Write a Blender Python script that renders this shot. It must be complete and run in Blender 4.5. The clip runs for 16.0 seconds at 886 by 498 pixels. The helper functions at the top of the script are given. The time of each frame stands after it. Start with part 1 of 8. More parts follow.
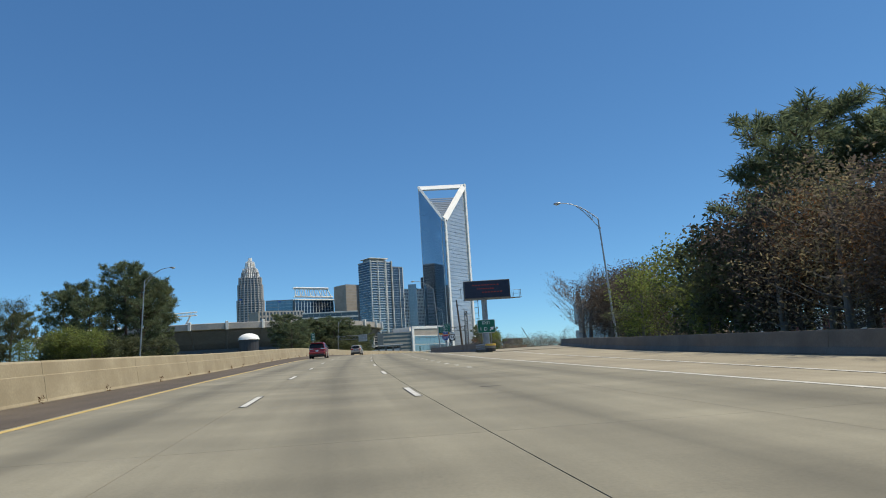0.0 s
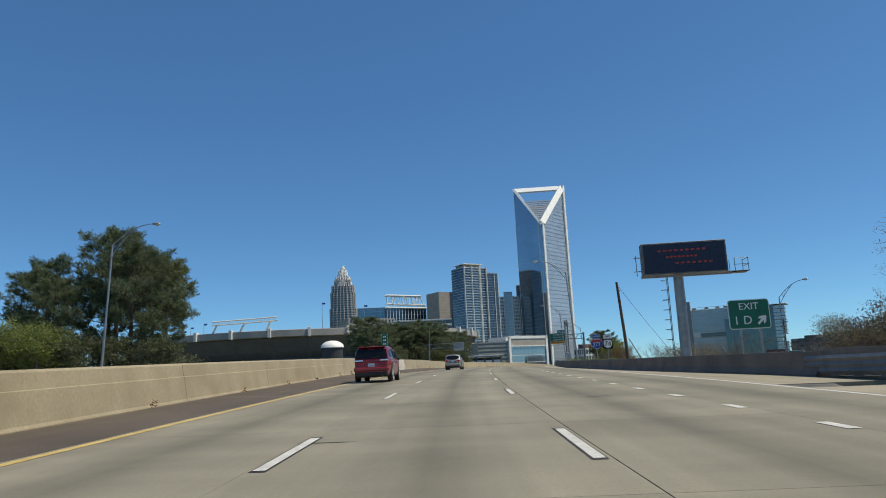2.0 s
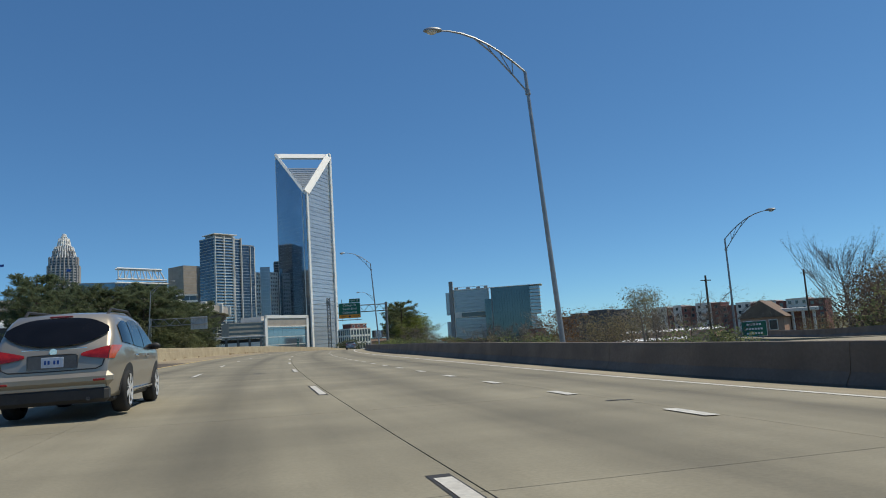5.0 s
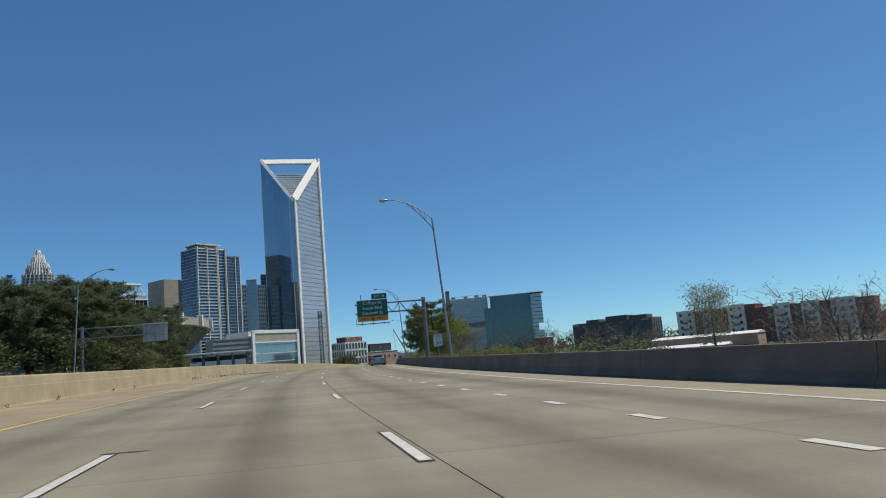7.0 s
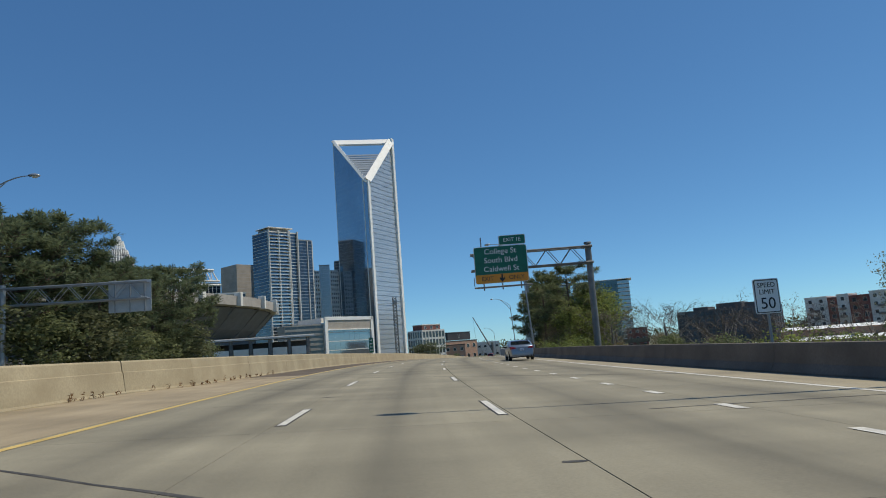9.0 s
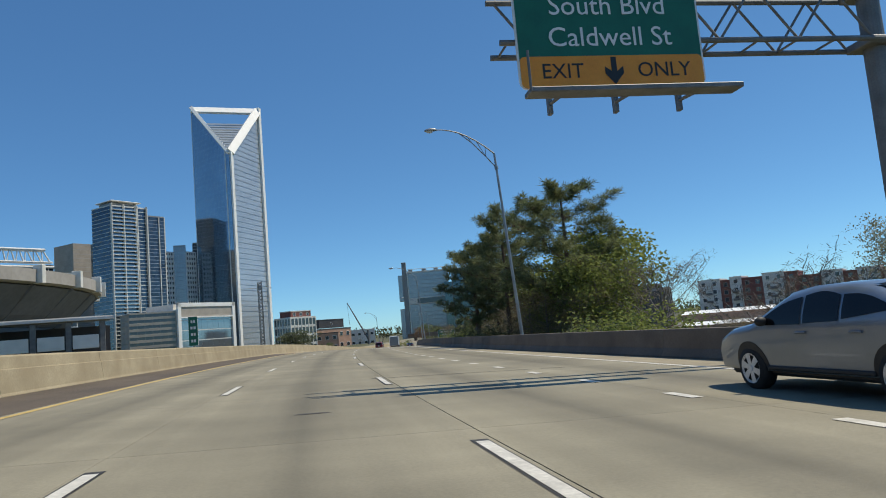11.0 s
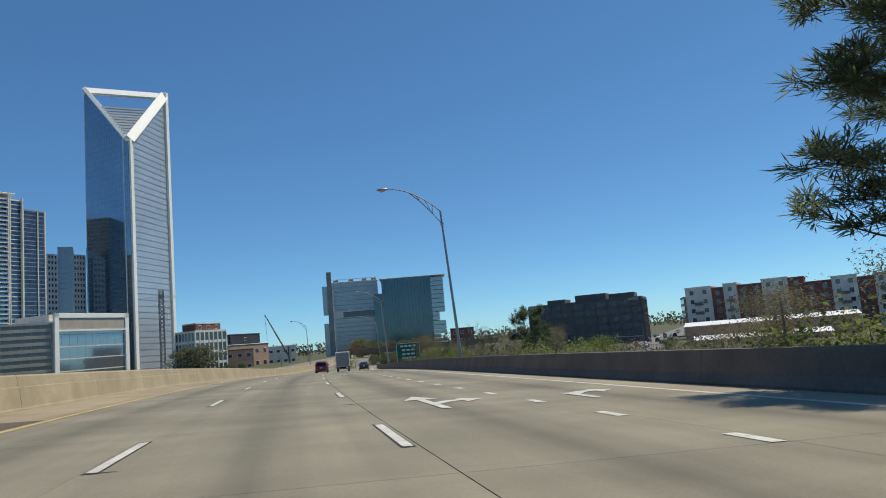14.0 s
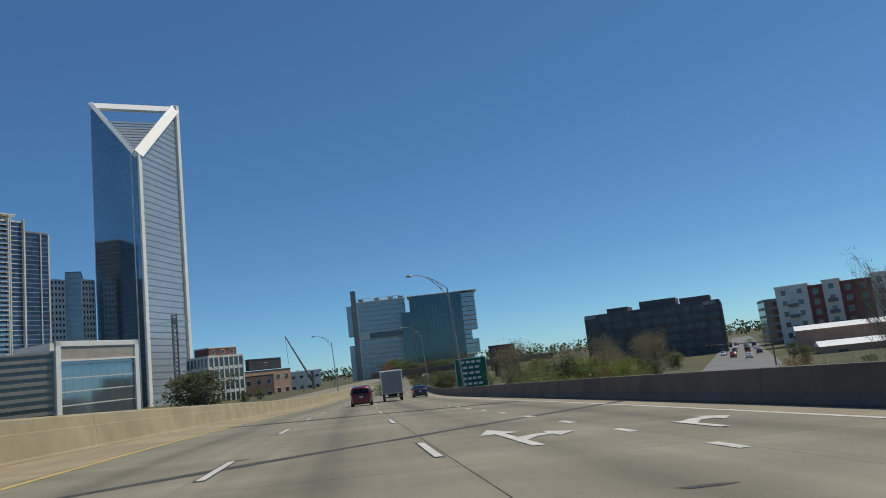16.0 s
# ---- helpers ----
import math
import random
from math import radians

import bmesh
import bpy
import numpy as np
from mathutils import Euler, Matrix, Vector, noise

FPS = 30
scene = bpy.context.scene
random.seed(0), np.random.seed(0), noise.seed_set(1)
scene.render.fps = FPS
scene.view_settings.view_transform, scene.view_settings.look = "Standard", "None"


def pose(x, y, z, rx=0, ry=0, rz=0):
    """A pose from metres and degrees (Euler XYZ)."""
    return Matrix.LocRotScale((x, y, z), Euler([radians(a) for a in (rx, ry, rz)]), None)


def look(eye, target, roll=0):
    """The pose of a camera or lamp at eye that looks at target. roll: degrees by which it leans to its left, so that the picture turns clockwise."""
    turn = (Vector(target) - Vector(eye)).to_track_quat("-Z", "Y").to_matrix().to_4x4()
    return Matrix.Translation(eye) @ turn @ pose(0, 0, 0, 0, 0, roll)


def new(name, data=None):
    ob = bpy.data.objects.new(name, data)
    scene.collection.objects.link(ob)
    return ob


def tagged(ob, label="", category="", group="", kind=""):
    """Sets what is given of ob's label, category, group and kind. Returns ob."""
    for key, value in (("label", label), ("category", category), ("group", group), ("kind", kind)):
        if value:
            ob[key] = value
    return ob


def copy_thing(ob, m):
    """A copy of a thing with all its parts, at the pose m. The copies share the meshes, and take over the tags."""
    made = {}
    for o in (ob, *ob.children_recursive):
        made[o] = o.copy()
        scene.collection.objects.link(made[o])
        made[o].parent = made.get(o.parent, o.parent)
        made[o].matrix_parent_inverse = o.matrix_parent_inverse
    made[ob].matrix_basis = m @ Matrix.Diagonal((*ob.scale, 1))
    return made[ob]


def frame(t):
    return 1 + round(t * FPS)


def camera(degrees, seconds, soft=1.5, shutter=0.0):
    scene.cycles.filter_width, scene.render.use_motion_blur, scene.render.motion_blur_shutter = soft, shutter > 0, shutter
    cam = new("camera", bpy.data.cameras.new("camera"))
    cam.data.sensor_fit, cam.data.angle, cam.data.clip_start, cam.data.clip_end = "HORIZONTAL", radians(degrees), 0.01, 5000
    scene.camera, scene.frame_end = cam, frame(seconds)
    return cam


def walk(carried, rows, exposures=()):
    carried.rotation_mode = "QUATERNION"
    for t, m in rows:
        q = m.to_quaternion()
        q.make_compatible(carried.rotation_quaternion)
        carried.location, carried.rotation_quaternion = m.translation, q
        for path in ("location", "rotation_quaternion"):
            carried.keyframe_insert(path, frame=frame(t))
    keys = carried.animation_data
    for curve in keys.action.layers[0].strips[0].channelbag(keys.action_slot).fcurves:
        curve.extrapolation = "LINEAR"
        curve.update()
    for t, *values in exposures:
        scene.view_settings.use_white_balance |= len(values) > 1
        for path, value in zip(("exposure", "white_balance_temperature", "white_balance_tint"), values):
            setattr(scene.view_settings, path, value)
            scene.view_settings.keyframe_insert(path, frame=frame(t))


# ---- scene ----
cam = camera(64.2, 16.0, soft=1.0)

# The carriageway: a right-hand curve given by its heading (degrees) and grade (percent) along its length.
SPEED, EYE = 22.8, 1.17
KNOTS = [(-8, 3.5, 2.4), (0, -0.06, 2.47), (2.5, -2.84, 2.41), (5, -5.60, 1.20), (7.5, -9.64, 1.00),
         (10, -14.02, 0.57), (12.5, -18.23, -0.70), (14.2, -20.605, -0.95), (16, -23.12, -2.0),
         (17.5, -24.41, -3.0), (19, -25.70, -3.2), (22, -28.28, -1.2), (26, -30.5, 0.0), (40, -34.0, 0.0)]
_tt = np.arange(-8, 40.01, 0.1)
_head = np.radians(np.interp(_tt, [k[0] for k in KNOTS], [k[1] for k in KNOTS]))
_grade = np.interp(_tt, [k[0] for k in KNOTS], [k[2] for k in KNOTS]) / 100
LINE_S = _tt * SPEED
LINE_X = np.concatenate([[0], np.cumsum(-np.sin(_head)[:-1])]) * 0.1 * SPEED
LINE_Y = np.concatenate([[0], np.cumsum(np.cos(_head)[:-1])]) * 0.1 * SPEED
LINE_Z = np.concatenate([[0], np.cumsum(_grade[:-1])]) * 0.1 * SPEED
LINE_X, LINE_Y, LINE_Z = LINE_X - LINE_X[80], LINE_Y - LINE_Y[80], LINE_Z - LINE_Z[80]
# slow waves of the surface about that grade
WAVE_S, WAVE = [-200, 0, 30, 45, 65, 85, 105, 145, 180, 205, 900], [0, .04, .05, .02, .05, .09, .15, .13, .05, 0, 0]
# the driver's drift off the line: seconds, metres to the right
DRIFT_T = [0, 0.5, 1, 1.5, 2, 2.5, 3, 3.5, 4, 4.5, 5, 6.3, 7.5, 8, 8.5, 9, 9.5, 10, 10.4, 12.3, 13, 13.5, 14, 14.5, 15, 15.5, 16]
DRIFT = [-.30, -.16, -.10, -.03, -.08, -.10, -.05, -.03, 0, .04, .07, .05, 0, -.08, -.15, -.23, -.33, -.34, -.32, -.05, 0, 0, -.04, -.06, 0, .05, .05]
BANK_S, BANK = [-200, 0, 60, 120, 180, 360, 450, 900], [.006, .006, .008, .013, .03, .032, .03, .02]


def heading(s):
    return float(np.interp(s, LINE_S, _head))


def road_z(s, u):
    """Height of the road's surface at station s, u metres right of the driven line."""
    z = float(np.interp(s, LINE_S, LINE_Z) + np.interp(s, WAVE_S, WAVE) - np.interp(s, BANK_S, BANK) * u)
    if u > 5.07 and 70 < s < 165:
        # the outer lane and its shoulder fall away past the exit gore
        z -= float(np.interp(s, [70, 102, 130, 165], [0, 1, 1, 0]) * np.interp(u, [5.07, 8.73, 11.2, 24], [0, 0.12, 0.29, 0]))
    if u < -6.25 and 55 < s < 185:
        # the inner shoulder rises to the median
        z += float(np.interp(s, [55, 95, 150, 185], [0, 1, 1, 0]) * np.interp(u, [-40, -28, -9.2, -6.25], [0, 0.22, 0.22, 0]))
    return z


def at(s, u, h=0.0):
    """World place at station s, offset u, h metres above the road."""
    a = heading(s)
    return Vector((float(np.interp(s, LINE_S, LINE_X)) + u * math.cos(a), float(np.interp(s, LINE_S, LINE_Y)) + u * math.sin(a),
                   road_z(s, u) + h))


def spot(s, u, h=0.0, turn=0.0):
    """Upright pose at a place of the road; its y axis points along the road, turned left by turn degrees."""
    p = at(s, u, h)
    return pose(p.x, p.y, p.z, 0, 0, math.degrees(heading(s)) + turn)


# seconds, pitch, roll, yaw
VIEWS = [
    (0, 8.82, 3.63, -9.39), (0.5, 9.82, 4.12, -3.25), (1, 8.28, 4.25, -2.22), (1.5, 7.69, 4.03, -2.16), (2, 10.09, 2.77, -1.87),
    (2.5, 10.16, 2.99, -1.77), (3, 10.25, 3.59, -3.75), (3.5, 10.37, 3.59, -5.11), (4, 9.31, 3.21, -7.14), (4.5, 7.14, 3.41, -15.47),
    (5, 7.50, 3.76, -21.51), (5.2, 8.14, 4.28, -23.81), (7.3, 8.60, 5.56, -21.97), (7.5, 9.77, 5.81, -20.76), (8, 9.34, 5.22, -19.96),
    (8.5, 7.69, 5.00, -14.68), (9, 8.14, 4.40, -16.72), (9.5, 8.51, 4.26, -23.71), (10, 7.10, 4.81, -24.11), (10.2, 6.27, 4.82, -25.03),
    (12.3, 6.80, 4.90, -31.16), (12.5, 5.91, 4.57, -32.99), (13, 6.23, 4.70, -34.66), (13.5, 7.38, 5.06, -34.22), (14, 7.21, 4.87, -33.75),
    (14.5, 6.74, 4.80, -35.26), (15, 6.86, 4.69, -35.14), (15.5, 6.99, 4.83, -34.40), (16, 9.10, 6.58, -32.21),
]
EXPOSURES = [(0, 0.26), (0.6, 0.02), (2, 0.1), (5, 0.0), (9.5, 0.0), (12.3, 0.3), (13.2, 0.3), (14, 0.1), (14.5, -0.18), (16, -0.16)]


def eye(t):
    u = float(np.interp(t, DRIFT_T, DRIFT))
    return at(t * SPEED, u, EYE - float(np.interp(t * SPEED, WAVE_S, WAVE)))


walk(cam, [(t, Matrix.Translation(eye(t)) @ pose(0, 0, 0, 90 + pitch, 0, yaw) @ pose(0, 0, 0, 0, 0, -roll))
           for t, pitch, roll, yaw in VIEWS], exposures=EXPOSURES)

# ---- daylight ----
SUN_TO = Vector((0.99, -0.12, 0)).normalized() * math.cos(radians(61)) + Vector((0, 0, math.sin(radians(61))))
world = bpy.data.worlds.new("sky")
scene.world = world
world.use_nodes = True
_n = world.node_tree.nodes
_sky = _n.new("ShaderNodeTexSky")
_sky.sky_type = "NISHITA"
_sky.sun_disc = False
_sky.sun_elevation = radians(61)
_sky.sun_rotation = math.atan2(SUN_TO.x, SUN_TO.y)
_sky.altitude, _sky.air_density, _sky.dust_density, _sky.ozone_density = 4000, 1.0, 3.6, 4.0
_n["Background"].inputs["Strength"].default_value = 0.15
_tint = _n.new("ShaderNodeVectorMath")
_tint.operation = "MULTIPLY"
_tint.inputs[1].default_value = (0.44, 0.61, 0.585)
world.node_tree.links.new(_sky.outputs["Color"], _tint.inputs[0])
_deep = _n.new("ShaderNodeVectorMath")
_deep.operation = "ADD"
_deep.inputs[1].default_value = (0.075, 0.28, 0.86)
world.node_tree.links.new(_tint.outputs["Vector"], _deep.inputs[0])
world.node_tree.links.new(_deep.outputs["Vector"], _n["Background"].inputs["Color"])
_sun = bpy.data.lights.new("sun", "SUN")
_sun.energy, _sun.angle, _sun.color = 3.7, radians(0.55), (1.0, 0.92, 0.76)
sun = new("sun", _sun)
sun.matrix_world = look((0, 0, 300), Vector((0, 0, 300)) - SUN_TO)


# ---- tools ----
def material(name, low, high, scale=1.0, rough=0.7, metal=0.0, fine=0.12, fine_scale=25.0, bump=0.0, bump_scale=60.0,
             stretch=(1, 1, 1), each=0.0, island=0.0, coat=0.0, spec=0.5):
    """A surface that drifts between two colours at one scale, with finer grain, relief, and some difference from piece to piece."""
    m = bpy.data.materials.new(name)
    m.use_nodes = True
    nt = m.node_tree
    n, link = nt.nodes, nt.links.new
    b = n["Principled BSDF"]
    b.inputs["Metallic"].default_value = metal
    b.inputs["Coat Weight"].default_value = coat
    b.inputs["Specular IOR Level"].default_value = spec
    geo = n.new("ShaderNodeNewGeometry")
    mp = n.new("ShaderNodeMapping")
    mp.inputs["Scale"].default_value = stretch
    link(geo.outputs["Position"], mp.inputs["Vector"])
    big = n.new("ShaderNodeTexNoise")
    big.inputs["Scale"].default_value, big.inputs["Detail"].default_value = scale, 4
    link(mp.outputs["Vector"], big.inputs["Vector"])
    ramp = n.new("ShaderNodeValToRGB")
    ramp.color_ramp.elements[0].position, ramp.color_ramp.elements[1].position = 0.32, 0.68
    ramp.color_ramp.elements[0].color, ramp.color_ramp.elements[1].color = (*low, 1), (*high, 1)
    link(big.outputs["Fac"], ramp.inputs["Fac"])
    small = n.new("ShaderNodeTexNoise")
    small.inputs["Scale"].default_value, small.inputs["Detail"].default_value = fine_scale, 5
    link(geo.outputs["Position"], small.inputs["Vector"])
    tone = n.new("ShaderNodeMapRange")
    tone.inputs["From Min"].default_value, tone.inputs["From Max"].default_value = 0.25, 0.75
    tone.inputs["To Min"].default_value, tone.inputs["To Max"].default_value = 1 - fine, 1 + fine
    link(small.outputs["Fac"], tone.inputs["Value"])
    value = tone.outputs["Result"]
    for amount, kind in ((each, "ShaderNodeObjectInfo"), (island, "")):
        if amount:
            src = n.new(kind) if kind else geo
            rnd = n.new("ShaderNodeMapRange")
            rnd.inputs["To Min"].default_value, rnd.inputs["To Max"].default_value = 1 - amount, 1 + amount
            link(src.outputs["Random" if kind else "Random Per Island"], rnd.inputs["Value"])
            mul = n.new("ShaderNodeMath")
            mul.operation = "MULTIPLY"
            link(value, mul.inputs[0])
            link(rnd.outputs["Result"], mul.inputs[1])
            value = mul.outputs["Value"]
    mix = n.new("ShaderNodeVectorMath")
    mix.operation = "SCALE"
    link(ramp.outputs["Color"], mix.inputs[0])
    link(value, mix.inputs["Scale"])
    link(mix.outputs["Vector"], b.inputs["Base Color"])
    rr = n.new("ShaderNodeMapRange")
    rr.inputs["To Min"].default_value, rr.inputs["To Max"].default_value = max(0.02, rough - 0.08), min(1, rough + 0.08)
    link(big.outputs["Fac"], rr.inputs["Value"])
    link(rr.outputs["Result"], b.inputs["Roughness"])
    if bump:
        bt = n.new("ShaderNodeTexNoise")
        bt.inputs["Scale"].default_value, bt.inputs["Detail"].default_value = bump_scale, 4
        link(geo.outputs["Position"], bt.inputs["Vector"])
        bp = n.new("ShaderNodeBump")
        bp.inputs["Strength"].default_value, bp.inputs["Distance"].default_value = bump, 0.02
        link(bt.outputs["Fac"], bp.inputs["Height"])
        link(bp.outputs["Normal"], b.inputs["Normal"])
    return m


def mesh_of(bm, name, mat):
    me = bpy.data.meshes.new(name)
    bm.to_mesh(me)
    bm.free()
    for x in (mat if isinstance(mat, (list, tuple)) else [mat]):
        me.materials.append(x)
    return me


def quick(name, verts, faces, mat, smooth=False, uv=None):
    me = bpy.data.meshes.new(name)
    me.from_pydata([tuple(v) for v in verts], [], faces)
    me.materials.append(mat)
    if smooth:
        me.polygons.foreach_set("use_smooth", [True] * len(me.polygons))
    if uv is not None:
        layer = me.uv_layers.new(name="UVMap")
        idx = np.empty(len(me.loops), dtype=np.int32)
        me.loops.foreach_get("vertex_index", idx)
        layer.data.foreach_set("uv", np.asarray(uv, dtype=np.float32)[idx].ravel())
    me.update()
    return me


def thing(name, label, category, group="", kind="", m=None):
    """An Empty that stands for a whole thing; its parts are its children."""
    ob = new(name)
    ob.empty_display_size = 0.5
    if m is not None:
        ob.matrix_world = m
    return tagged(ob, label, category, group, kind)


def part(name, data, mat=None, parent=None, label="", smooth=False, m=None):
    """One mesh, from a bmesh or mesh data, under a thing or a part; placed in its parent's own space."""
    if isinstance(data, bmesh.types.BMesh):
        data = mesh_of(data, name, mat)
    if smooth:
        data.polygons.foreach_set("use_smooth", [True] * len(data.polygons))
    ob = new(name, data)
    if parent is not None:
        ob.parent = parent
    if m is not None:
        ob.matrix_local = m
    if label:
        ob["label"] = label
    return ob


def box(bm, size, centre=(0, 0, 0), bevel=0.0, m=None):
    """A box with softened edges, added to bm."""
    r = bmesh.ops.create_cube(bm, size=1.0)
    vs = r["verts"]
    for v in vs:
        v.co = Vector((v.co.x * size[0] + centre[0], v.co.y * size[1] + centre[1], v.co.z * size[2] + centre[2]))
    if bevel:
        es = list({e for v in vs for e in v.link_edges})
        out = bmesh.ops.bevel(bm, geom=es, offset=bevel, segments=1, affect="EDGES", profile=0.5)
        vs = list({v for f in out["faces"] for v in f.verts} | {v for v in vs if v.is_valid})
    if m is not None:
        for v in vs:
            v.co = m @ v.co
    return bm


def boxed(size, centre=(0, 0, 0), bevel=0.0, m=None):
    return box(bmesh.new(), size, centre, bevel, m)


def tube(bm, a, b, ra, rb=None, seg=10):
    """A tapered rod from a to b, added to bm."""
    a, b = Vector(a), Vector(b)
    rb = ra if rb is None else rb
    d = b - a
    q = d.to_track_quat("Z", "Y")
    rings = []
    for p, r in ((a, ra), (b, rb)):
        rings.append([bm.verts.new(p + q @ Vector((r * math.cos(2 * math.pi * k / seg), r * math.sin(2 * math.pi * k / seg), 0))) for k in range(seg)])
    for k in range(seg):
        bm.faces.new((rings[0][k], rings[0][(k + 1) % seg], rings[1][(k + 1) % seg], rings[1][k]))
    bm.faces.new(rings[0][::-1])
    bm.faces.new(rings[1])
    return bm


def rod(a, b, ra, rb=None, seg=10):
    return tube(bmesh.new(), a, b, ra, rb, seg)


def ribbon(bm, pts, r, seg=8):
    """A bent rod through points, radius r or a list of radii."""
    pts = [Vector(p) for p in pts]
    rs = r if isinstance(r, (list, tuple)) else [r] * len(pts)
    rings = []
    for i, p in enumerate(pts):
        d = (pts[min(i + 1, len(pts) - 1)] - pts[max(i - 1, 0)]).normalized()
        q = d.to_track_quat("Z", "Y")
        rings.append([bm.verts.new(p + q @ Vector((rs[i] * math.cos(2 * math.pi * k / seg), rs[i] * math.sin(2 * math.pi * k / seg), 0))) for k in range(seg)])
    for a, b in zip(rings, rings[1:]):
        for k in range(seg):
            bm.faces.new((a[k], a[(k + 1) % seg], b[(k + 1) % seg], b[k]))
    bm.faces.new(rings[0][::-1])
    bm.faces.new(rings[-1])
    return bm


def strip(name, stations, left, right, h, mat, thick=0.0):
    """A surface laid along the road between two offsets (numbers or functions of the station)."""
    lf = left if callable(left) else (lambda s: left)
    rf = right if callable(right) else (lambda s: right)
    verts, faces, uv = [], [], []
    for s in stations:
        for u, dh in ((lf(s), h), (rf(s), h), (rf(s), h - thick), (lf(s), h - thick))[: 4 if thick else 2]:
            verts.append(at(s, u, dh))
            uv.append((u, s))
    k = 4 if thick else 2
    n = len(stations)
    for i in range(n - 1):
        for j in range(k if thick else 1):
            a, b = i * k + j, i * k + (j + 1) % k
            faces.append((a, b, b + k, a + k))
    if thick:
        faces.append((0, 3, 2, 1))
        e = (n - 1) * 4
        faces.append((e, e + 1, e + 2, e + 3))
    return quick(name, verts, faces, mat, uv=uv)


def extrude_line(name, pts, profile, mat):
    """A profile of (across, up) carried along world points with a left-hand normal; closed at the ends."""
    verts, faces = [], []
    pts = [Vector(p) for p in pts]
    k = len(profile)
    for i, p in enumerate(pts):
        d = pts[min(i + 1, len(pts) - 1)] - pts[max(i - 1, 0)]
        d.z = 0
        d.normalize()
        side = Vector((d.y, -d.x, 0))
        for a, b in profile:
            verts.append(p + side * a + Vector((0, 0, b)))
    for i in range(len(pts) - 1):
        for j in range(k):
            a, b = i * k + j, i * k + (j + 1) % k
            faces.append((a, a + k, b + k, b))
    faces.append(tuple(range(k)))
    faces.append(tuple(reversed(range((len(pts) - 1) * k, len(pts) * k))))
    me = quick(name, verts, faces, mat)
    bm = bmesh.new()
    bm.from_mesh(me)
    bmesh.ops.recalc_face_normals(bm, faces=bm.faces)
    bm.to_mesh(me)
    bm.free()
    return me


def words(text, size, mat, parent, m, align="CENTER", depth=0.01, width=1.0, name="lettering", label=""):
    """Lettering in Blender's own font, as a mesh."""
    cu = bpy.data.curves.new("lettering", "FONT")
    cu.body, cu.size, cu.extrude, cu.align_x, cu.align_y = text, size, depth, align, "CENTER"
    cu.resolution_u = 3
    tmp = bpy.data.objects.new("lettering", cu)
    me = bpy.data.meshes.new_from_object(tmp)
    bpy.data.objects.remove(tmp)
    bpy.data.curves.remove(cu)
    me.materials.clear()
    me.materials.append(mat)
    me.transform(Matrix.Diagonal((width, 1, 1, 1)))
    return part(name, me, None, parent, label, m=m)


# ---- materials ----
def paving(name, low, high, oil=0.0):
    """Worn pavement: streaks along the lanes, mottling, and the dark band of drips down the middle of each lane."""
    m = material(name, low, high, 0.35, 0.85, fine=0.10, fine_scale=30, bump=0.25, bump_scale=120, each=0.05)
    nt = m.node_tree
    n, link = nt.nodes, nt.links.new
    b = n["Principled BSDF"]
    base = b.inputs["Base Color"].links[0].from_socket
    uv = n.new("ShaderNodeUVMap")
    mp = n.new("ShaderNodeMapping")
    mp.inputs["Scale"].default_value = (1.1, 0.03, 1)
    link(uv.outputs["UV"], mp.inputs["Vector"])
    st = n.new("ShaderNodeTexNoise")
    st.inputs["Scale"].default_value, st.inputs["Detail"].default_value = 1.6, 5
    link(mp.outputs["Vector"], st.inputs["Vector"])
    r1 = n.new("ShaderNodeMapRange")
    r1.inputs["From Min"].default_value, r1.inputs["From Max"].default_value = 0.3, 0.7
    r1.inputs["To Min"].default_value, r1.inputs["To Max"].default_value = 0.86, 1.08
    link(st.outputs["Fac"], r1.inputs["Value"])
    mp2 = n.new("ShaderNodeMapping")
    mp2.inputs["Scale"].default_value = (0.12, 0.9, 1)
    link(uv.outputs["UV"], mp2.inputs["Vector"])
    cross = n.new("ShaderNodeTexNoise")
    cross.inputs["Scale"].default_value, cross.inputs["Detail"].default_value = 1.0, 4
    link(mp2.outputs["Vector"], cross.inputs["Vector"])
    r2 = n.new("ShaderNodeMapRange")
    r2.inputs["From Min"].default_value, r2.inputs["From Max"].default_value = 0.3, 0.7
    r2.inputs["To Min"].default_value, r2.inputs["To Max"].default_value = 0.92, 1.06
    link(cross.outputs["Fac"], r2.inputs["Value"])
    sep = n.new("ShaderNodeSeparateXYZ")
    link(uv.outputs["UV"], sep.inputs[0])

    def calc(op, a, b2=None):
        k = n.new("ShaderNodeMath")
        k.operation = op
        for i, v in enumerate((a, b2)):
            if v is None:
                continue
            if isinstance(v, (int, float)):
                k.inputs[i].default_value = v
            else:
                link(v, k.inputs[i])
        return k.outputs["Value"]

    lane = calc("SUBTRACT", calc("FRACT", calc("DIVIDE", calc("ADD", sep.outputs["X"], 2.25 + 36.6), 3.66)), 0.5)
    near = calc("POWER", calc("SUBTRACT", 1.0, calc("MINIMUM", calc("MULTIPLY", calc("ABSOLUTE", lane), 3.4), 1.0)), 1.4)
    drip = calc("SUBTRACT", 1.0, calc("MULTIPLY", near, oil))
    k = calc("MULTIPLY", calc("MULTIPLY", r1.outputs["Result"], r2.outputs["Result"]), drip)
    sc = n.new("ShaderNodeVectorMath")
    sc.operation = "SCALE"
    link(base, sc.inputs[0])
    link(k, sc.inputs["Scale"])
    link(sc.outputs["Vector"], b.inputs["Base Color"])
    return m


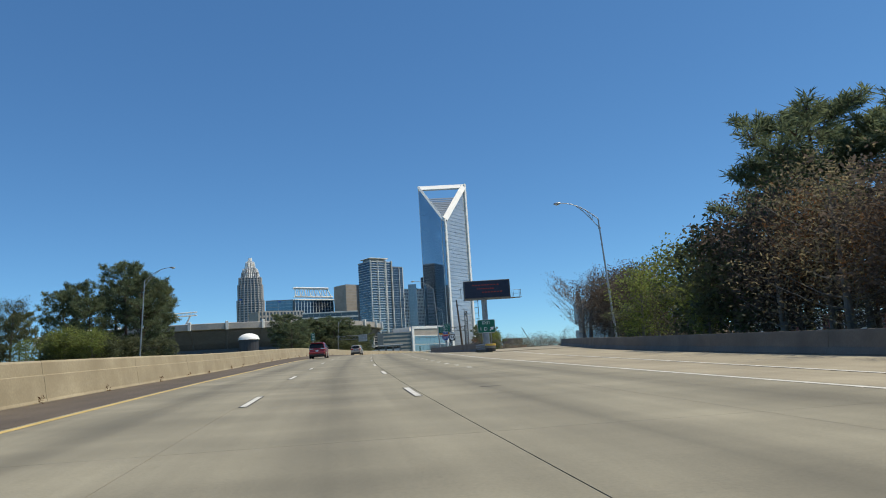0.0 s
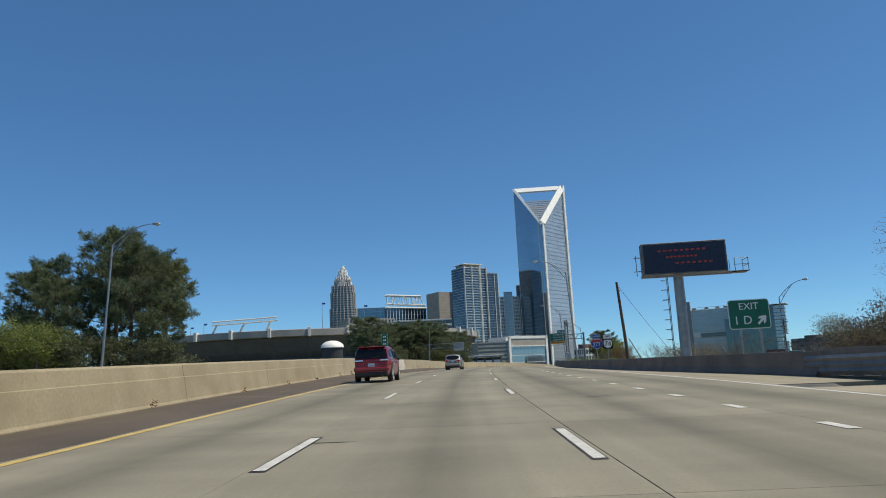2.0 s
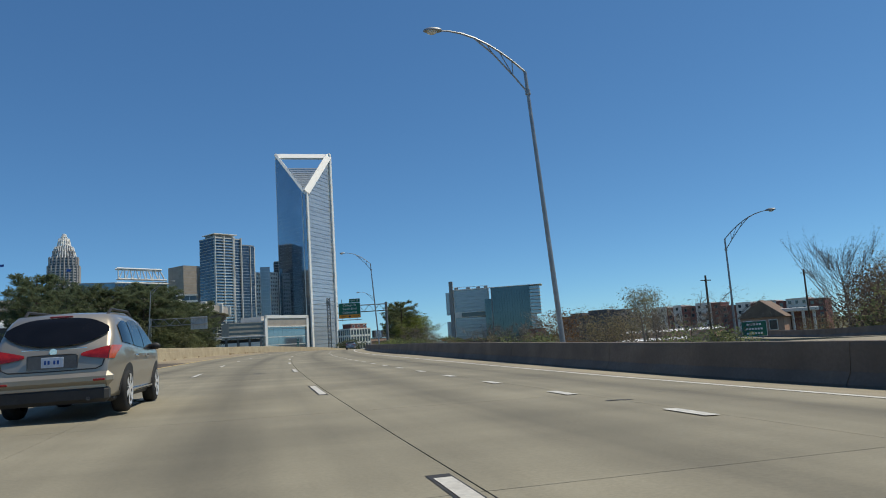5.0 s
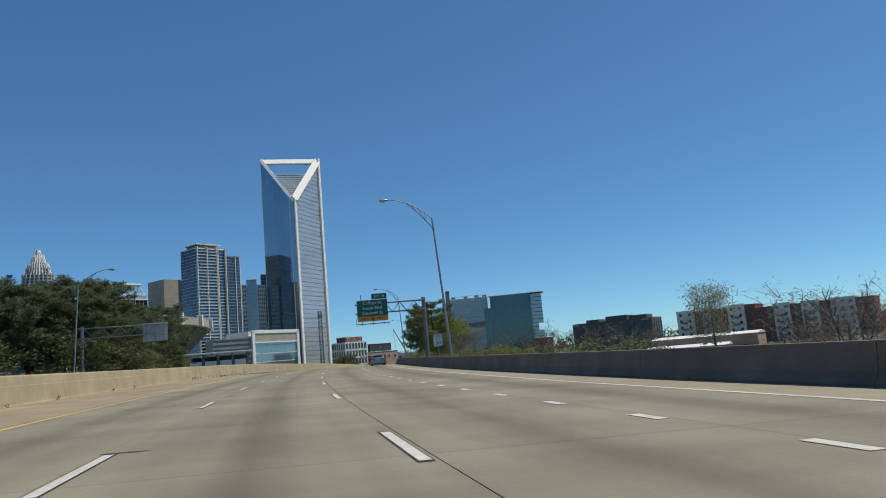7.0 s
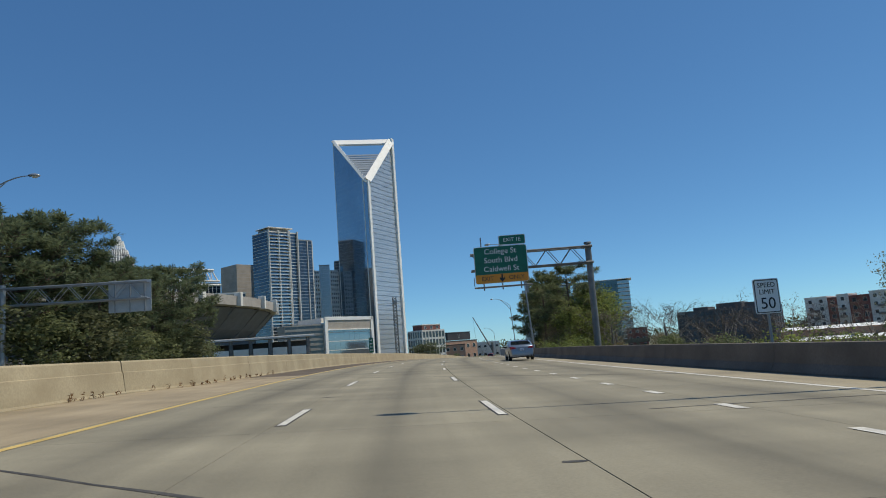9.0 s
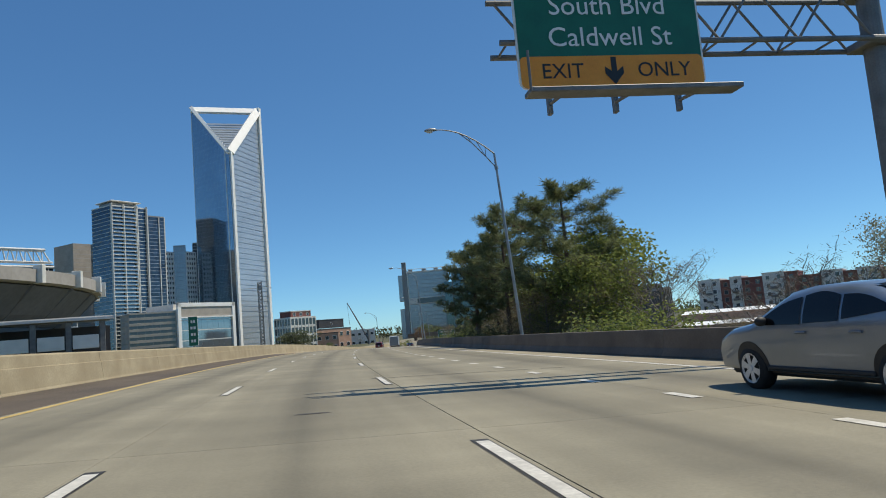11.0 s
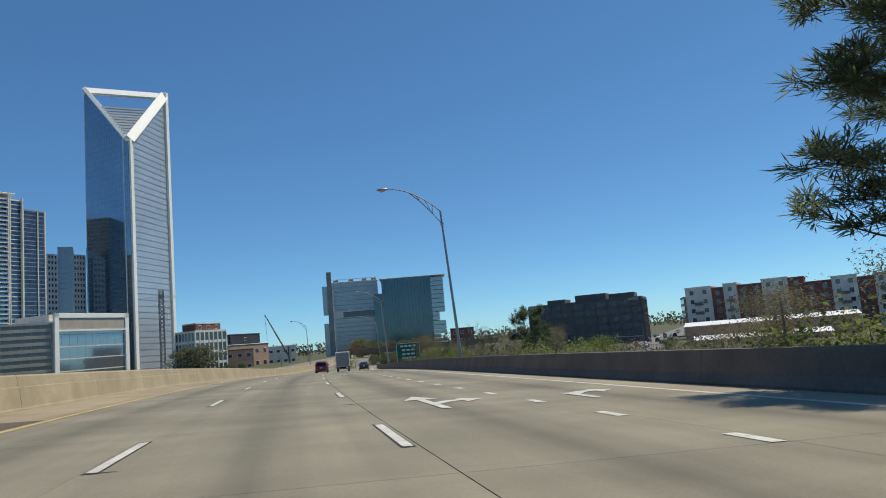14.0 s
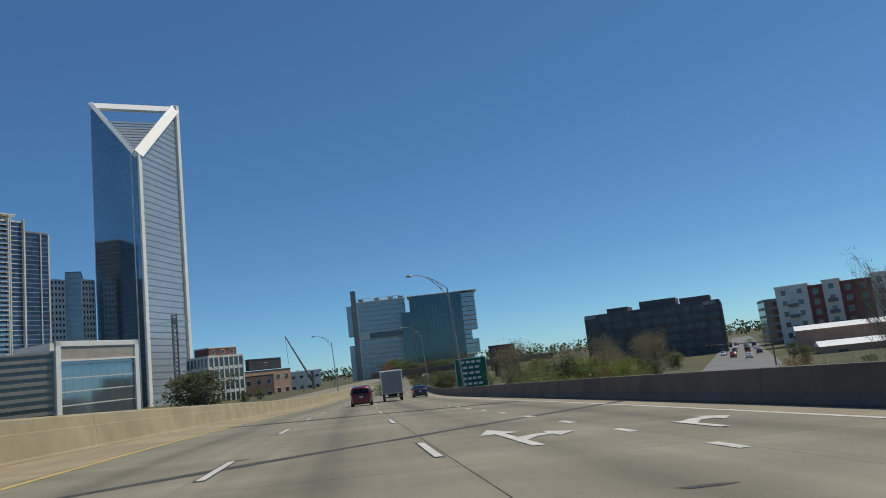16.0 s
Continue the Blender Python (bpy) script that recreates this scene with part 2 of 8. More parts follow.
def streaked(name, low, high, drip):
    """Cast concrete with rain streaks running down its faces and stains along its foot."""
    m = material(name, low, high, 0.5, 0.88, fine=0.14, fine_scale=14, bump=0.3, bump_scale=40)
    nt = m.node_tree
    n, link = nt.nodes, nt.links.new
    b = n["Principled BSDF"]
    base = b.inputs["Base Color"].links[0].from_socket
    geo = n.new("ShaderNodeNewGeometry")
    mp = n.new("ShaderNodeMapping")
    mp.inputs["Scale"].default_value = (0.55, 0.55, 0.7)
    link(geo.outputs["Position"], mp.inputs["Vector"])
    st = n.new("ShaderNodeTexNoise")
    st.inputs["Scale"].default_value, st.inputs["Detail"].default_value = 1.3, 6
    link(mp.outputs["Vector"], st.inputs["Vector"])
    r = n.new("ShaderNodeMapRange")
    r.inputs["From Min"].default_value, r.inputs["From Max"].default_value = 0.42, 0.85
    link(st.outputs["Fac"], r.inputs["Value"])
    mix = n.new("ShaderNodeMix")
    mix.data_type = "RGBA"
    link(r.outputs["Result"], mix.inputs[0])
    link(base, mix.inputs[6])
    mix.inputs[7].default_value = (*drip, 1)
    link(mix.outputs[2], b.inputs["Base Color"])
    return m


CONCRETE_ROAD = paving("worn_concrete_road", (0.214, 0.192, 0.134), (0.298, 0.268, 0.190), oil=0.34)
CONCRETE_RAMP = paving("pale_concrete_ramp", (0.28, 0.24, 0.165), (0.36, 0.31, 0.215), oil=0.05)
SHOULDER_SAND = paving("sandy_concrete_shoulder", (0.27, 0.215, 0.135), (0.38, 0.305, 0.195), oil=0.0)
ASPHALT = paving("weathered_asphalt_shoulder", (0.088, 0.067, 0.046), (0.128, 0.100, 0.070), oil=0.0)
JOINT = material("tarry_joint", (0.06, 0.054, 0.045), (0.19, 0.175, 0.14), 1.2, 0.85, fine=0.3)
TAR = material("tar_seal", (0.035, 0.032, 0.028), (0.085, 0.078, 0.066), 3, 0.75, fine=0.3)
WHITE_PAINT = material("white_road_paint", (0.52, 0.49, 0.42), (0.68, 0.65, 0.57), 3, 0.6, fine=0.18, fine_scale=18)
BLACK_PAINT = material("black_road_paint", (0.022, 0.020, 0.018), (0.055, 0.05, 0.045), 2, 0.7, fine=0.3)
YELLOW_PAINT = material("yellow_road_paint", (0.52, 0.36, 0.10), (0.66, 0.47, 0.15), 1.2, 0.6, fine=0.2, fine_scale=12)
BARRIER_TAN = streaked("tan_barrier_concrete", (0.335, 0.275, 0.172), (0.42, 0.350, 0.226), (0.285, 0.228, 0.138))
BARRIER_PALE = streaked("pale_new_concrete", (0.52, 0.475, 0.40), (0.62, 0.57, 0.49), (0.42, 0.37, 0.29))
# grey concrete, darkened so the colour carries the shade of the parapet's face
BARRIER_GREY_SHADE = streaked("shade_toned_grey_concrete", (0.135, 0.110, 0.086), (0.185, 0.152, 0.120), (0.095, 0.078, 0.060))
STEEL = material("galvanised_steel", (0.28, 0.29, 0.29), (0.38, 0.39, 0.39), 2, 0.5, metal=0.7)
STEEL_MID = material("dull_grey_steel", (0.17, 0.17, 0.165), (0.25, 0.25, 0.24), 2, 0.6, metal=0.5)
STEEL_DARK = material("dark_weathered_steel", (0.13, 0.13, 0.13), (0.20, 0.20, 0.19), 2, 0.6, metal=0.3)
LAMP_LENS = material("lamp_lens", (0.55, 0.55, 0.52), (0.65, 0.65, 0.62), 5, 0.25)
SIGN_GREEN = material("green_sign_sheeting", (0.004, 0.12, 0.07), (0.006, 0.15, 0.09), 2, 0.45, fine=0.06)
SIGN_WHITE = material("white_sign_sheeting", (0.74, 0.75, 0.73), (0.82, 0.83, 0.81), 2, 0.45, fine=0.04)
SIGN_YELLOW = material("amber_sign_sheeting", (0.76, 0.27, 0.02), (0.82, 0.32, 0.03), 2, 0.45, fine=0.05)
SIGN_BLACK = material("black_sign_sheeting", (0.012, 0.012, 0.013), (0.02, 0.02, 0.02), 2, 0.45)
SIGN_BLUE = material("blue_sign_sheeting", (0.01, 0.07, 0.30), (0.015, 0.09, 0.36), 2, 0.45, fine=0.05)
SIGN_RED = material("red_sign_sheeting", (0.50, 0.03, 0.035), (0.58, 0.04, 0.045), 2, 0.45, fine=0.05)
ALUMINIUM = material("sign_back_aluminium", (0.42, 0.43, 0.43), (0.52, 0.53, 0.53), 1.5, 0.5, metal=0.5)
WOOD_POLE = material("creosoted_timber", (0.07, 0.05, 0.035), (0.12, 0.09, 0.065), 3, 0.85, stretch=(1, 1, 0.1), bump=0.4, bump_scale=20)
GRASS = material("dry_spring_grass", (0.055, 0.065, 0.025), (0.13, 0.115, 0.05), 0.06, 0.95, fine=0.3, fine_scale=1.5, bump=0.4, bump_scale=3)
LAWN = material("green_lawn", (0.07, 0.12, 0.025), (0.12, 0.17, 0.045), 0.1, 0.95, fine=0.25, fine_scale=2)
DIRT = material("bare_red_earth", (0.30, 0.19, 0.11), (0.42, 0.29, 0.18), 0.2, 0.95, fine=0.2, fine_scale=2)
STREET = material("street_asphalt", (0.16, 0.155, 0.15), (0.22, 0.215, 0.20), 0.2, 0.9, fine=0.15, fine_scale=4)
WHITE_METAL = material("white_painted_metal", (0.86, 0.83, 0.76), (0.92, 0.89, 0.83), 0.3, 0.45, fine=0.04, fine_scale=2)
WHITE_STONE = material("pale_precast_panels", (0.66, 0.63, 0.56), (0.76, 0.73, 0.66), 0.2, 0.7, fine=0.08, fine_scale=1)
BEIGE_STONE = material("beige_precast_stone", (0.36, 0.32, 0.265), (0.45, 0.40, 0.335), 0.15, 0.8, fine=0.10, fine_scale=1, island=0.06)
TAN_GRANITE = material("rosy_granite_cladding", (0.36, 0.335, 0.31), (0.45, 0.425, 0.395), 0.1, 0.6, fine=0.10, fine_scale=1)
GREY_PANEL = material("grey_metal_panels", (0.22, 0.225, 0.22), (0.30, 0.30, 0.29), 0.1, 0.6, fine=0.08, fine_scale=1)
DARK_PANEL = material("charcoal_panels", (0.045, 0.043, 0.045), (0.075, 0.07, 0.07), 0.1, 0.6, fine=0.15, fine_scale=1)
# precast below the stadium rim: its shade is mixed into this darker tone
STADIUM_SHADED = material("shade_toned_stadium_precast", (0.14, 0.13, 0.12), (0.19, 0.178, 0.165), 0.08, 0.8, fine=0.12, fine_scale=0.8)
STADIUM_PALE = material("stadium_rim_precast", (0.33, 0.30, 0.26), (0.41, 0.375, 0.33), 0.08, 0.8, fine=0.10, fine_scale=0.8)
BRICK_RED = material("red_brick_cladding", (0.18, 0.07, 0.055), (0.255, 0.10, 0.08), 0.4, 0.85, fine=0.18, fine_scale=3)
BRICK_TAN = material("salmon_brick", (0.40, 0.24, 0.165), (0.50, 0.31, 0.22), 0.3, 0.85, fine=0.15, fine_scale=2)
STUCCO = material("white_stucco", (0.62, 0.59, 0.53), (0.72, 0.69, 0.63), 0.3, 0.85, fine=0.06, fine_scale=2)
ROOF_DARK = material("dark_roofing", (0.06, 0.058, 0.056), (0.10, 0.098, 0.095), 0.4, 0.9, fine=0.2, fine_scale=3)
ROOF_BROWN = material("brown_shingles", (0.16, 0.11, 0.08), (0.23, 0.165, 0.12), 0.8, 0.9, fine=0.2, fine_scale=4)
ROOF_WHITE = material("white_membrane_roof", (0.74, 0.74, 0.72), (0.82, 0.82, 0.80), 0.3, 0.6, fine=0.06, fine_scale=2)


def glass(name, low, high, rough=0.06, metal=0.0, spec=0.9, wave=0.0, island=0.12):
    """Coated curtain-wall glass seen from outside: dark, with strong reflections and slightly uneven panes."""
    m = material(name, low, high, 0.03, rough, metal=metal, fine=0.05, fine_scale=0.5, island=island, spec=spec)
    if wave:
        nt = m.node_tree
        n, link = nt.nodes, nt.links.new
        geo = n.new("ShaderNodeNewGeometry")
        bt = n.new("ShaderNodeTexNoise")
        bt.inputs["Scale"].default_value = 0.12
        link(geo.outputs["Position"], bt.inputs["Vector"])
        bp = n.new("ShaderNodeBump")
        bp.inputs["Strength"].default_value, bp.inputs["Distance"].default_value = wave, 0.6
        link(bt.outputs["Fac"], bp.inputs["Height"])
        link(bp.outputs["Normal"], n["Principled BSDF"].inputs["Normal"])
    return m


GLASS_TOWER = glass("silver_blue_curtain_glass", (0.30, 0.37, 0.43), (0.38, 0.45, 0.50), 0.07, metal=0.85, island=0.05)
# fritted east glass; the pale sky it mirrors is put into its base colour
GLASS_EAST_SKY = glass("sky_pale_fritted_curtain_glass", (0.46, 0.50, 0.52), (0.53, 0.57, 0.59), 0.24, metal=0.35, island=0.04)
GLASS_CONDO = glass("blue_condo_glass", (0.035, 0.055, 0.08), (0.08, 0.115, 0.15), 0.08, metal=0.6, island=0.3)
GLASS_TEAL = glass("teal_curtain_glass", (0.12, 0.20, 0.245), (0.17, 0.255, 0.30), 0.07, metal=0.7, island=0.08)
GLASS_DARK = glass("dark_window_glass", (0.02, 0.025, 0.03), (0.05, 0.06, 0.07), 0.08, island=0.3)
GLASS_PALE = glass("pale_reflective_glass", (0.24, 0.29, 0.32), (0.31, 0.36, 0.39), 0.10, metal=0.7, island=0.06)
GLASS_GREY = glass("grey_blue_glass", (0.30, 0.325, 0.34), (0.36, 0.385, 0.40), 0.2, metal=0.5, island=0.06)


# ---- ground and carriageway ----
def smooth01(x):
    x = min(1.0, max(0.0, x))
    return x * x * (3 - 2 * x)


def to_road(x, y):
    k = int(np.argmin((LINE_X - x) ** 2 + (LINE_Y - y) ** 2))
    a = _head[k]
    dx, dy = x - LINE_X[k], y - LINE_Y[k]
    return LINE_S[k] - math.sin(a) * dx + math.cos(a) * dy, math.cos(a) * dx + math.sin(a) * dy


def ground_z(x, y):
    """Lie of the land: level with the road beside it, lower past the banks, nearly flat far off."""
    s, u = to_road(x, y)
    if not -170 < s < 880:
        s = min(870, max(-170, s))
    near_r = 30 if s < 90 else 30 - 14 * smooth01((s - 90) / 50)
    top = road_z(s, max(-12, min(12, u))) - 0.6
    far = -5.0 if u > 0 else -1.0 + 3.0 * smooth01((s - 60) / 200) - 5 * smooth01((s - 420) / 200)
    if u > 0:
        far = top + (far - top) * smooth01((s - 40) / 120)
        k = smooth01((u - near_r) / 30)
    else:
        k = smooth01((-u - 28) / 40)
    z = top + (far - top) * k
    d = math.hypot(x - 60, y - 300)
    return z + (-5.0 - z) * smooth01((d - 500) / 400)


def build_ground():
    fine = list(range(-220, 760, 12))
    xs = [-4400, -2600, -1500, -900, -600, -420, -300] + [x for x in fine if -220 <= x <= 420] + [480, 560, 700, 900, 1300, 2000, 3200, 4400]
    ys = [-4400, -2500, -1200, -600, -350] + fine + [820, 900, 1050, 1300, 1800, 2800, 4600]
    verts = [(x, y, ground_z(x, y)) for y in ys for x in xs]
    w = len(xs)
    faces = [(j * w + i, j * w + i + 1, (j + 1) * w + i + 1, (j + 1) * w + i) for j in range(len(ys) - 1) for i in range(w - 1)]
    return quick("ground", verts, faces, GRASS, smooth=True)


ground = tagged(new("ground", build_ground()), "dry grassy ground sloping away from the raised freeway", "ground", kind="structure")

LANES = [-5.91, -2.25, 1.41, 5.07, 8.73]
NEAR = list(np.arange(-40, 400.1, 6.1))


def left_edge(s):
    """Foot of the median barrier."""
    return float(np.interp(s, [-60, 90, 150, 200, 232, 236, 270, 380, 400, 700], [-8.7, -8.7, -9.3, -10.6, -10.6, -9.4, -9.0, -9.0, -8.6, -8.6]))


def right_edge(s):
    """Foot of the outer barrier."""
    return float(np.interp(s, [60, 84, 115, 128, 200, 345, 700], [12.0, 11.4, 11.2, 10.4, 10.4, 9.8, 9.6]))


def ramp_right(s):
    return float(np.interp(s, [-60, 0, 28, 55, 88, 130, 170, 200, 235], [14.6, 15.2, 16.3, 19.0, 24.7, 37.0, 52.0, 63.0, 70.0]))


road = thing("road", "pale worn concrete freeway with longitudinal joints", "road", kind="structure")
_far = list(np.arange(-170, 860, 8.0))
part("road_bed", strip("road_bed", _far, LANES[0] - 0.30, lambda s: right_edge(s) - 0.02 if s > 66 else 8.9, -0.02, JOINT, 0.4), None, road)
part("left_shoulder", strip("left_shoulder", list(np.arange(-170, 170.1, 5)), left_edge, LANES[0] - 0.25, 0.0, ASPHALT, 0.12), None, road, "brown weathered asphalt shoulder")
part("left_shoulder", strip("left_shoulder", list(np.arange(170.02, 244.2, 3.9)), left_edge, LANES[0] - 0.25, 0.0, SHOULDER_SAND, 0.12), None, road, "sandy stained concrete shoulder")
part("left_shoulder", strip("left_shoulder", list(np.arange(244.12, 340, 5)), left_edge, LANES[0] - 0.25, 0.0, ASPHALT, 0.12), None, road, "brown weathered asphalt shoulder")
part("left_shoulder", strip("left_shoulder", list(np.arange(339.14, 860, 8)), left_edge, LANES[0] - 0.25, 0.0, SHOULDER_SAND, 0.12), None, road, "sandy stained concrete shoulder")
part("right_shoulder", strip("right_shoulder", list(np.arange(66, 860, 7)), LANES[4] + 0.02, right_edge, -0.004, CONCRETE_RAMP, 0.12), None, road, "pale concrete shoulder")

ramp = thing("exit_ramp", "pale concrete exit ramp branching off the freeway", "ramp", kind="structure")
part("ramp_surface", strip("ramp_surface", list(np.arange(-170, 66.1, 6)), LANES[4] + 0.02, ramp_right, -0.004, CONCRETE_RAMP, 0.3), None, ramp)
part("ramp_surface", strip("ramp_surface", list(np.arange(66.1, 161, 6)), lambda s: right_edge(s) + 0.75 + 0.02 * (s - 66), ramp_right, -0.004, CONCRETE_RAMP, 0.3), None, ramp)
part("ramp_surface", strip("ramp_surface", list(np.arange(160.1, 221, 6)), lambda s: ramp_right(s) - 4.4, ramp_right, -0.004, CONCRETE_RAMP, 0.3), None, ramp)

opposite = thing("opposite_carriageway", "freeway lanes of the other direction behind the median barrier", "road", kind="structure")
part("surface", strip("surface", list(np.arange(-170, 860, 8)), -26.0, lambda s: left_edge(s) - 0.7, -0.05, CONCRETE_ROAD, 0.3), None, opposite)

markings = thing("road_markings", "white and yellow painted lane lines and arrows", "road marking", kind="structure")
part("edge_line", strip("edge_line", list(np.arange(-120, 560, 5)), LANES[0] - 0.09, LANES[0] + 0.09, 0.006, YELLOW_PAINT), None, markings, "solid yellow edge line")
part("edge_line", strip("edge_line", list(np.arange(-120, 560, 5)), LANES[4] - 0.32, LANES[4] - 0.14, 0.006, WHITE_PAINT), None, markings, "solid white edge line")
part("gore_line", strip("gore_line", list(np.arange(-60, 62, 5)), lambda s: 8.5 + 0.055 * (s + 30), lambda s: 8.68 + 0.055 * (s + 30), 0.007, WHITE_PAINT), None, markings, "white line of the exit gore")
DASH_RUN = ([-8, 1, 2, 3, 5, 6, 8, 9, 10, 14, 15, 16, 17, 18, 19, 23, 24, 25, 26, 27, 29, 30, 46],
            [-96, 15.4, 28.0, 40.6, 66.3, 78.3, 103.6, 116.1, 128.5, 179.7, 192.3, 204.4, 217.2, 229.6, 242.4, 292.2, 304.7, 316.6, 328.2, 340.3, 364.4, 376.3, 572])
for u, first in ((LANES[1], 0.0), (LANES[2], 0.0)):
    for k in range(-8, 45):
        s = float(np.interp(k + first, *DASH_RUN))
        if k == 0:
            continue  # worn away
        part("dash_border", strip("dash_border", [s - 0.08, s + 1.5, s + 3.2], u - 0.098, u + 0.090, 0.005, BLACK_PAINT), None, markings, "black contrast border")
        part("lane_dash", strip("lane_dash", [s, s + 1.5, s + 3.05], u - 0.070, u + 0.070, 0.010, WHITE_PAINT), None, markings)
for k in range(-24, 96):
    s = 337.0 + 3.66 * (k - 60)
    part("lane_dot", strip("lane_dot", [s, s + 0.9], LANES[3] - 0.10, LANES[3] + 0.10, 0.008, WHITE_PAINT), None, markings)


def pavement_arrow(s, u, straight, right):
    """A lane arrow painted on the road: a stem with a head ahead, a head bent to the right, or both."""
    verts, faces = [], []

    def quad(pts):
        i = len(verts)
        verts.extend(at(s + a, u + b, 0.012) for b, a in pts)
        faces.append(tuple(range(i, i + len(pts))))

    quad([(-0.1, 0), (0.1, 0), (0.1, 1.9), (-0.1, 1.9)])
    if straight:
        quad([(-0.1, 1.9), (0.1, 1.9), (0.1, 3.1), (-0.1, 3.1)])
        quad([(-0.42, 3.1), (0.42, 3.1), (0, 4.6)])
    if right:
        quad([(0.1, 1.2), (0.45, 1.75), (0.45, 2.25), (0.1, 1.9)])
        quad([(0.45, 1.75), (0.8, 1.95), (0.8, 2.35), (0.45, 2.25)])
        quad([(0.8, 1.45), (1.3, 2.15), (0.8, 2.85)])
    return quick("lane_arrow", verts, faces, WHITE_PAINT)


for s in (333.6, 376.5):
    part("lane_arrow", pavement_arrow(s, 3.1, True, True), None, markings, "through and right turn arrow")
    part("lane_arrow", pavement_arrow(s, 6.4, False, True), None, markings, "right turn arrow")


def seam(s0, slope, u0, u1, wide):
    """A sealed joint that crosses the lanes at a skew."""
    rnd = random.Random(int(s0))
    verts, faces = [], []
    us = np.linspace(u0, u1, 24)
    for u in us:
        w = wide * (0.6 + 0.8 * rnd.random())
        j = (rnd.random() - 0.5) * min(wide, 0.12)
        verts += [at(s0 + slope * u - w / 2 + j, u, 0.004), at(s0 + slope * u + w / 2 + j, u, 0.004)]
    for i in range(len(us) - 1):
        faces.append((2 * i, 2 * i + 1, 2 * i + 3, 2 * i + 2))
    return quick("sealed_joint", verts, faces, TAR)


for s0, slope, wide in ((209.8, -0.83, 0.10), (234.5, -0.85, 0.12), (240.2, -0.2, 0.06), (380.0, 0.98, 0.46)):
    part("sealed_joint", seam(s0, slope, -8.9, 9.6, wide), None, road, "dark tar-sealed bridge joint")
for s0, slope, u0, u1, wide in ((355.4, 1.78, 1.7, 8.2, 0.16), (351.1, 1.66, 4.6, 8.6, 0.10), (366.7, 0.05, 3.3, 9.4, 0.05), (216.5, 0.1, 3.8, 8.8, 0.06), (270.2, -0.12, 1.2, 6.4, 0.07)):
    part("sealed_joint", seam(s0, slope, u0, u1, wide), None, road, "dark tar-sealed crack")
_r = random.Random(5)
for k in range(46):
    s, u = 14 + 8.2 * k + _r.random() * 5, _r.choice((-2.1, 1.55, 1.55, 5.2, -4.4, 3.4, -0.3)) + _r.uniform(-0.12, 0.12)
    n = _r.randint(5, 8)
    a, b = _r.uniform(0.10, 0.5), _r.uniform(0.03, 0.10)
    pts = [at(s + b * math.sin(2 * math.pi * i / n) * _r.uniform(0.6, 1.2), u + a * math.cos(2 * math.pi * i / n) * _r.uniform(0.6, 1.2), 0.0045) for i in range(n)]
    part("patch", quick("patch", pts, [tuple(range(n))], TAR), None, road, "small dark tar patch")

# ---- barriers ----
LEFT_PROFILE = [(0.0, 0.0), (0.0, 0.05), (-0.04, 0.12), (-0.135, 0.80), (-0.160, 0.815), (-0.21, 1.17), (-0.25, 1.23), (-0.50, 1.23), (-0.54, 1.17), (-0.71, 0.12), (-0.75, 0.05), (-0.75, 0.0)]
median = thing("median_barrier", "tall tan concrete median barrier with rain stains", "barrier", kind="structure")
_edges = [-60 + 9.15 * k for k in range(34)]
_edges = [s for s in _edges if s < 232] + [232.0] + [236.2 + 9.15 * k for k in range(40)]
for a, b in zip(_edges, _edges[1:]):
    if a == 232.0:
        continue
    pts = [at(s, left_edge(s), -0.03) for s in np.linspace(a, b - 0.02, 4)]
    pale = 120 < a < 125
    part("panel", extrude_line("panel", pts, LEFT_PROFILE, BARRIER_PALE if pale else BARRIER_TAN), None, median, "newer pale concrete panel" if pale else "")
part("end_face", extrude_line("end_face", [at(232.0, -10.6, -0.03), at(236.18, -9.4, -0.03)], LEFT_PROFILE, BARRIER_TAN), None, median, "angled panel where the barrier steps in")
RIGHT_PROFILE = [(0.0, 0.0), (0.0, 0.08), (0.14, 0.30), (0.20, 0.80), (0.22, 0.86), (0.50, 0.86), (0.52, 0.80), (0.55, 0.0)]
parapet = thing("outer_barrier", "grey concrete parapet along the outer shoulder, shade in its colour", "barrier", kind="structure")
_edges = [70 + 9.15 * k for k in range(60)]
for a, b in zip(_edges, _edges[1:]):
    pts = [at(s, right_edge(s), -0.03) for s in np.linspace(a, b - 0.02, 4)]
    part("panel", extrude_line("panel", pts, RIGHT_PROFILE, BARRIER_GREY_SHADE), None, parapet)
ramp_wall = thing("ramp_barrier", "dark concrete barrier along the exit ramp", "barrier", kind="structure")
RETAINING = [(0.0, -6.5)] + RIGHT_PROFILE[1:-1] + [(0.55, -6.5)]
_edges = [-60 + 9.15 * k for k in range(32)]
for a, b in zip(_edges, _edges[1:]):
    pts = [at(s, ramp_right(s), -0.03) for s in np.linspace(a, b - 0.02, 4)]
    part("panel", extrude_line("panel", pts, RIGHT_PROFILE if a < 150 else RETAINING, BARRIER_GREY_SHADE), None, ramp_wall, "" if a < 150 else "tall panel of the retaining wall")


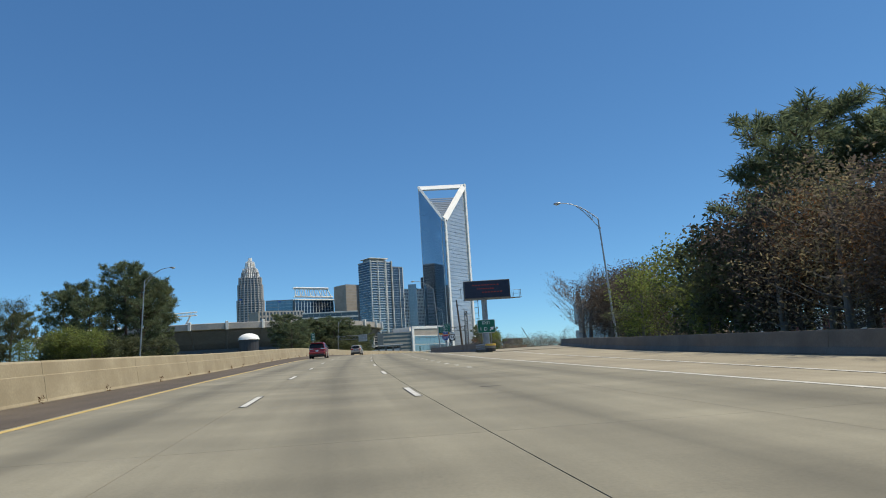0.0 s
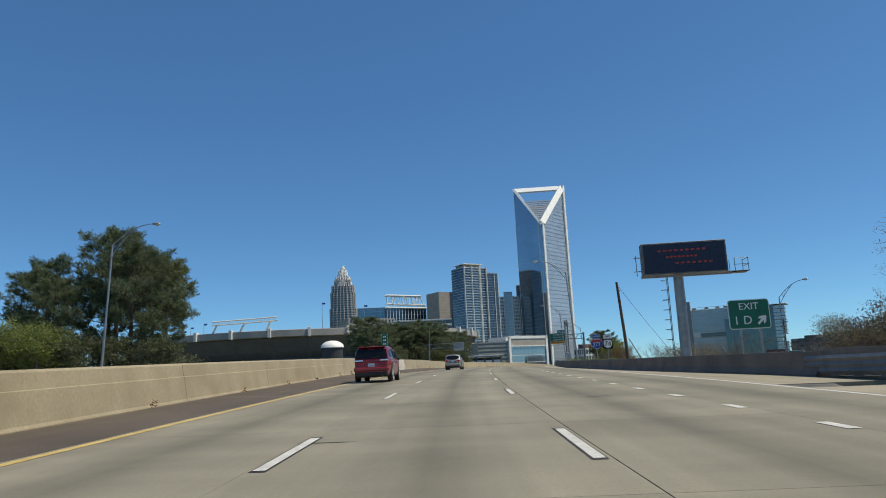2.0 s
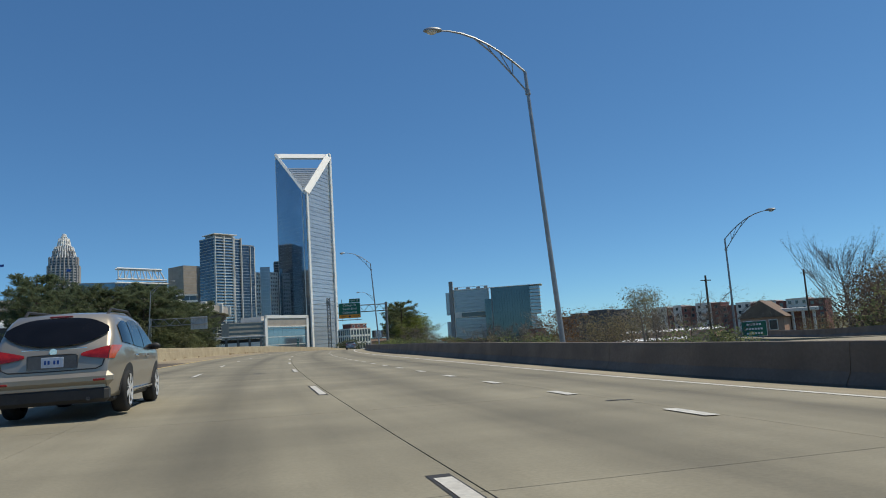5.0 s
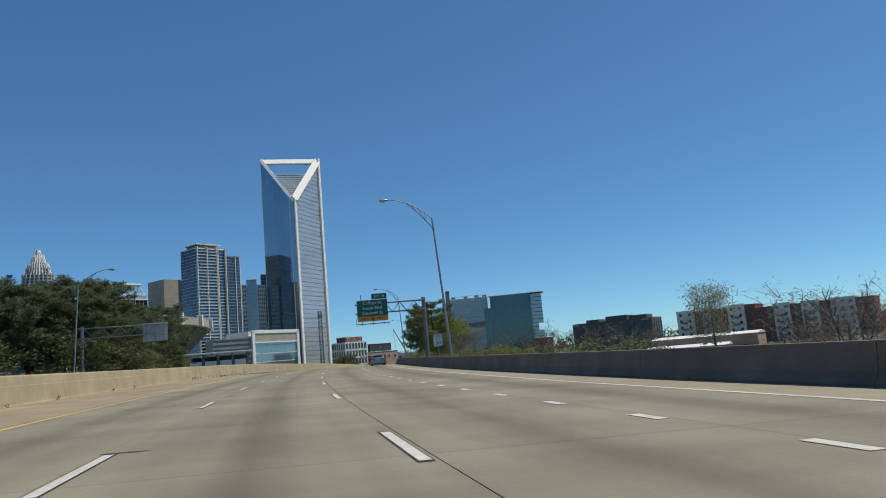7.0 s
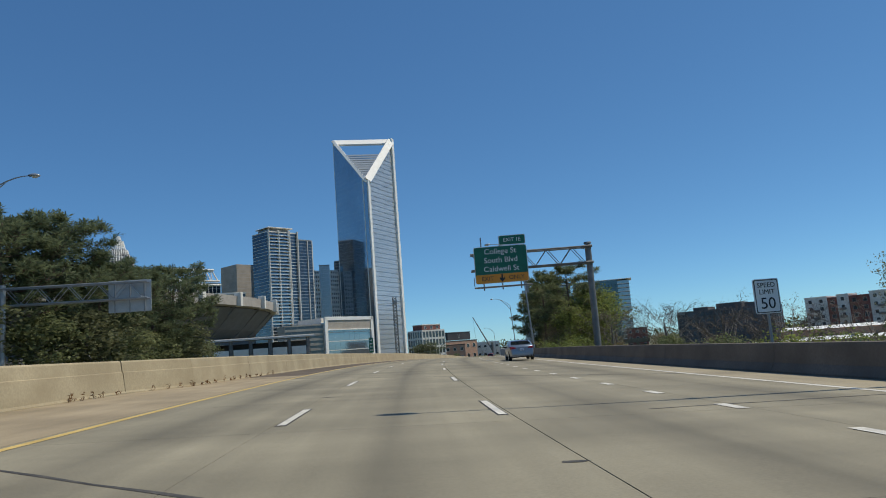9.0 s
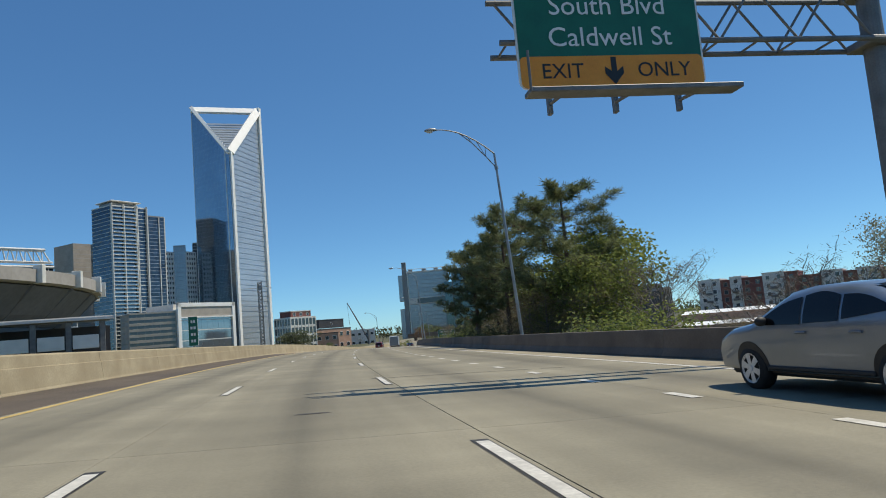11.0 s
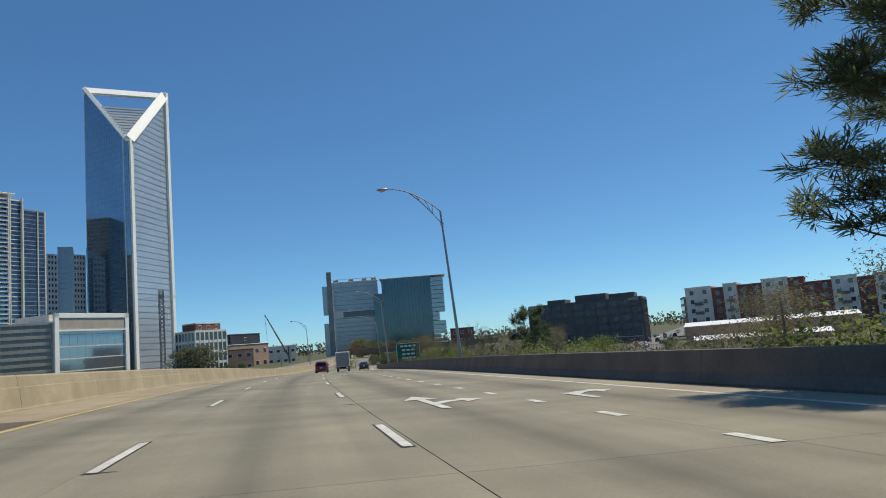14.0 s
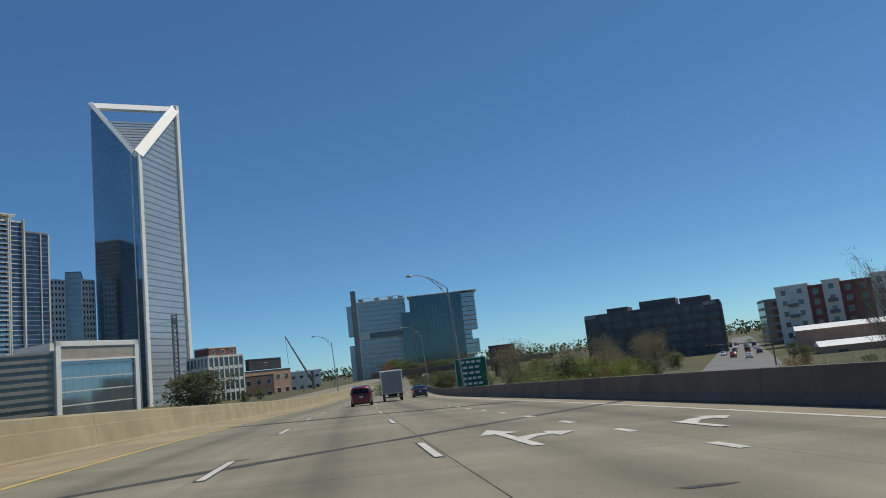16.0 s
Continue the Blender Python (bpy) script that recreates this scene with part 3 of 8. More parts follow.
# ---- buildings ----
def storeyed(name, label, left, right, deep, z0, z1, floors, bay, wall, pane, slab, slab_h=0.5, slab_out=0.25, pier=None, pier_w=0.6,
             pier_out=0.35, pier_every=1, group="", roof_h=1.2, sill=0.9, sides=True):
    """A tall building whose front runs between two ground points: a core, glazing storey by storey, floor edges, piers and a parapet."""
    a, b = Vector((*left, z0)), Vector((*right, z0))
    d = b - a
    w = d.length
    m = Matrix.Translation(a) @ Matrix.Rotation(math.atan2(d.y, d.x), 4, "Z")
    ob = thing(name, label, "building", group, m=m)
    h = z1 - z0
    part("wall", boxed((w, deep, h), (w / 2, deep / 2, h / 2)), wall, ob)
    fh = h / floors
    bays = max(1, round(w / bay))
    bw = w / bays
    dbays = max(1, round(deep / bay))
    dw = deep / dbays
    ph = fh - slab_h
    g = min(0.12, bw * 0.06)
    spots = [(Matrix.Translation((bw * (i + 0.5), -0.05, slab_h)), 0) for i in range(bays)]
    if sides:
        spots += [(Matrix.Translation((x, dw * (i + 0.5), slab_h)), 1) for i in range(dbays) for x in (-0.05, w + 0.05)]
    sizes = ((bw - g, 0.12, ph), (0.12, dw - g, ph))
    edge = mesh_of(boxed((w + 2 * slab_out, deep + 2 * slab_out, slab_h), (w / 2, deep / 2, slab_h / 2), 0.04), "floor_edge", slab)
    for k in range(floors):
        part("floor_edge", edge, None, ob, m=Matrix.Translation((0, 0, k * fh)))
    if len(spots) * floors <= 190:
        panes = [mesh_of(boxed(z, (0, 0, ph / 2)), "window", pane) for z in sizes]
        for k in range(floors):
            for t, which in spots:
                part("window", panes[which], None, ob, m=Matrix.Translation((0, 0, k * fh)) @ t)
    else:
        verts, faces = [], []
        for k in range(floors):
            for t, which in spots:
                c, z, n = t.translation, sizes[which], len(verts)
                for a2 in (-0.5, 0.5):
                    for b2 in (-0.5, 0.5):
                        for c2 in (0, 1):
                            verts.append((c.x + a2 * z[0], c.y + b2 * z[1], c.z + k * fh + c2 * z[2]))
                faces += [(n, n + 1, n + 3, n + 2), (n + 4, n + 6, n + 7, n + 5), (n, n + 4, n + 5, n + 1), (n + 2, n + 3, n + 7, n + 6), (n + 1, n + 5, n + 7, n + 3)]
        tagged(part("glazing", quick("glazing", verts, faces, pane), None, ob), kind="stuff")
    if pier:
        pm = mesh_of(boxed((pier_w, pier_out + 0.2, h), (0, -pier_out / 2, h / 2), 0.05), "pier", pier)
        for i in range(0, bays + 1, pier_every):
            part("pier", pm, None, ob, m=Matrix.Translation((i * bw, 0, 0)))
        if sides:
            for i in range(0, dbays + 1, pier_every):
                part("pier", pm, None, ob, m=Matrix.Translation((w, i * dw, 0)) @ Matrix.Rotation(math.pi / 2, 4, "Z"))
                part("pier", pm, None, ob, m=Matrix.Translation((0, i * dw, 0)) @ Matrix.Rotation(-math.pi / 2, 4, "Z"))
    part("parapet", boxed((w + 2 * slab_out, deep + 2 * slab_out, roof_h), (w / 2, deep / 2, h + roof_h / 2), 0.05), slab, ob)
    return ob


def glass_tower():
    """The tall silver tower: a corner cut away at the crown, white frame, louvres across the cut, a spine down the near edge."""
    base, top, low = -4.0, 240.4, 181.5
    tl, sp, tr = Vector((126.9, 948.5, 0)), Vector((151.5, 896.0, 0)), Vector((190.9, 941.5, 0))
    back = tl + tr - sp
    ob = thing("glass_tower", "silver-blue glass skyscraper with a white frame round a notched crown", "skyscraper")

    def up(p, z):
        return Vector((p.x, p.y, z))

    floors = 50
    for name, p, q, far_z in (("west_face", tl, sp, low), ("east_face", sp, tr, top)):
        verts, faces = [], []
        z_p, z_q = (top, low) if p is tl else (low, top)
        n = Vector(((q - p).y, -(q - p).x, 0)).normalized()
        bays = 26
        for k in range(floors):
            a, b = base + (top - base) * k / floors, base + (top - base) * (k + 1) / floors - (0.12 if p is tl else 0.34)
            for i in range(bays):
                e0, e1 = (i + 0.03) / bays, (i + 0.97) / bays
                c0, c1 = z_p + (z_q - z_p) * e0, z_p + (z_q - z_p) * e1
                if a >= min(c0, c1) and a >= max(c0, c1) - 1:
                    continue
                b0, b1 = min(b, c0), min(b, c1)
                if b0 <= a or b1 <= a:
                    continue
                j = len(verts)
                low_out = 0.1 if p is tl else 0.36  # the east panes lean back a little
                verts += [up(p.lerp(q, e0), a) + n * low_out, up(p.lerp(q, e1), a) + n * low_out, up(p.lerp(q, e1), b1) + n * 0.1, up(p.lerp(q, e0), b0) + n * 0.1]
                faces.append((j, j + 1, j + 2, j + 3))
        f = part(name, quick(name, verts, faces, GLASS_TOWER if p is tl else GLASS_EAST_SKY), None, ob, "mirror-like curtain wall" if p is tl else "pale banded curtain wall")
        tagged(f, kind="stuff")
        for k in range(1, floors):
            if p is tl:
                break  # the west face is flush
            z = base + (top - base) * k / floors
            lo, hi = 0.0, 1.0
            if z > low:
                e = (z - low) / (top - low)
                lo, hi = (0.0, 1 - e) if p is tl else (e, 1.0)
            if hi - lo < 0.02:
                continue
            bm = bmesh.new()
            v = [up(p.lerp(q, e), z - 0.5) + n * o for e, o in ((lo, 0.05), (hi, 0.05), (hi, 0.16), (lo, 0.16))]
            lower = [bm.verts.new(x) for x in v]
            upper = [bm.verts.new(x + Vector((0, 0, 0.3))) for x in v]
            bm.faces.new(lower[::-1]); bm.faces.new(upper)
            for i in range(4):
                bm.faces.new((lower[i], lower[(i + 1) % 4], upper[(i + 1) % 4], upper[i]))
            part("floor_fin", bm, SPANDREL, ob)
    # core: front wedge with the slanted cut, and the lower back half behind the open crown
    bm = bmesh.new()
    mid_top = 206.0
    core = [up(tl, base), up(sp, base), up(tr, base), up(back, base)]
    tops = [up(tl, top - 2), up(sp, low - 1), up(tr, top - 2), up(back, mid_top)]
    lv, tv = [bm.verts.new(x) for x in core], [bm.verts.new(x) for x in tops]
    bm.faces.new((lv[0], lv[1], tv[1], tv[0]))
    bm.faces.new((lv[1], lv[2], tv[2], tv[1]))
    c_tl, c_tr = bm.verts.new(up(tl, mid_top)), bm.verts.new(up(tr, mid_top))
    bm.faces.new((lv[2], lv[3], tv[3], c_tr))
    bm.faces.new((lv[3], lv[0], c_tl, tv[3]))
    bm.faces.new((c_tl, c_tr, tv[3]))
    e1, e2 = bm.verts.new(up(tl.lerp(sp, 0.5), low + (top - low) * 0.5 - 1)), bm.verts.new(up(tr.lerp(sp, 0.5), low + (top - low) * 0.5 - 1))
    bm.faces.new((tv[1], e2, e1))
    part("core", bm, SPANDREL, ob)

    def beam(a, b, wide, thick, name, label="", tilt=0, mat=None):
        d = b - a
        bm = bmesh.new()
        q = d.to_track_quat("X", "Z").to_matrix().to_4x4()
        box(bm, (d.length, thick, wide), (d.length / 2, 0, 0), 0.2, Matrix.Translation(a) @ q @ Matrix.Rotation(radians(tilt), 4, "X"))
        part(name, bm, mat or WHITE_METAL, ob, label)

    beam(up(tl, top - 4.3), up(tr, top - 4.3), 9.0, 2.4, "crown_beam", "white beam across the open crown", -42)
    side_l, side_r = (sp - tl).normalized(), (sp - tr).normalized()
    beam(up(tl, top - 2) + side_l * 0.6, up(sp, low) - side_l * 1.6, 3.4, 2.4, "crown_brace", "white diagonal of the notch", -42)
    beam(up(tl, top - 5) + side_l * 3.6, up(sp, low - 2) - side_l * 0.4, 1.9, 1.9, "crown_brace", "white diagonal of the notch", -42)
    beam(up(tr, top - 4) + side_r * 2.2, up(sp, low) - side_r * 2.0, 7.8, 2.8, "crown_brace", "broad white diagonal of the notch", 30)
    # uprights, square to the east face
    turn = math.atan2((tr - sp).y, (tr - sp).x)

    def upright(p, shift, wide, thick, z1, name, label):
        m = Matrix.Translation(up(p, base)) @ Matrix.Rotation(turn, 4, "Z")
        part(name, boxed((wide, thick, z1 - base), (shift, -0.4, (z1 - base) / 2), 0.2, m), WHITE_METAL, ob, label)

    upright(tr, -1.2, 4.4, 3.6, top - 1, "corner_post", "white corner post")
    upright(tl, 0.0, 0.8, 0.8, top - 1, "corner_post", "slim white corner post")
    upright(sp, 2.4, 4.2, 2.6, low, "spine", "white spine down the near corner")
    beam(up(sp, base) - side_l * 6.4, up(sp, low + 4) - side_l * 6.4, 0.9, 1.2, "spine", "slim white spine")
    # louvres across the slanted cut
    for k in range(11):
        e = 0.03 + 0.053 * k
        a, b = up(sp.lerp(tl, e), low + (top - low) * e + 1), up(sp.lerp(tr, e), low + (top - low) * e + 1)
        beam(a, b, 2.2, 0.8, "louvre", "", -25, SPANDREL)
    # construction mast and its ties on the right-hand face
    return ob


SPANDREL = material("pale_steel_spandrel", (0.36, 0.40, 0.44), (0.43, 0.47, 0.50), 0.05, 0.4, metal=0.5, fine=0.05, fine_scale=0.4)
glass_tower()


def condo_tower():
    ob = storeyed("condo_tower", "blue glass condominium tower with white balconies", (50, 866), (78, 882), 26, -4, 125, 42, 3.0,
                  GREY_PANEL, GLASS_CONDO, WHITE_STONE, 0.45, 0.3, roof_h=1.0)
    fh = 129 / 42
    slab = mesh_of(boxed((10.5, 2.2, 0.35), (0, -1.1, 0.17), 0.05), "balcony", WHITE_STONE)
    rail = mesh_of(boxed((10.4, 0.06, 1.0), (0, -2.1, 0.85)), "railing", GLASS_PALE)
    for k in range(1, 42):
        for x in (5.6, 16.4):
            b = part("balcony", slab, None, ob, m=Matrix.Translation((x, 0, k * fh)))
            part("railing", rail, None, b)
    for x in (0.4, 11.0, 21.8, 23.0, 31.8):
        part("pier", boxed((0.8, 2.4, 131), (x, -1.1, 65.5), 0.1), WHITE_STONE, ob)
    part("crown", boxed((22, 18, 4.0), (15, 13, 131.5), 0.3), GREY_PANEL, ob, "grey rooftop plant room")
    part("crown_roof", boxed((27, 23, 0.8), (15, 12, 134), 0.3), WHITE_STONE, ob)
    part("wing_roof", boxed((7, 10, 3.0), (5, 8, 130.5), 0.2), GREY_PANEL, ob)
    return ob


condo_tower()
storeyed("condo_wing", "dark blue glass wing of the condominium tower", (78.7, 883), (92.6, 891), 26, -4, 119, 40, 2.6, DARK_PANEL, GLASS_CONDO, GREY_PANEL, 0.45, 0.2,
         pier=WHITE_STONE, pier_w=0.7, pier_out=0.8, pier_every=4)
storeyed("office_tower", "grey-teal glass office tower between white wings", (106.4, 956.8), (117.2, 955.4), 26, -4, 103, 26, 2.4, GREY_PANEL, GLASS_GREY, GREY_PANEL, 0.3, 0.05, sides=False)
for _l, _r in (((98.6, 951.5), (105.8, 956.4)), ((117.6, 955.6), (126.6, 961.8))):
    storeyed("office_wing", "white framed office wing with gridded windows", _l, _r, 28, -4, 97, 22, 3.0, WHITE_STONE, GLASS_DARK, WHITE_METAL, 2.3, 0.3,
             pier=WHITE_METAL, pier_w=1.3, pier_out=0.4, group="white office wings")
storeyed("residential_tower", "dark banded residential tower mirrored in the glass skyscraper", (45, 963), (78, 959), 34, -4, 136, 40, 4, DARK_PANEL, GLASS_DARK, GREY_PANEL, 0.6, 0.3)
storeyed("grey_tower", "plain grey-beige office slab", (22, 955), (43, 968), 30, -4, 107, 28, 2.6, BEIGE_STONE, TAN_GRANITE, BEIGE_STONE, 3.3, 0.1, sides=False)
storeyed("dark_tower", "dark tower behind the glass skyscraper", (157, 1203.5), (172, 1202), 25, -4, 141, 36, 3, DARK_PANEL, GLASS_DARK, GREY_PANEL, 0.8, 0.2, sides=False)


def stepped_tower():
    """The tall granite tower with setbacks and a pointed crown of rods."""
    cx, cy = -138.5, 1292.0
    ob = thing("stepped_tower", "rosy granite skyscraper with rounded setbacks and a silver crown", "skyscraper")
    levels = [(-4, 84, 23.6), (84, 122, 22.4), (122, 150, 20.6), (150, 163, 18.6), (163, 172, 14.0), (172, 179, 10.0)]
    for z0, z1, r in levels:
        bm = bmesh.new()
        pts = []
        for k in range(24):
            a = 2 * math.pi * (k + 0.5) / 24
            q = (abs(math.cos(a)) ** 3.2 + abs(math.sin(a)) ** 3.2) ** (-1 / 3.2)
            pts.append((cx + r * q * math.cos(a), cy + r * q * math.sin(a)))
        lo, hi = [bm.verts.new((x, y, z0)) for x, y in pts], [bm.verts.new((x, y, z1)) for x, y in pts]
        for k in range(24):
            bm.faces.new((lo[k], lo[(k + 1) % 24], hi[(k + 1) % 24], hi[k]))
        bm.faces.new(hi)
        part("shaft", bm, GLASS_DARK, ob, "dark glazed shaft")
        fh = 3.9
        floors = max(2, int((z1 - z0) / fh))
        ring = bmesh.new()
        lo, hi = [ring.verts.new((cx + (x - cx) * 1.012, cy + (y - cy) * 1.012, 0)) for x, y in pts], [ring.verts.new((cx + (x - cx) * 1.012, cy + (y - cy) * 1.012, 1.9)) for x, y in pts]
        for k in range(24):
            ring.faces.new((lo[k], lo[(k + 1) % 24], hi[(k + 1) % 24], hi[k]))
        ring.faces.new(hi)
        ring.faces.new(lo[::-1])
        rm = mesh_of(ring, "floor_edge", TAN_GRANITE)
        for k in range(floors):
            part("floor_edge", rm, None, ob, m=Matrix.Translation((0, 0, z0 + k * (z1 - z0) / floors)))
        for k in range(0, 24, 1):
            x, y = pts[k]
            part("pier", rod((cx + (x - cx) * 1.02, cy + (y - cy) * 1.02, z0), (cx + (x - cx) * 1.02, cy + (y - cy) * 1.02, z1 + 2), 1.1, 1.1, 6), TAN_GRANITE, ob)
    for k in range(28):
        a = 2 * math.pi * k / 28
        part("crown_rod", rod((cx + 17.5 * math.cos(a), cy + 17.5 * math.sin(a), 161), (cx + 12.6 * math.cos(a), cy + 12.6 * math.sin(a), 181), 0.8, 0.5, 6), WHITE_METAL, ob)
    for k in range(20):
        a = 2 * math.pi * k / 20
        part("crown_rod", rod((cx + 11.5 * math.cos(a), cy + 11.5 * math.sin(a), 172), (cx + 7.0 * math.cos(a), cy + 7.0 * math.sin(a), 194), 0.8, 0.5, 6), WHITE_METAL, ob)
        part("crown_rod", rod((cx + 6 * math.cos(a), cy + 6 * math.sin(a), 184), (cx + 2.4 * math.cos(a), cy + 2.4 * math.sin(a), 201), 0.6, 0.4, 6), WHITE_METAL, ob)
    for z, r in ((170, 15.4), (178, 13.4), (184, 9.0), (190, 7.2), (196, 4.4)):
        bm = bmesh.new()
        ribbon(bm, [(cx + r * math.cos(2 * math.pi * k / 20), cy + r * math.sin(2 * math.pi * k / 20), z) for k in range(21)], 0.4, 5)
        part("crown_ring", bm, WHITE_METAL, ob)
    return ob


stepped_tower()
storeyed("blue_roofed_hall", "low blue glass office block", (-86, 985), (-30, 985), 40, -4, 93, 22, 4, GREY_PANEL, GLASS_TEAL, GREY_PANEL, 0.5, 0.1, sides=False)
_cr = storeyed("crowned_office", "glass office block below a white lattice crown", (-46, 972), (5, 988), 40, -4, 92, 20, 4, GREY_PANEL, GLASS_CONDO, GREY_PANEL, 0.4, 0.1, pier=WHITE_METAL, pier_w=0.5, pier_out=0.2, sides=False)
for _z, _x0, _x1, _r in ((96.5, -1.0, 55.0, 1.1), (101.0, 0.0, 53.0, 0.8), (112.5, -1.0, 47.0, 1.2)):
    for _y in (0.0, 7.0):
        part("crown_rail", rod((_x0, _y, _z), (_x1, _y, _z - 0.03 * (_x1 - _x0)), _r, _r, 8), WHITE_METAL, _cr)
for k in range(8):
    _lo, _hi = Vector((0.5 + 7.2 * k, 0, 100.8 - 0.2 * k)), Vector((0.0 + 6.4 * k, 0, 112.3 - 0.19 * k))
    part("crown_post", rod(_lo, _hi, 0.7, 0.7, 6), WHITE_METAL, _cr)
    if k < 7:
        part("crown_brace", rod(_lo + Vector((1, 0, 0)), _hi + Vector((5.2, 0, -0.5)), 0.55, 0.55, 6), WHITE_METAL, _cr)
        part("crown_tie", rod(_hi + Vector((3, 0, 0)), _hi + Vector((3, 7, 0)), 0.5, 0.5, 6), WHITE_METAL, _cr)
storeyed("beige_offices", "beige office block with square gridded windows", (-70, 722), (-27.5, 742), 30, -4, 58, 12, 3.6, BEIGE_STONE, GLASS_DARK, BEIGE_STONE, 2.0, 0.2, pier=BEIGE_STONE, pier_w=1.6, pier_out=0.3, sides=False)
storeyed("terraced_offices", "white banded low office block", (-26, 684), (26, 684), 30, -4, 51, 11, 5, WHITE_STONE, GLASS_DARK, WHITE_STONE, 1.6, 0.5, sides=False)


def podium():
    ob = storeyed("podium_block", "white framed glass hall beside the tower", (90.5, 807), (138.1, 839.7), 34, -4, 34, 5, 6, WHITE_STONE, GLASS_PALE, WHITE_STONE, 0.7, 0.1, sides=False)
    w = math.hypot(47.6, 32.7)
    for x in (1.6, w - 1.6):
        part("frame_post", boxed((3.2, 1.6, 44), (x, -0.7, 22), 0.1), WHITE_METAL, ob)
    part("frame_head", boxed((w, 1.6, 3.0), (w / 2, -0.7, 42.5), 0.1), WHITE_METAL, ob)
    part("frieze", boxed((w - 6.4, 1.2, 7.6), (w / 2, -0.3, 37.4), 0.05), BEIGE_STONE, ob, "beige panel above the glass")
    part("frame_sill", boxed((w - 6, 1.8, 1.0), (w / 2, -0.7, 33), 0.05), WHITE_METAL, ob)
    part("back_wall", boxed((w - 1, 30, 10), (w / 2, 19, 38.5)), WHITE_STONE, ob)
    return ob


podium()
# the deck's levels are open; dark panes stand in for the shade inside
storeyed("parking_deck", "grey concrete parking deck with dark panes as the shade of its open levels", (58, 803), (89.5, 807), 34, -4, 33, 9, 5, BEIGE_STONE, GLASS_DARK, BEIGE_STONE, 1.9, 0.3, sides=False)


def right_hand_offices():
    a = storeyed("glass_offices", "pale blue-grey glass office block with a side tower", (364, 996.5), (406.5, 975.2), 30, -8, 71, 17, 3.4, GREY_PANEL, GLASS_GREY, GREY_PANEL, 0.4, 0.08, sides=True)
    part("recess", boxed((46, 1.0, 7.5), (24, -0.2, 46), 0.1), WHITE_STONE, a, "pale band across the middle storeys")
    part("recess_glass", boxed((36, 1.0, 5.4), (28, -0.5, 46), 0.1), GLASS_DARK, a)
    part("lift_tower", boxed((5.0, 8, 92), (-3.0, 4, 46), 0.2), GREY_PANEL, a, "grey lift tower")
    part("side_bay", boxed((5.0, 12, 30), (-8.0, 6, 62), 0.2), GLASS_GREY, a)
    part("side_bay", boxed((5.0, 12, 36), (-8.0, 6, 20), 0.2), GLASS_GREY, a)
    part("roof_rail", boxed((46, 0.6, 0.6), (24, 0.5, 83.2), 0.05), WHITE_METAL, a)
    part("frame_head", boxed((49, 1.2, 1.6), (23.8, -0.4, 79.6), 0.1), WHITE_STONE, a, "pale frame round the front")
    for x in (0.6, 47):
        part("frame_side", boxed((1.2, 1.2, 79), (x, -0.4, 39.5), 0.1), WHITE_STONE, a, "pale frame round the front")
    for x in (4, 20, 34, 44):
        part("plant_room", boxed((5, 5, 3.4), (x, 8, 81.5), 0.1), GREY_PANEL, a)
    b = storeyed("glass_offices", "dark teal glass office block with white banded end bays", (400.8, 955.7), (444.3, 930.0), 30, -8, 69, 17, 3.4, DARK_PANEL, GLASS_TEAL_DARK, GLASS_TEAL_DARK, 0.2, 0.03, sides=False)
    w = math.hypot(43.5, 25.7)
    for k in range(17):
        out = 13 if k not in (7, 8, 3) else 7
        fb = part("bay", boxed((out, 22, 3.1), (w + out / 2, 11, 4.53 * k + 2.6), 0.05), GLASS_PALE, b)
        part("bay_edge", boxed((out + 0.5, 22.5, 1.1), (w + out / 2, 11, 4.53 * k + 0.6), 0.05), WHITE_STONE, b)
    part("roof_edge", boxed((w + 18, 32, 0.8), (w / 2 + 7, 15, 78.6), 0.1), WHITE_METAL, b)
    part("lower_wing", boxed((9, 26, 64), (-4.6, 16, 32), 0.1), GLASS_TEAL_DARK, b, "lower dark glass wing")
    part("corner_fin", boxed((1.2, 1.2, 77), (0.5, -0.6, 38.5)), GREY_PANEL, b)
    return a, b


GLASS_TEAL_DARK = glass("deep_teal_glass", (0.075, 0.105, 0.115), (0.105, 0.140, 0.150), 0.09, metal=0.75, island=0.06)
right_hand_offices()


# ---- trees ----
def leafage(name, low, high, through=0.0):
    """Thin leaves: light comes through them as well as off them."""
    m = material(name, low, high, 0.5, 0.75, fine=0.25, fine_scale=3.0, island=0.35, spec=0.25)
    n, link = m.node_tree.nodes, m.node_tree.links.new
    b = n["Principled BSDF"]
    tr = n.new("ShaderNodeBsdfTranslucent")
    link(b.inputs["Base Color"].links[0].from_socket, tr.inputs["Color"])
    mix = n.new("ShaderNodeMixShader")
    mix.inputs[0].default_value = 0.5
    link(b.outputs["BSDF"], mix.inputs[1])
    link(tr.outputs["BSDF"], mix.inputs[2])
    link(mix.outputs["Shader"], n["Material Output"].inputs["Surface"])
    return m


PINE_BARK = material("pine_bark", (0.075, 0.052, 0.038), (0.14, 0.10, 0.075), 4, 0.9, stretch=(1, 1, 0.3), bump=0.6, bump_scale=15)
GREY_BARK = material("grey_bark", (0.13, 0.115, 0.10), (0.21, 0.19, 0.165), 4, 0.9, stretch=(1, 1, 0.3), bump=0.5, bump_scale=18)
NEEDLES = leafage("pine_needles", (0.095, 0.122, 0.064), (0.190, 0.225, 0.120))
NEEDLES_OLIVE = leafage("olive_pine_needles", (0.120, 0.145, 0.066), (0.225, 0.245, 0.118))
LEAVES_SPRING = leafage("fresh_spring_leaves", (0.150, 0.185, 0.045), (0.27, 0.30, 0.090))
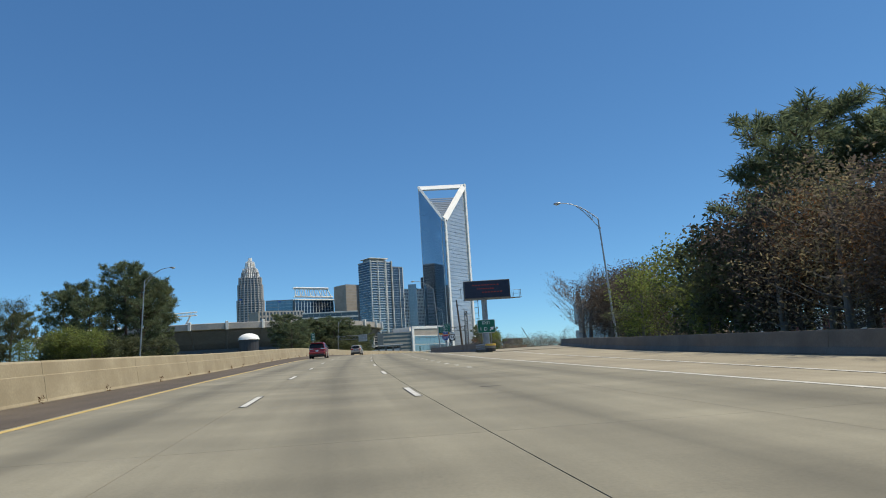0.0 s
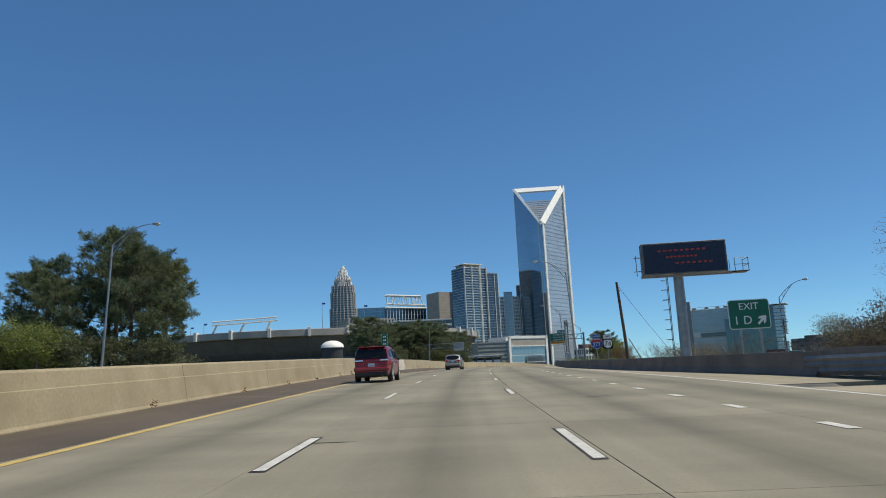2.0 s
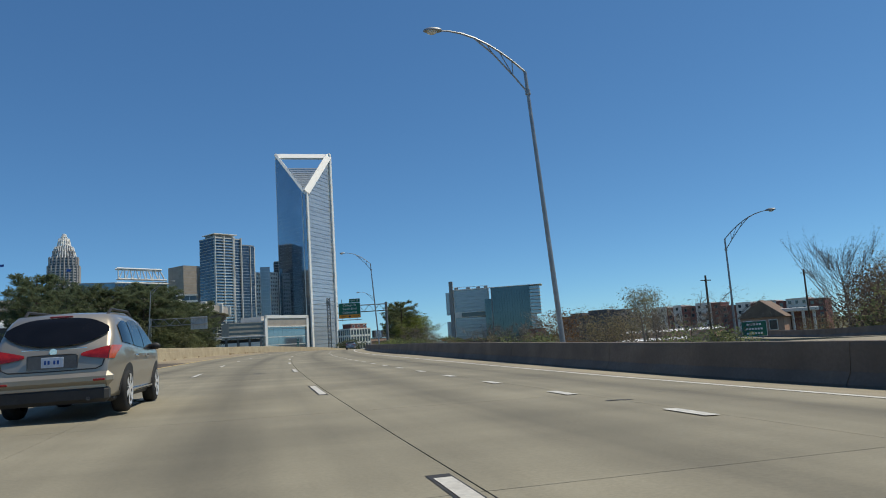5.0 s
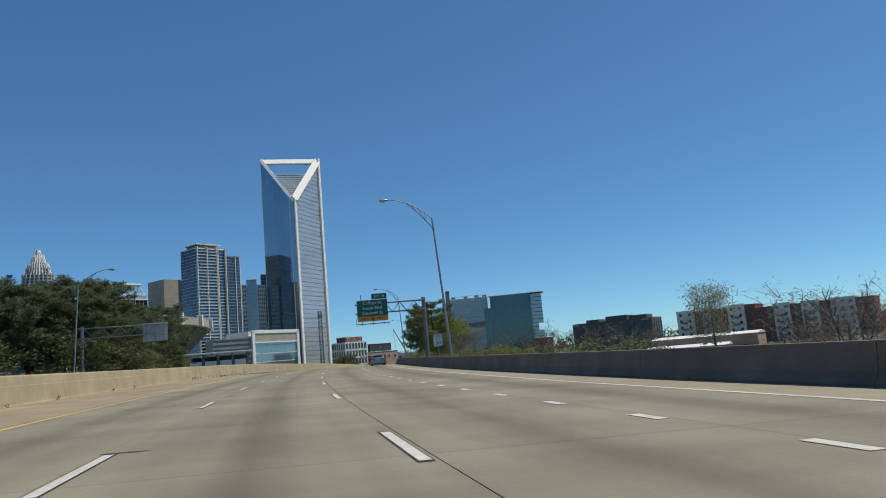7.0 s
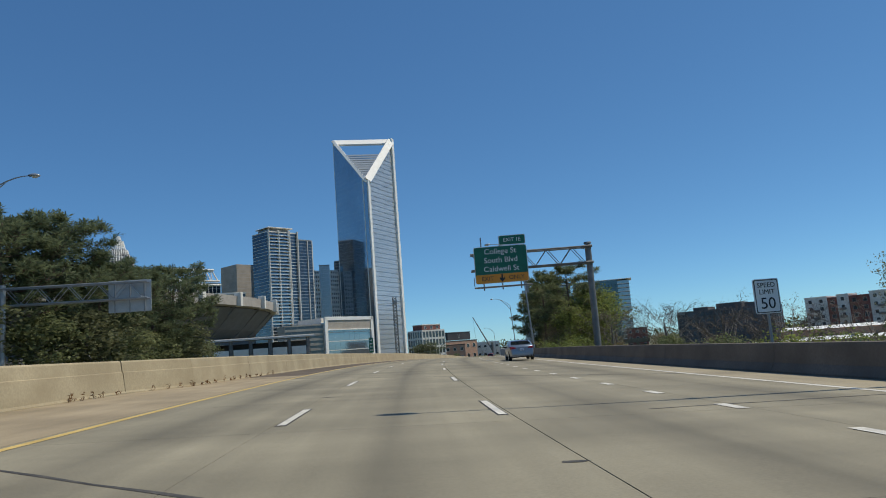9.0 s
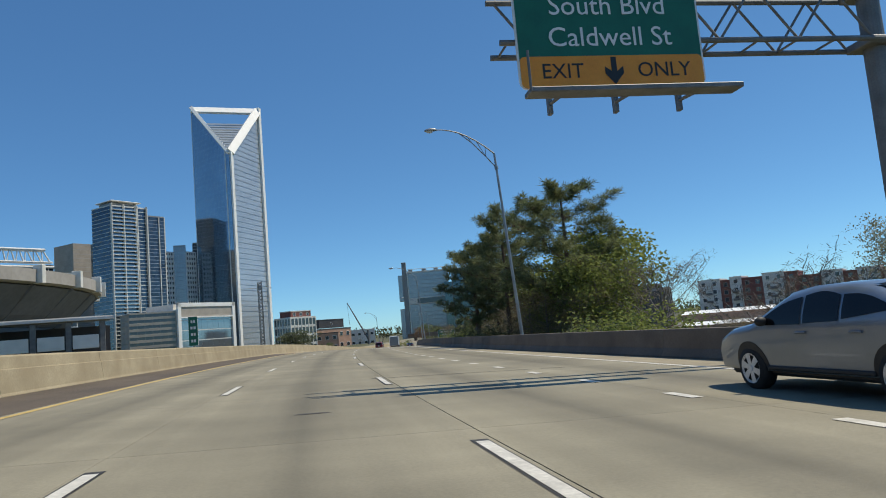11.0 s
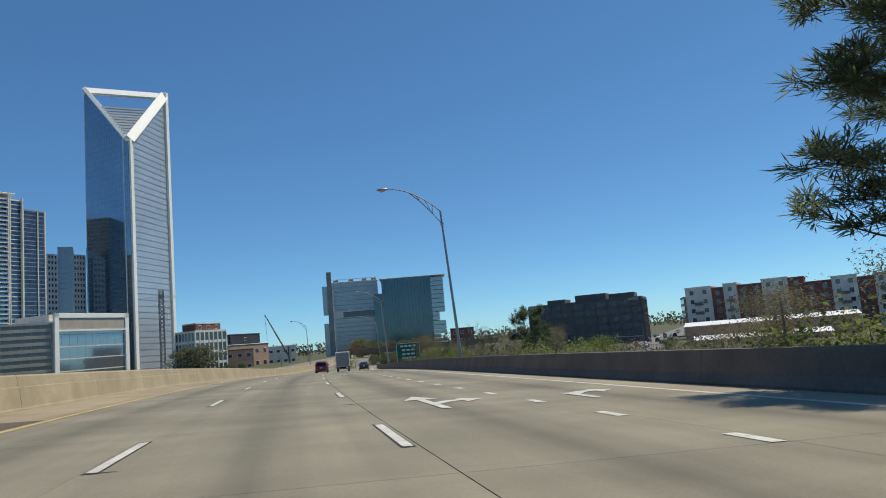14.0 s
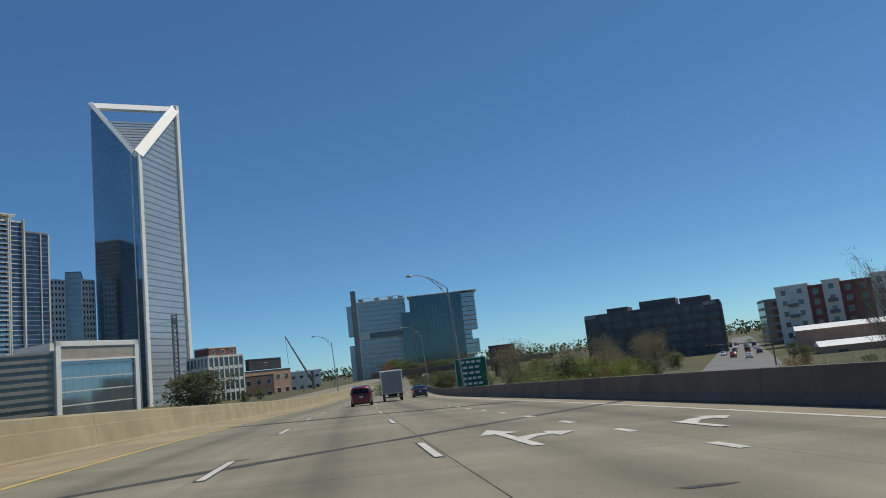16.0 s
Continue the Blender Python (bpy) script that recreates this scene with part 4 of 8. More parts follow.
LEAVES_DARK = leafage("evergreen_leaves", (0.085, 0.100, 0.052), (0.170, 0.180, 0.095))
LEAVES_RUST = leafage("rusty_buds", (0.14, 0.075, 0.035), (0.24, 0.13, 0.06))
TWIGS = leafage("bare_twigs", (0.16, 0.13, 0.10), (0.26, 0.215, 0.17))
TWIGS_DARK = leafage("dark_bare_twigs", (0.075, 0.06, 0.048), (0.13, 0.105, 0.085))


def limbs(rng, height, radius, clear, spread, count, up=0.35, lean=0.02, droop=0.0):
    """Trunk and limb lines: (points, radii) of the trunk, then of each limb."""
    bend = [rng.uniform(-1, 1) * lean * height for _ in range(2)]
    trunk = [Vector((bend[0] * (k / 8) ** 2, bend[1] * (k / 8) ** 2, height * k / 8)) for k in range(9)]
    radii = [radius * (1 - 0.9 * (k / 8) ** 0.9) + 0.02 for k in range(9)]
    out = []
    for i in range(count):
        e = clear + (0.97 - clear) * (i + rng.random() * 0.7) / count
        k = min(7, int(e * 8))
        base = trunk[k].lerp(trunk[k + 1], e * 8 - k)
        az = i * 2.4 + rng.uniform(-0.5, 0.5)
        f = (e - clear) / (1 - clear)
        reach = spread * ((1 - 0.7 * ((f - 0.35) / 0.65) ** 2) if f > 0.35 else 0.72 + 0.8 * f) * rng.uniform(0.65, 1.1)
        d = Vector((math.cos(az), math.sin(az), 0))
        rise = up * (rng.uniform(0.1, 1.9) if up < 0.5 else rng.uniform(0.6, 1.3))
        pts = [base + d * reach * q + Vector((0, 0, reach * (rise * q ** 1.5 - droop * q * q) + rng.uniform(-0.1, 0.1) * q)) for q in (0, 0.35, 0.7, 1.0)]
        r0 = max(0.02, radius * 0.32 * (1 - 0.6 * e))
        out.append((pts, [r0, r0 * 0.7, r0 * 0.45, r0 * 0.2]))
    return (trunk, radii), out


def clumps(rng, centres, size, count, blade, flat=0.6, mat=None, name="crown", wide=0.35):
    """A crown of many separate small leaves or needle tufts, gathered about centres."""
    g = np.random.RandomState(rng.randint(0, 10 ** 6))
    verts, faces = [], []
    n = 0
    C = np.array([tuple(c) for c in centres])
    idx = np.repeat(np.arange(len(C)), count)
    D = g.normal(0, 1, (len(idx), 3))
    D *= g.uniform(0, 1, (len(idx), 1)) ** 0.4 / np.linalg.norm(D, axis=1)[:, None]
    P = C[idx] + D * np.array([size, size, size * flat]) * 1.75 * np.repeat(g.uniform(0.6, 1.2, len(C)), count)[:, None]
    A = g.normal(0, 1, (len(idx), 3)) + np.array([0, 0, 0.25])
    A /= np.linalg.norm(A, axis=1)[:, None]
    B = np.cross(A, g.normal(0, 1, (len(idx), 3)))
    B /= np.linalg.norm(B, axis=1)[:, None]
    L = blade * g.uniform(0.6, 1.3, (len(idx), 1))
    W = L * wide
    q = np.stack([P - A * L * 0.5, P + B * W * 0.5, P + A * L * 0.5, P - B * W * 0.5], 1).reshape(-1, 3)
    faces = np.arange(len(q)).reshape(-1, 4)
    me = bpy.data.meshes.new(name)
    me.from_pydata(q.tolist(), [], faces.tolist())
    me.materials.append(mat)
    me.update()
    return me


def wood(trunk, limb_list, mat, twigs=None):
    bm = bmesh.new()
    ribbon(bm, trunk[0], trunk[1], 9)
    t = mesh_of(bm, "trunk", mat)
    bm = bmesh.new()
    for pts, rs in limb_list:
        ribbon(bm, pts, rs, 4)
    for pts, rs in twigs or ():
        ribbon(bm, pts, rs, 3)
    return t, mesh_of(bm, "limbs", mat)


def tufts(rng, tips, count, blade, mat, wide=0.12):
    """Needles that radiate from the ends of shoots, so that each end is a brush of its own."""
    g = np.random.RandomState(rng.randint(0, 10 ** 6))
    C, D = np.array([tuple(p) for p, d in tips]), np.array([tuple(d) for p, d in tips])
    idx = np.repeat(np.arange(len(C)), count)
    size = np.repeat(g.uniform(0.7, 1.25, len(C)), count)[:, None]
    A = D[idx] * 0.55 + g.normal(0, 0.62, (len(idx), 3))
    A /= np.linalg.norm(A, axis=1)[:, None]
    P = C[idx] - D[idx] * g.uniform(0, 1, (len(idx), 1)) * blade * 0.9 * size + g.normal(0, blade * 0.12, (len(idx), 3))
    B = np.cross(A, g.normal(0, 1, (len(idx), 3)))
    B /= np.linalg.norm(B, axis=1)[:, None]
    L = blade * size * g.uniform(0.7, 1.2, (len(idx), 1))
    W = blade * wide
    q = np.stack([P, P + A * L * 0.6 + B * W * 0.5, P + A * L, P + A * L * 0.6 - B * W * 0.5], 1).reshape(-1, 3)
    me = bpy.data.meshes.new("crown")
    me.from_pydata(q.tolist(), [], np.arange(len(q)).reshape(-1, 4).tolist())
    me.materials.append(mat)
    me.update()
    return me


def pine(seed, height, spread, clear, leaf=NEEDLES, label="tall pine with dark needle clumps and a bare lower trunk", dense=1.0, per=35, blade=0.55, wide=0.12):
    """A pine whose limbs fork into short upturned shoots, each ending in a brush of needles."""
    rng = random.Random(seed)
    ob = thing("pine_tree", label, "tree")
    trunk, ls = limbs(rng, height, height * 0.014 + 0.06, clear, spread, int(34 * dense), up=0.30, lean=0.025)
    tips, shoots = [], []
    for pts, rs in ls:
        along = (pts[3] - pts[0]).normalized()
        across = along.cross(Vector((0, 0, 1))).normalized()
        far = (pts[3] - pts[0]).length
        for q in (0.38, 0.58, 0.76, 0.92, 1.0):
            base = pts[0].lerp(pts[3], q)
            for side in (-1, -0.35, 0.35, 1):
                tip = base + along * rng.uniform(0.1, 0.7) + across * side * far * rng.uniform(0.10, 0.30) * (1.25 - 0.6 * q) + Vector((0, 0, rng.uniform(-0.25, 0.95)))
                shoots.append(([base, tip], [0.035, 0.012]))
                d = (tip - base).normalized() + Vector((0, 0, 0.5))
                tips.append((tip, d.normalized()))
    for k in range(22):
        d = Vector((rng.uniform(-1, 1), rng.uniform(-1, 1), rng.uniform(0.2, 1.2))).normalized()
        tips.append((trunk[0][-1] + Vector((d.x * 1.2, d.y * 1.2, d.z * 0.8 - rng.uniform(0.2, 1.6))), d))
    t, l = wood(trunk, ls, PINE_BARK, shoots)
    part("trunk", t, None, ob)
    part("branchwork", l, None, ob)
    tagged(part("crown", tufts(rng, tips, per, blade, leaf, wide), None, ob), kind="stuff")
    return ob


def leafy(seed, height, spread, leaf, label, clear=0.2, bark=GREY_BARK, count=26, per=90, blade=0.30, size=0.9, name="broadleaf_tree", wide=0.6):
    rng = random.Random(seed)
    ob = thing(name, label, "tree")
    trunk, ls = limbs(rng, height * 0.92, height * 0.016 + 0.05, clear, spread, count, up=0.75, lean=0.05)
    centres = []
    for pts, rs in ls:
        for q in (0.45, 0.8, 1.05):
            a = pts[0].lerp(pts[3], q)
            centres.append(a + Vector((rng.uniform(-0.7, 0.7), rng.uniform(-0.7, 0.7), rng.uniform(-0.5, 0.9))))
    t, l = wood(trunk, ls, bark)
    part("trunk", t, None, ob)
    part("branchwork", l, None, ob)
    tagged(part("crown", clumps(rng, centres, size, per, blade, 0.8, leaf, wide=wide), None, ob), kind="stuff")
    return ob


def bare(seed, height, spread, label, twig=TWIGS, bark=GREY_BARK, count=20, fine=8):
    """A tree before its leaves: limbs that fork into many thin twigs."""
    rng = random.Random(seed)
    ob = thing("bare_tree", label, "tree")
    trunk, ls = limbs(rng, height * 0.7, height * 0.015 + 0.05, 0.25, spread, count, up=1.25, lean=0.04)
    sub = []
    ends = []
    for pts, rs in ls:
        for k in range(fine):
            q = rng.uniform(0.3, 1.0)
            base = pts[0].lerp(pts[3], q)
            d = (pts[3] - pts[0]).normalized() + Vector((rng.uniform(-0.8, 0.8), rng.uniform(-0.8, 0.8), rng.uniform(0.1, 0.9)))
            ln = height * rng.uniform(0.07, 0.16)
            tip = base + d.normalized() * ln
            sub.append(([base, base.lerp(tip, 0.5) + Vector((rng.uniform(-0.1, 0.1), rng.uniform(-0.1, 0.1), 0.05)), tip], [0.022, 0.015, 0.006]))
            ends += [base.lerp(tip, 0.6), tip]
    t, l = wood(trunk, ls, bark, sub)
    part("trunk", t, None, ob)
    part("branchwork", l, None, ob)
    tagged(part("twig_mass", clumps(rng, ends, 0.35, 8, 0.36, 0.9, twig, name="twigs", wide=0.07), None, ob), kind="stuff")
    return ob


def shrub(seed, height, spread, leaf, label, per=95, blade=0.125):
    rng = random.Random(seed)
    ob = thing("shrub", label, "shrub")
    stems, centres = [], []
    for k in range(9):
        a = rng.uniform(0, 6.28)
        r = spread * rng.uniform(0.2, 0.9)
        tip = Vector((r * math.cos(a), r * math.sin(a), height * rng.uniform(0.5, 1.0) * (1 - 0.35 * r / spread)))
        stems.append(([Vector((0.1 * math.cos(a), 0.1 * math.sin(a), 0)), tip * 0.5 + Vector((0, 0, 0.15)), tip], [0.04, 0.03, 0.01]))
        for q in (0.35, 0.6, 0.85, 1.0):
            centres.append(tip * q + Vector((rng.uniform(-0.4, 0.4), rng.uniform(-0.4, 0.4), rng.uniform(-0.1, 0.3))))
    bm = bmesh.new()
    for pts, rs in stems:
        ribbon(bm, pts, rs, 4)
    part("stems", bm, GREY_BARK, ob)
    tagged(part("leaves", clumps(rng, centres, spread * 0.22, per, blade, 0.8, leaf, name="leaves", wide=0.6), None, ob), kind="stuff")
    return ob


FAR_PINES = [pine(15, 18, 5.0, 0.42, per=20, blade=0.60, wide=0.15), pine(16, 18, 4.6, 0.46, NEEDLES_OLIVE, per=20, blade=0.60, wide=0.15), pine(17, 18, 4.4, 0.30, per=20, blade=0.60, wide=0.15), pine(18, 18, 5.2, 0.16, NEEDLES, "broad pine with needle clumps low on its trunk", 1.2, 20, 0.60, 0.15)]
PINES = [pine(11, 18, 5.0, 0.34, per=26, blade=0.66), pine(12, 18, 4.4, 0.42, per=26, blade=0.66), pine(13, 18, 4.2, 0.30, NEEDLES_OLIVE, per=26, blade=0.66), pine(14, 18, 5.2, 0.20, NEEDLES, "broad pine with needle clumps low on its trunk", 1.3, 26, 0.66)]
CEDAR = leafy(21, 12, 2.6, LEAVES_DARK, "dark evergreen cedar with dense foliage", 0.05, PINE_BARK, 44, 90, 0.25, 0.75, "cedar_tree", 0.35)
SPRING = [leafy(31, 9, 3.4, LEAVES_SPRING, "broadleaf tree in fresh spring leaf", 0.15, per=60), leafy(32, 9, 3.0, LEAVES_SPRING, "broadleaf tree in fresh spring leaf", 0.1, per=48, blade=0.28)]
DARKS = [leafy(33, 9, 3.6, LEAVES_DARK, "dense dark evergreen tree", 0.06, count=36, per=38, blade=0.43), leafy(34, 9, 3.2, NEEDLES_OLIVE, "dense olive green tree", 0.06, count=34, per=37, blade=0.43)]
BLOSSOM = leafy(37, 9, 3.6, leafage("pale_blossom", (0.20, 0.205, 0.13), (0.34, 0.335, 0.24)), "tree with pale green-white blossom", 0.25, count=30, per=80, blade=0.20)
BROWN = leafy(38, 9, 3.4, leafage("brown_buds", (0.170, 0.148, 0.085), (0.28, 0.235, 0.140)), "brown budding thicket tree", 0.05, count=28, per=60, blade=0.21, wide=0.4)
PLUM = leafy(36, 9, 3.4, leafage("plum_buds", (0.088, 0.070, 0.056), (0.160, 0.122, 0.094)), "dark plum-brown budding tree", 0.1, count=32, per=72, blade=0.22, wide=0.45)
RUSTY = leafy(35, 9, 3.2, LEAVES_RUST, "tree with rust-coloured spring buds", 0.2, per=40, blade=0.2)
FAN = bare(43, 20, 7.6, "broad bare tree with a fan of fine brown twigs", TWIGS_DARK, count=46, fine=16)
BARES = [bare(41, 10, 4.4, "bare tree with fine pale twigs"), bare(42, 10, 3.6, "bare tree with fine dark twigs", TWIGS_DARK)]
# sparser trees for the distance
FAR_DARK = [leafy(63, 9, 3.6, LEAVES_DARK, "dense dark evergreen tree", 0.06, count=24, per=42, blade=0.42), leafy(64, 9, 3.2, NEEDLES_OLIVE, "dense olive green tree", 0.06, count=24, per=42, blade=0.42)]
FAR_SPRING = [leafy(61, 9, 3.4, LEAVES_SPRING, "broadleaf tree in fresh spring leaf", 0.15, count=22, per=40, blade=0.30), leafy(62, 9, 3.0, LEAVES_SPRING, "broadleaf tree in fresh spring leaf", 0.1, count=22, per=40, blade=0.30)]
FAR_RUSTY = leafy(65, 9, 3.2, LEAVES_RUST, "tree with rust-coloured spring buds", 0.2, count=22, per=34, blade=0.26)
FAR_BARE = [bare(71, 10, 4.4, "bare tree with fine pale twigs", count=10, fine=5), bare(72, 10, 3.6, "bare tree with fine dark twigs", TWIGS_DARK, count=10, fine=5)]
SHRUBS = [shrub(51, 2.6, 1.9, LEAVES_SPRING, "yellow-green shrub beside the parapet"), shrub(52, 2.6, 2.1, LEAVES_DARK, "dark green shrub beside the parapet"), shrub(53, 2.4, 1.8, TWIGS, "leafless tan brush beside the parapet"), shrub(54, 2.6, 1.9, NEEDLES_OLIVE, "olive green shrub beside the parapet")]
_used = set()


def plant(ob, x, y, height, own, z=None, group="", wide=1.0, turn=None):
    """Stands a tree of a kind at a place; own is the height of the kind as built."""
    z = ground_z(x, y) - 0.15 if z is None else z
    k = height / own
    turn = (x * 37.0 + y * 17.0) % 360 if turn is None else turn
    m = pose(x, y, z, 0, 0, turn) @ Matrix.Diagonal((k * wide, k * wide, k, 1))
    if ob.name not in _used:
        _used.add(ob.name)
        ob.matrix_world = m
    else:
        ob = copy_thing(ob, m)
    return tagged(ob, group=group) if group else ob


def plant_by(ob, s, u, height, own, h=None, group="", wide=1.0):
    p = at(s, u)
    return plant(ob, p.x, p.y, height, own, None if h is None else p.z + h, group, wide)


# beside the exit ramp
for s, u, h, k in ((38, 28, 14.0, 0), (45, 31, 12.2, 3), (33, 30.5, 12.4, 1), (26, 27, 9.0, 2), (18, 28, 8.5, 0), (49, 28.5, 9.4, 1), (41, 33, 12.5, 2)):
    plant_by(PINES[k], s, u, h, 18, 0, "pines beside the exit ramp", 1.45)
for s, u, h in ((57, 24.0, 6.2), (50, 24.8, 6.8), (61, 27, 6.6), (44, 23.3, 5.6)):
    plant_by(SPRING[int(s) % 2], s, u, h, 9, 0, "spring trees beside the exit ramp", 1.1)
for s, u, h in ((40, 23, 7.0), (34, 22.2, 7.6), (28, 21.5, 7.8), (22, 21, 8), (15, 20.5, 8), (8, 20.5, 8.5), (48, 25.2, 6.0), (54, 25.5, 5.2), (64, 26, 4.6)):
    plant_by((DARKS[0], PLUM, BROWN, PLUM)[int(s / 2) % 4], s, u, h, 9, 0, "dark undergrowth trees beside the exit ramp", 1.2)
for s, u, h in ((31, 22.8, 7.4), (25, 22.0, 7.2)):
    plant_by(RUSTY, s, u, h, 9, 0)
for s, u, h in ((80, 25.8, 8.6), (85, 28, 9.4), (90, 32, 10.0)):
    plant_by(BARES[int(s) % 2], s, u, h * 0.92, 10, 0, "bare trees beside the exit ramp", 1.5)
for s, u, h in ((82, 29.6, 8.6), (87, 32.0, 10.0), (78, 28.4, 7.2), (92, 35, 10), (97, 38, 10), (84, 34, 10.5), (79, 33, 9.5)):
    plant_by(PLUM, s, u, h, 9, 0, "plum-brown trees beside the exit ramp", 1.15)
# left of the other carriageway
for s, u, h, k in ((125, -42, 19.0, 0), (121, -38, 16.5, 3), (129, -38, 15.5, 1), (130, -46, 18.5, 3), (124, -50, 15.5, 2), (133, -42, 17, 0), (118, -45, 14.5, 3), (126, -36.5, 13.5, 2),
                   (120, -57, 13, 1), (116, -62, 11.5, 0), (124, -65, 12.5, 3), (118, -72, 11, 2), (128, -54, 15, 0)):
    plant_by(FAR_PINES[k], s, u, h * 0.92, 18, 0, "pines behind the median", 1.06)
plant_by(CEDAR, 113, -54.5, 11.0, 12, 0)
for s, u, h in ((110, -41, 7.2), (112, -46, 7.8), (107, -49, 6.5), (113, -43, 6.4)):
    plant_by(SPRING[int(s) % 2], s, u, h, 9, 0, "spring trees behind the median", 1.15)
for s, u, h in ((112, -40, 5.4), (114, -44, 5.8), (113, -48, 5.4), (116, -41, 6.2), (119, -46, 7), (114, -62, 6.5), (116, -50, 6.5), (118, -38, 5.5), (112, -57, 6), (115, -67, 7), (120, -34, 5)):
    plant_by(DARKS[int(s) % 2], s, u, h, 9, 0, "dark undergrowth behind the median", 1.25)
# grove before the stadium
for k, (s, u, h) in enumerate(((226, -38, 13), (250, -48, 15.5), (254, -43, 16), (258, -38, 16.2), (262, -34, 15.5), (267, -33, 14.5), (272, -31, 13), (255, -51, 15), (262, -44, 16), (268, -38, 15), (276, -32, 13), (238, -38.5, 14), (281, -30, 12.5), (288, -31, 12.5), (284, -35, 14))):
    plant_by(FAR_PINES[(3, 0, 3, 2)[k % 4]], s, u, h, 18, 0, "dense pines before the stadium", 1.5)
for k, (s, u, h) in enumerate(((248, -46, 8), (252, -40, 8.5), (257, -35, 8), (262, -31, 8), (267, -29.5, 7), (232, -36, 7.5), (240, -37, 7.5), (272, -28.5, 6.5), (247, -44, 8), (278, -28.5, 6.5), (284, -28.5, 6.5), (290, -29, 6))):
    plant_by(DARKS[k % 2], s, u, h, 9, 0, "undergrowth before the stadium", 1.45)
# past the outer parapet
ROADSIDE_PINES = [pine(seed, 18, spread, clear, NEEDLES_OLIVE, "tall roadside pine with rounded needle tufts and spreading limbs", dense, 40, 0.56, 0.085) for seed, spread, clear, dense in ((12, 4.8, 0.20, 1.15), (11, 5.0, 0.27, 1.1), (13, 4.8, 0.24, 1.15))]
for s, u, h, kind, w in ((331, 15.3, 11.0, 0, 1.5), (328.2, 17.2, 12.0, 1, 1.4), (325.5, 18.6, 9.4, 2, 1.35), (313, 15.3, 18.2, 1, 0.86), (302, 17.8, 18.0, 1, 1.1), (319.5, 20.0, 10.5, 2, 1.3), (307, 20.5, 12.0, 0, 1.2)):
    plant_by(ROADSIDE_PINES[kind], s, u, h, 18, -0.4, "tall roadside pines past the parapet", w)
for s, u, h in ((302, 20.5, 10.8), (309, 19.5, 10.8), (316, 20.5, 7.4), (298, 18.5, 8.0), (322, 21, 5.0), (306, 22, 11.5), (311, 18.2, 6.5), (305, 17.5, 6.2)):
    plant_by(SPRING[int(s) % 2], s, u, h, 9, -0.6, "spring undergrowth below the pines", 1.15)
for s, u, h in ((296, 22, 7.5), (312, 21, 7.0), (304, 24, 8), (320, 22, 6.5), (308, 18, 6.0), (316, 17.5, 5.5)):
    plant_by(BARES[int(s / 4) % 2], s, u, h, 10, -0.6, "bare brush below the pines", 1.2)
for x, y, top, kind in ((101, 361.6, 5.2, 1), (97, 361.2, 4.4, 0), (105, 366, 4.6, 1), (94, 359, 3.2, 0)):
    plant((DARKS[1], SPRING[1])[kind], x, y, top - ground_z(x, y), 9, None, "green thicket past the parapet", 1.1)
plant(pine(19, 8, 2.4, 0.22, NEEDLES, "young open pine with separate dark needle puffs", 0.5, 30, 0.42, 0.12), 89.4, 357.8, 6.3 - ground_z(89.4, 357.8), 8, None, "", 1.0)
for x, y, top in ((89.8, 366, 6.6), (98.2, 369.9, 6.9), (93.5, 368, 5.4)):
    plant(BARES[0], x, y, top - ground_z(x, y), 10, None, "thin bare saplings past the parapet", 0.42)
for s, u, h in ((408, 17, 2.6), (416, 19, 3.0), (424, 18, 3.2), (433, 20, 3.8), (442, 19, 4.0), (452, 22, 5), (414, 24, 3.0), (428, 26, 3.8)):
    plant_by((FAR_SPRING[0], FAR_DARK[1], FAR_SPRING[1], FAR_RUSTY)[int(s) % 4], s, u, h, 9, -1.0, "trees past the end of the parapet", 1.3)
for k in range(2, 70):
    s = 128 + 4.3 * k
    if 288 < s < 300 or 370 < s < 404:
        continue
    rng = random.Random(k)
    kind = (2, 2, 3, 2)[k % 4] if s < 190 else rng.choice((1, 1, 2, 2, 2, 3, 3)) if k % 6 else 0
    plant_by(SHRUBS[kind], s, right_edge(s) + 3.2 + rng.uniform(0, 2.2), (rng.uniform(1.2, 1.9) if rng.random() < 0.6 and s < 320 else rng.uniform(2.1, 3.2)), 2.6, -0.75, "roadside brush past the parapet", 1.2)
for k in range(40):
    rng = random.Random(100 + k)
    s, u = 150 + 6.2 * k, 18 + rng.uniform(0, 18)
    if 292 < s < 336 and u < 26:
        continue
    p = at(s, u)
    kind = rng.choice((0, 1, 2, 3, 4))
    ob, own = ((FAR_SPRING[k % 2], 9), (FAR_DARK[k % 2], 9), (FAR_BARE[0], 10), (FAR_BARE[1], 10), (FAR_RUSTY, 9))[kind]
    plant(ob, p.x, p.y, rng.uniform(3.0, 4.6), own, None, "trees on the bank below the parapet", 1.2)
for x, y, top in ((87, 291, 10.5), (93, 286, 9.8), (100, 278, 9.4), (102, 229, 9.5)):
    plant(BARES[int(x) % 2], x, y, top - ground_z(x, y), 10, None, "bare trees on the bank", 1.15)
plant(FAN, 112.5, 200.5, 22.5, 20, None, "", 0.92)
for x, y, top, kind in ((69, 158.5, 9.5, 0), (75, 163.5, 12.5, 1), (69, 153, 8.0, 2), (80, 170, 10.0, 0), (86, 173, 12.0, 2), (77, 158, 15.0, 1), (73, 154, 12.0, 0), (84, 182, 5.0, 2), (92, 178, 8.5, 0)):
    plant((PLUM, DARKS[1], BROWN)[kind], x, y, top - ground_z(x, y), 9, None, "tall brown and olive trees past the ramp", 0.8)
plant(BLOSSOM, 165, 325, 21.5, 9, None, "", 0.95)
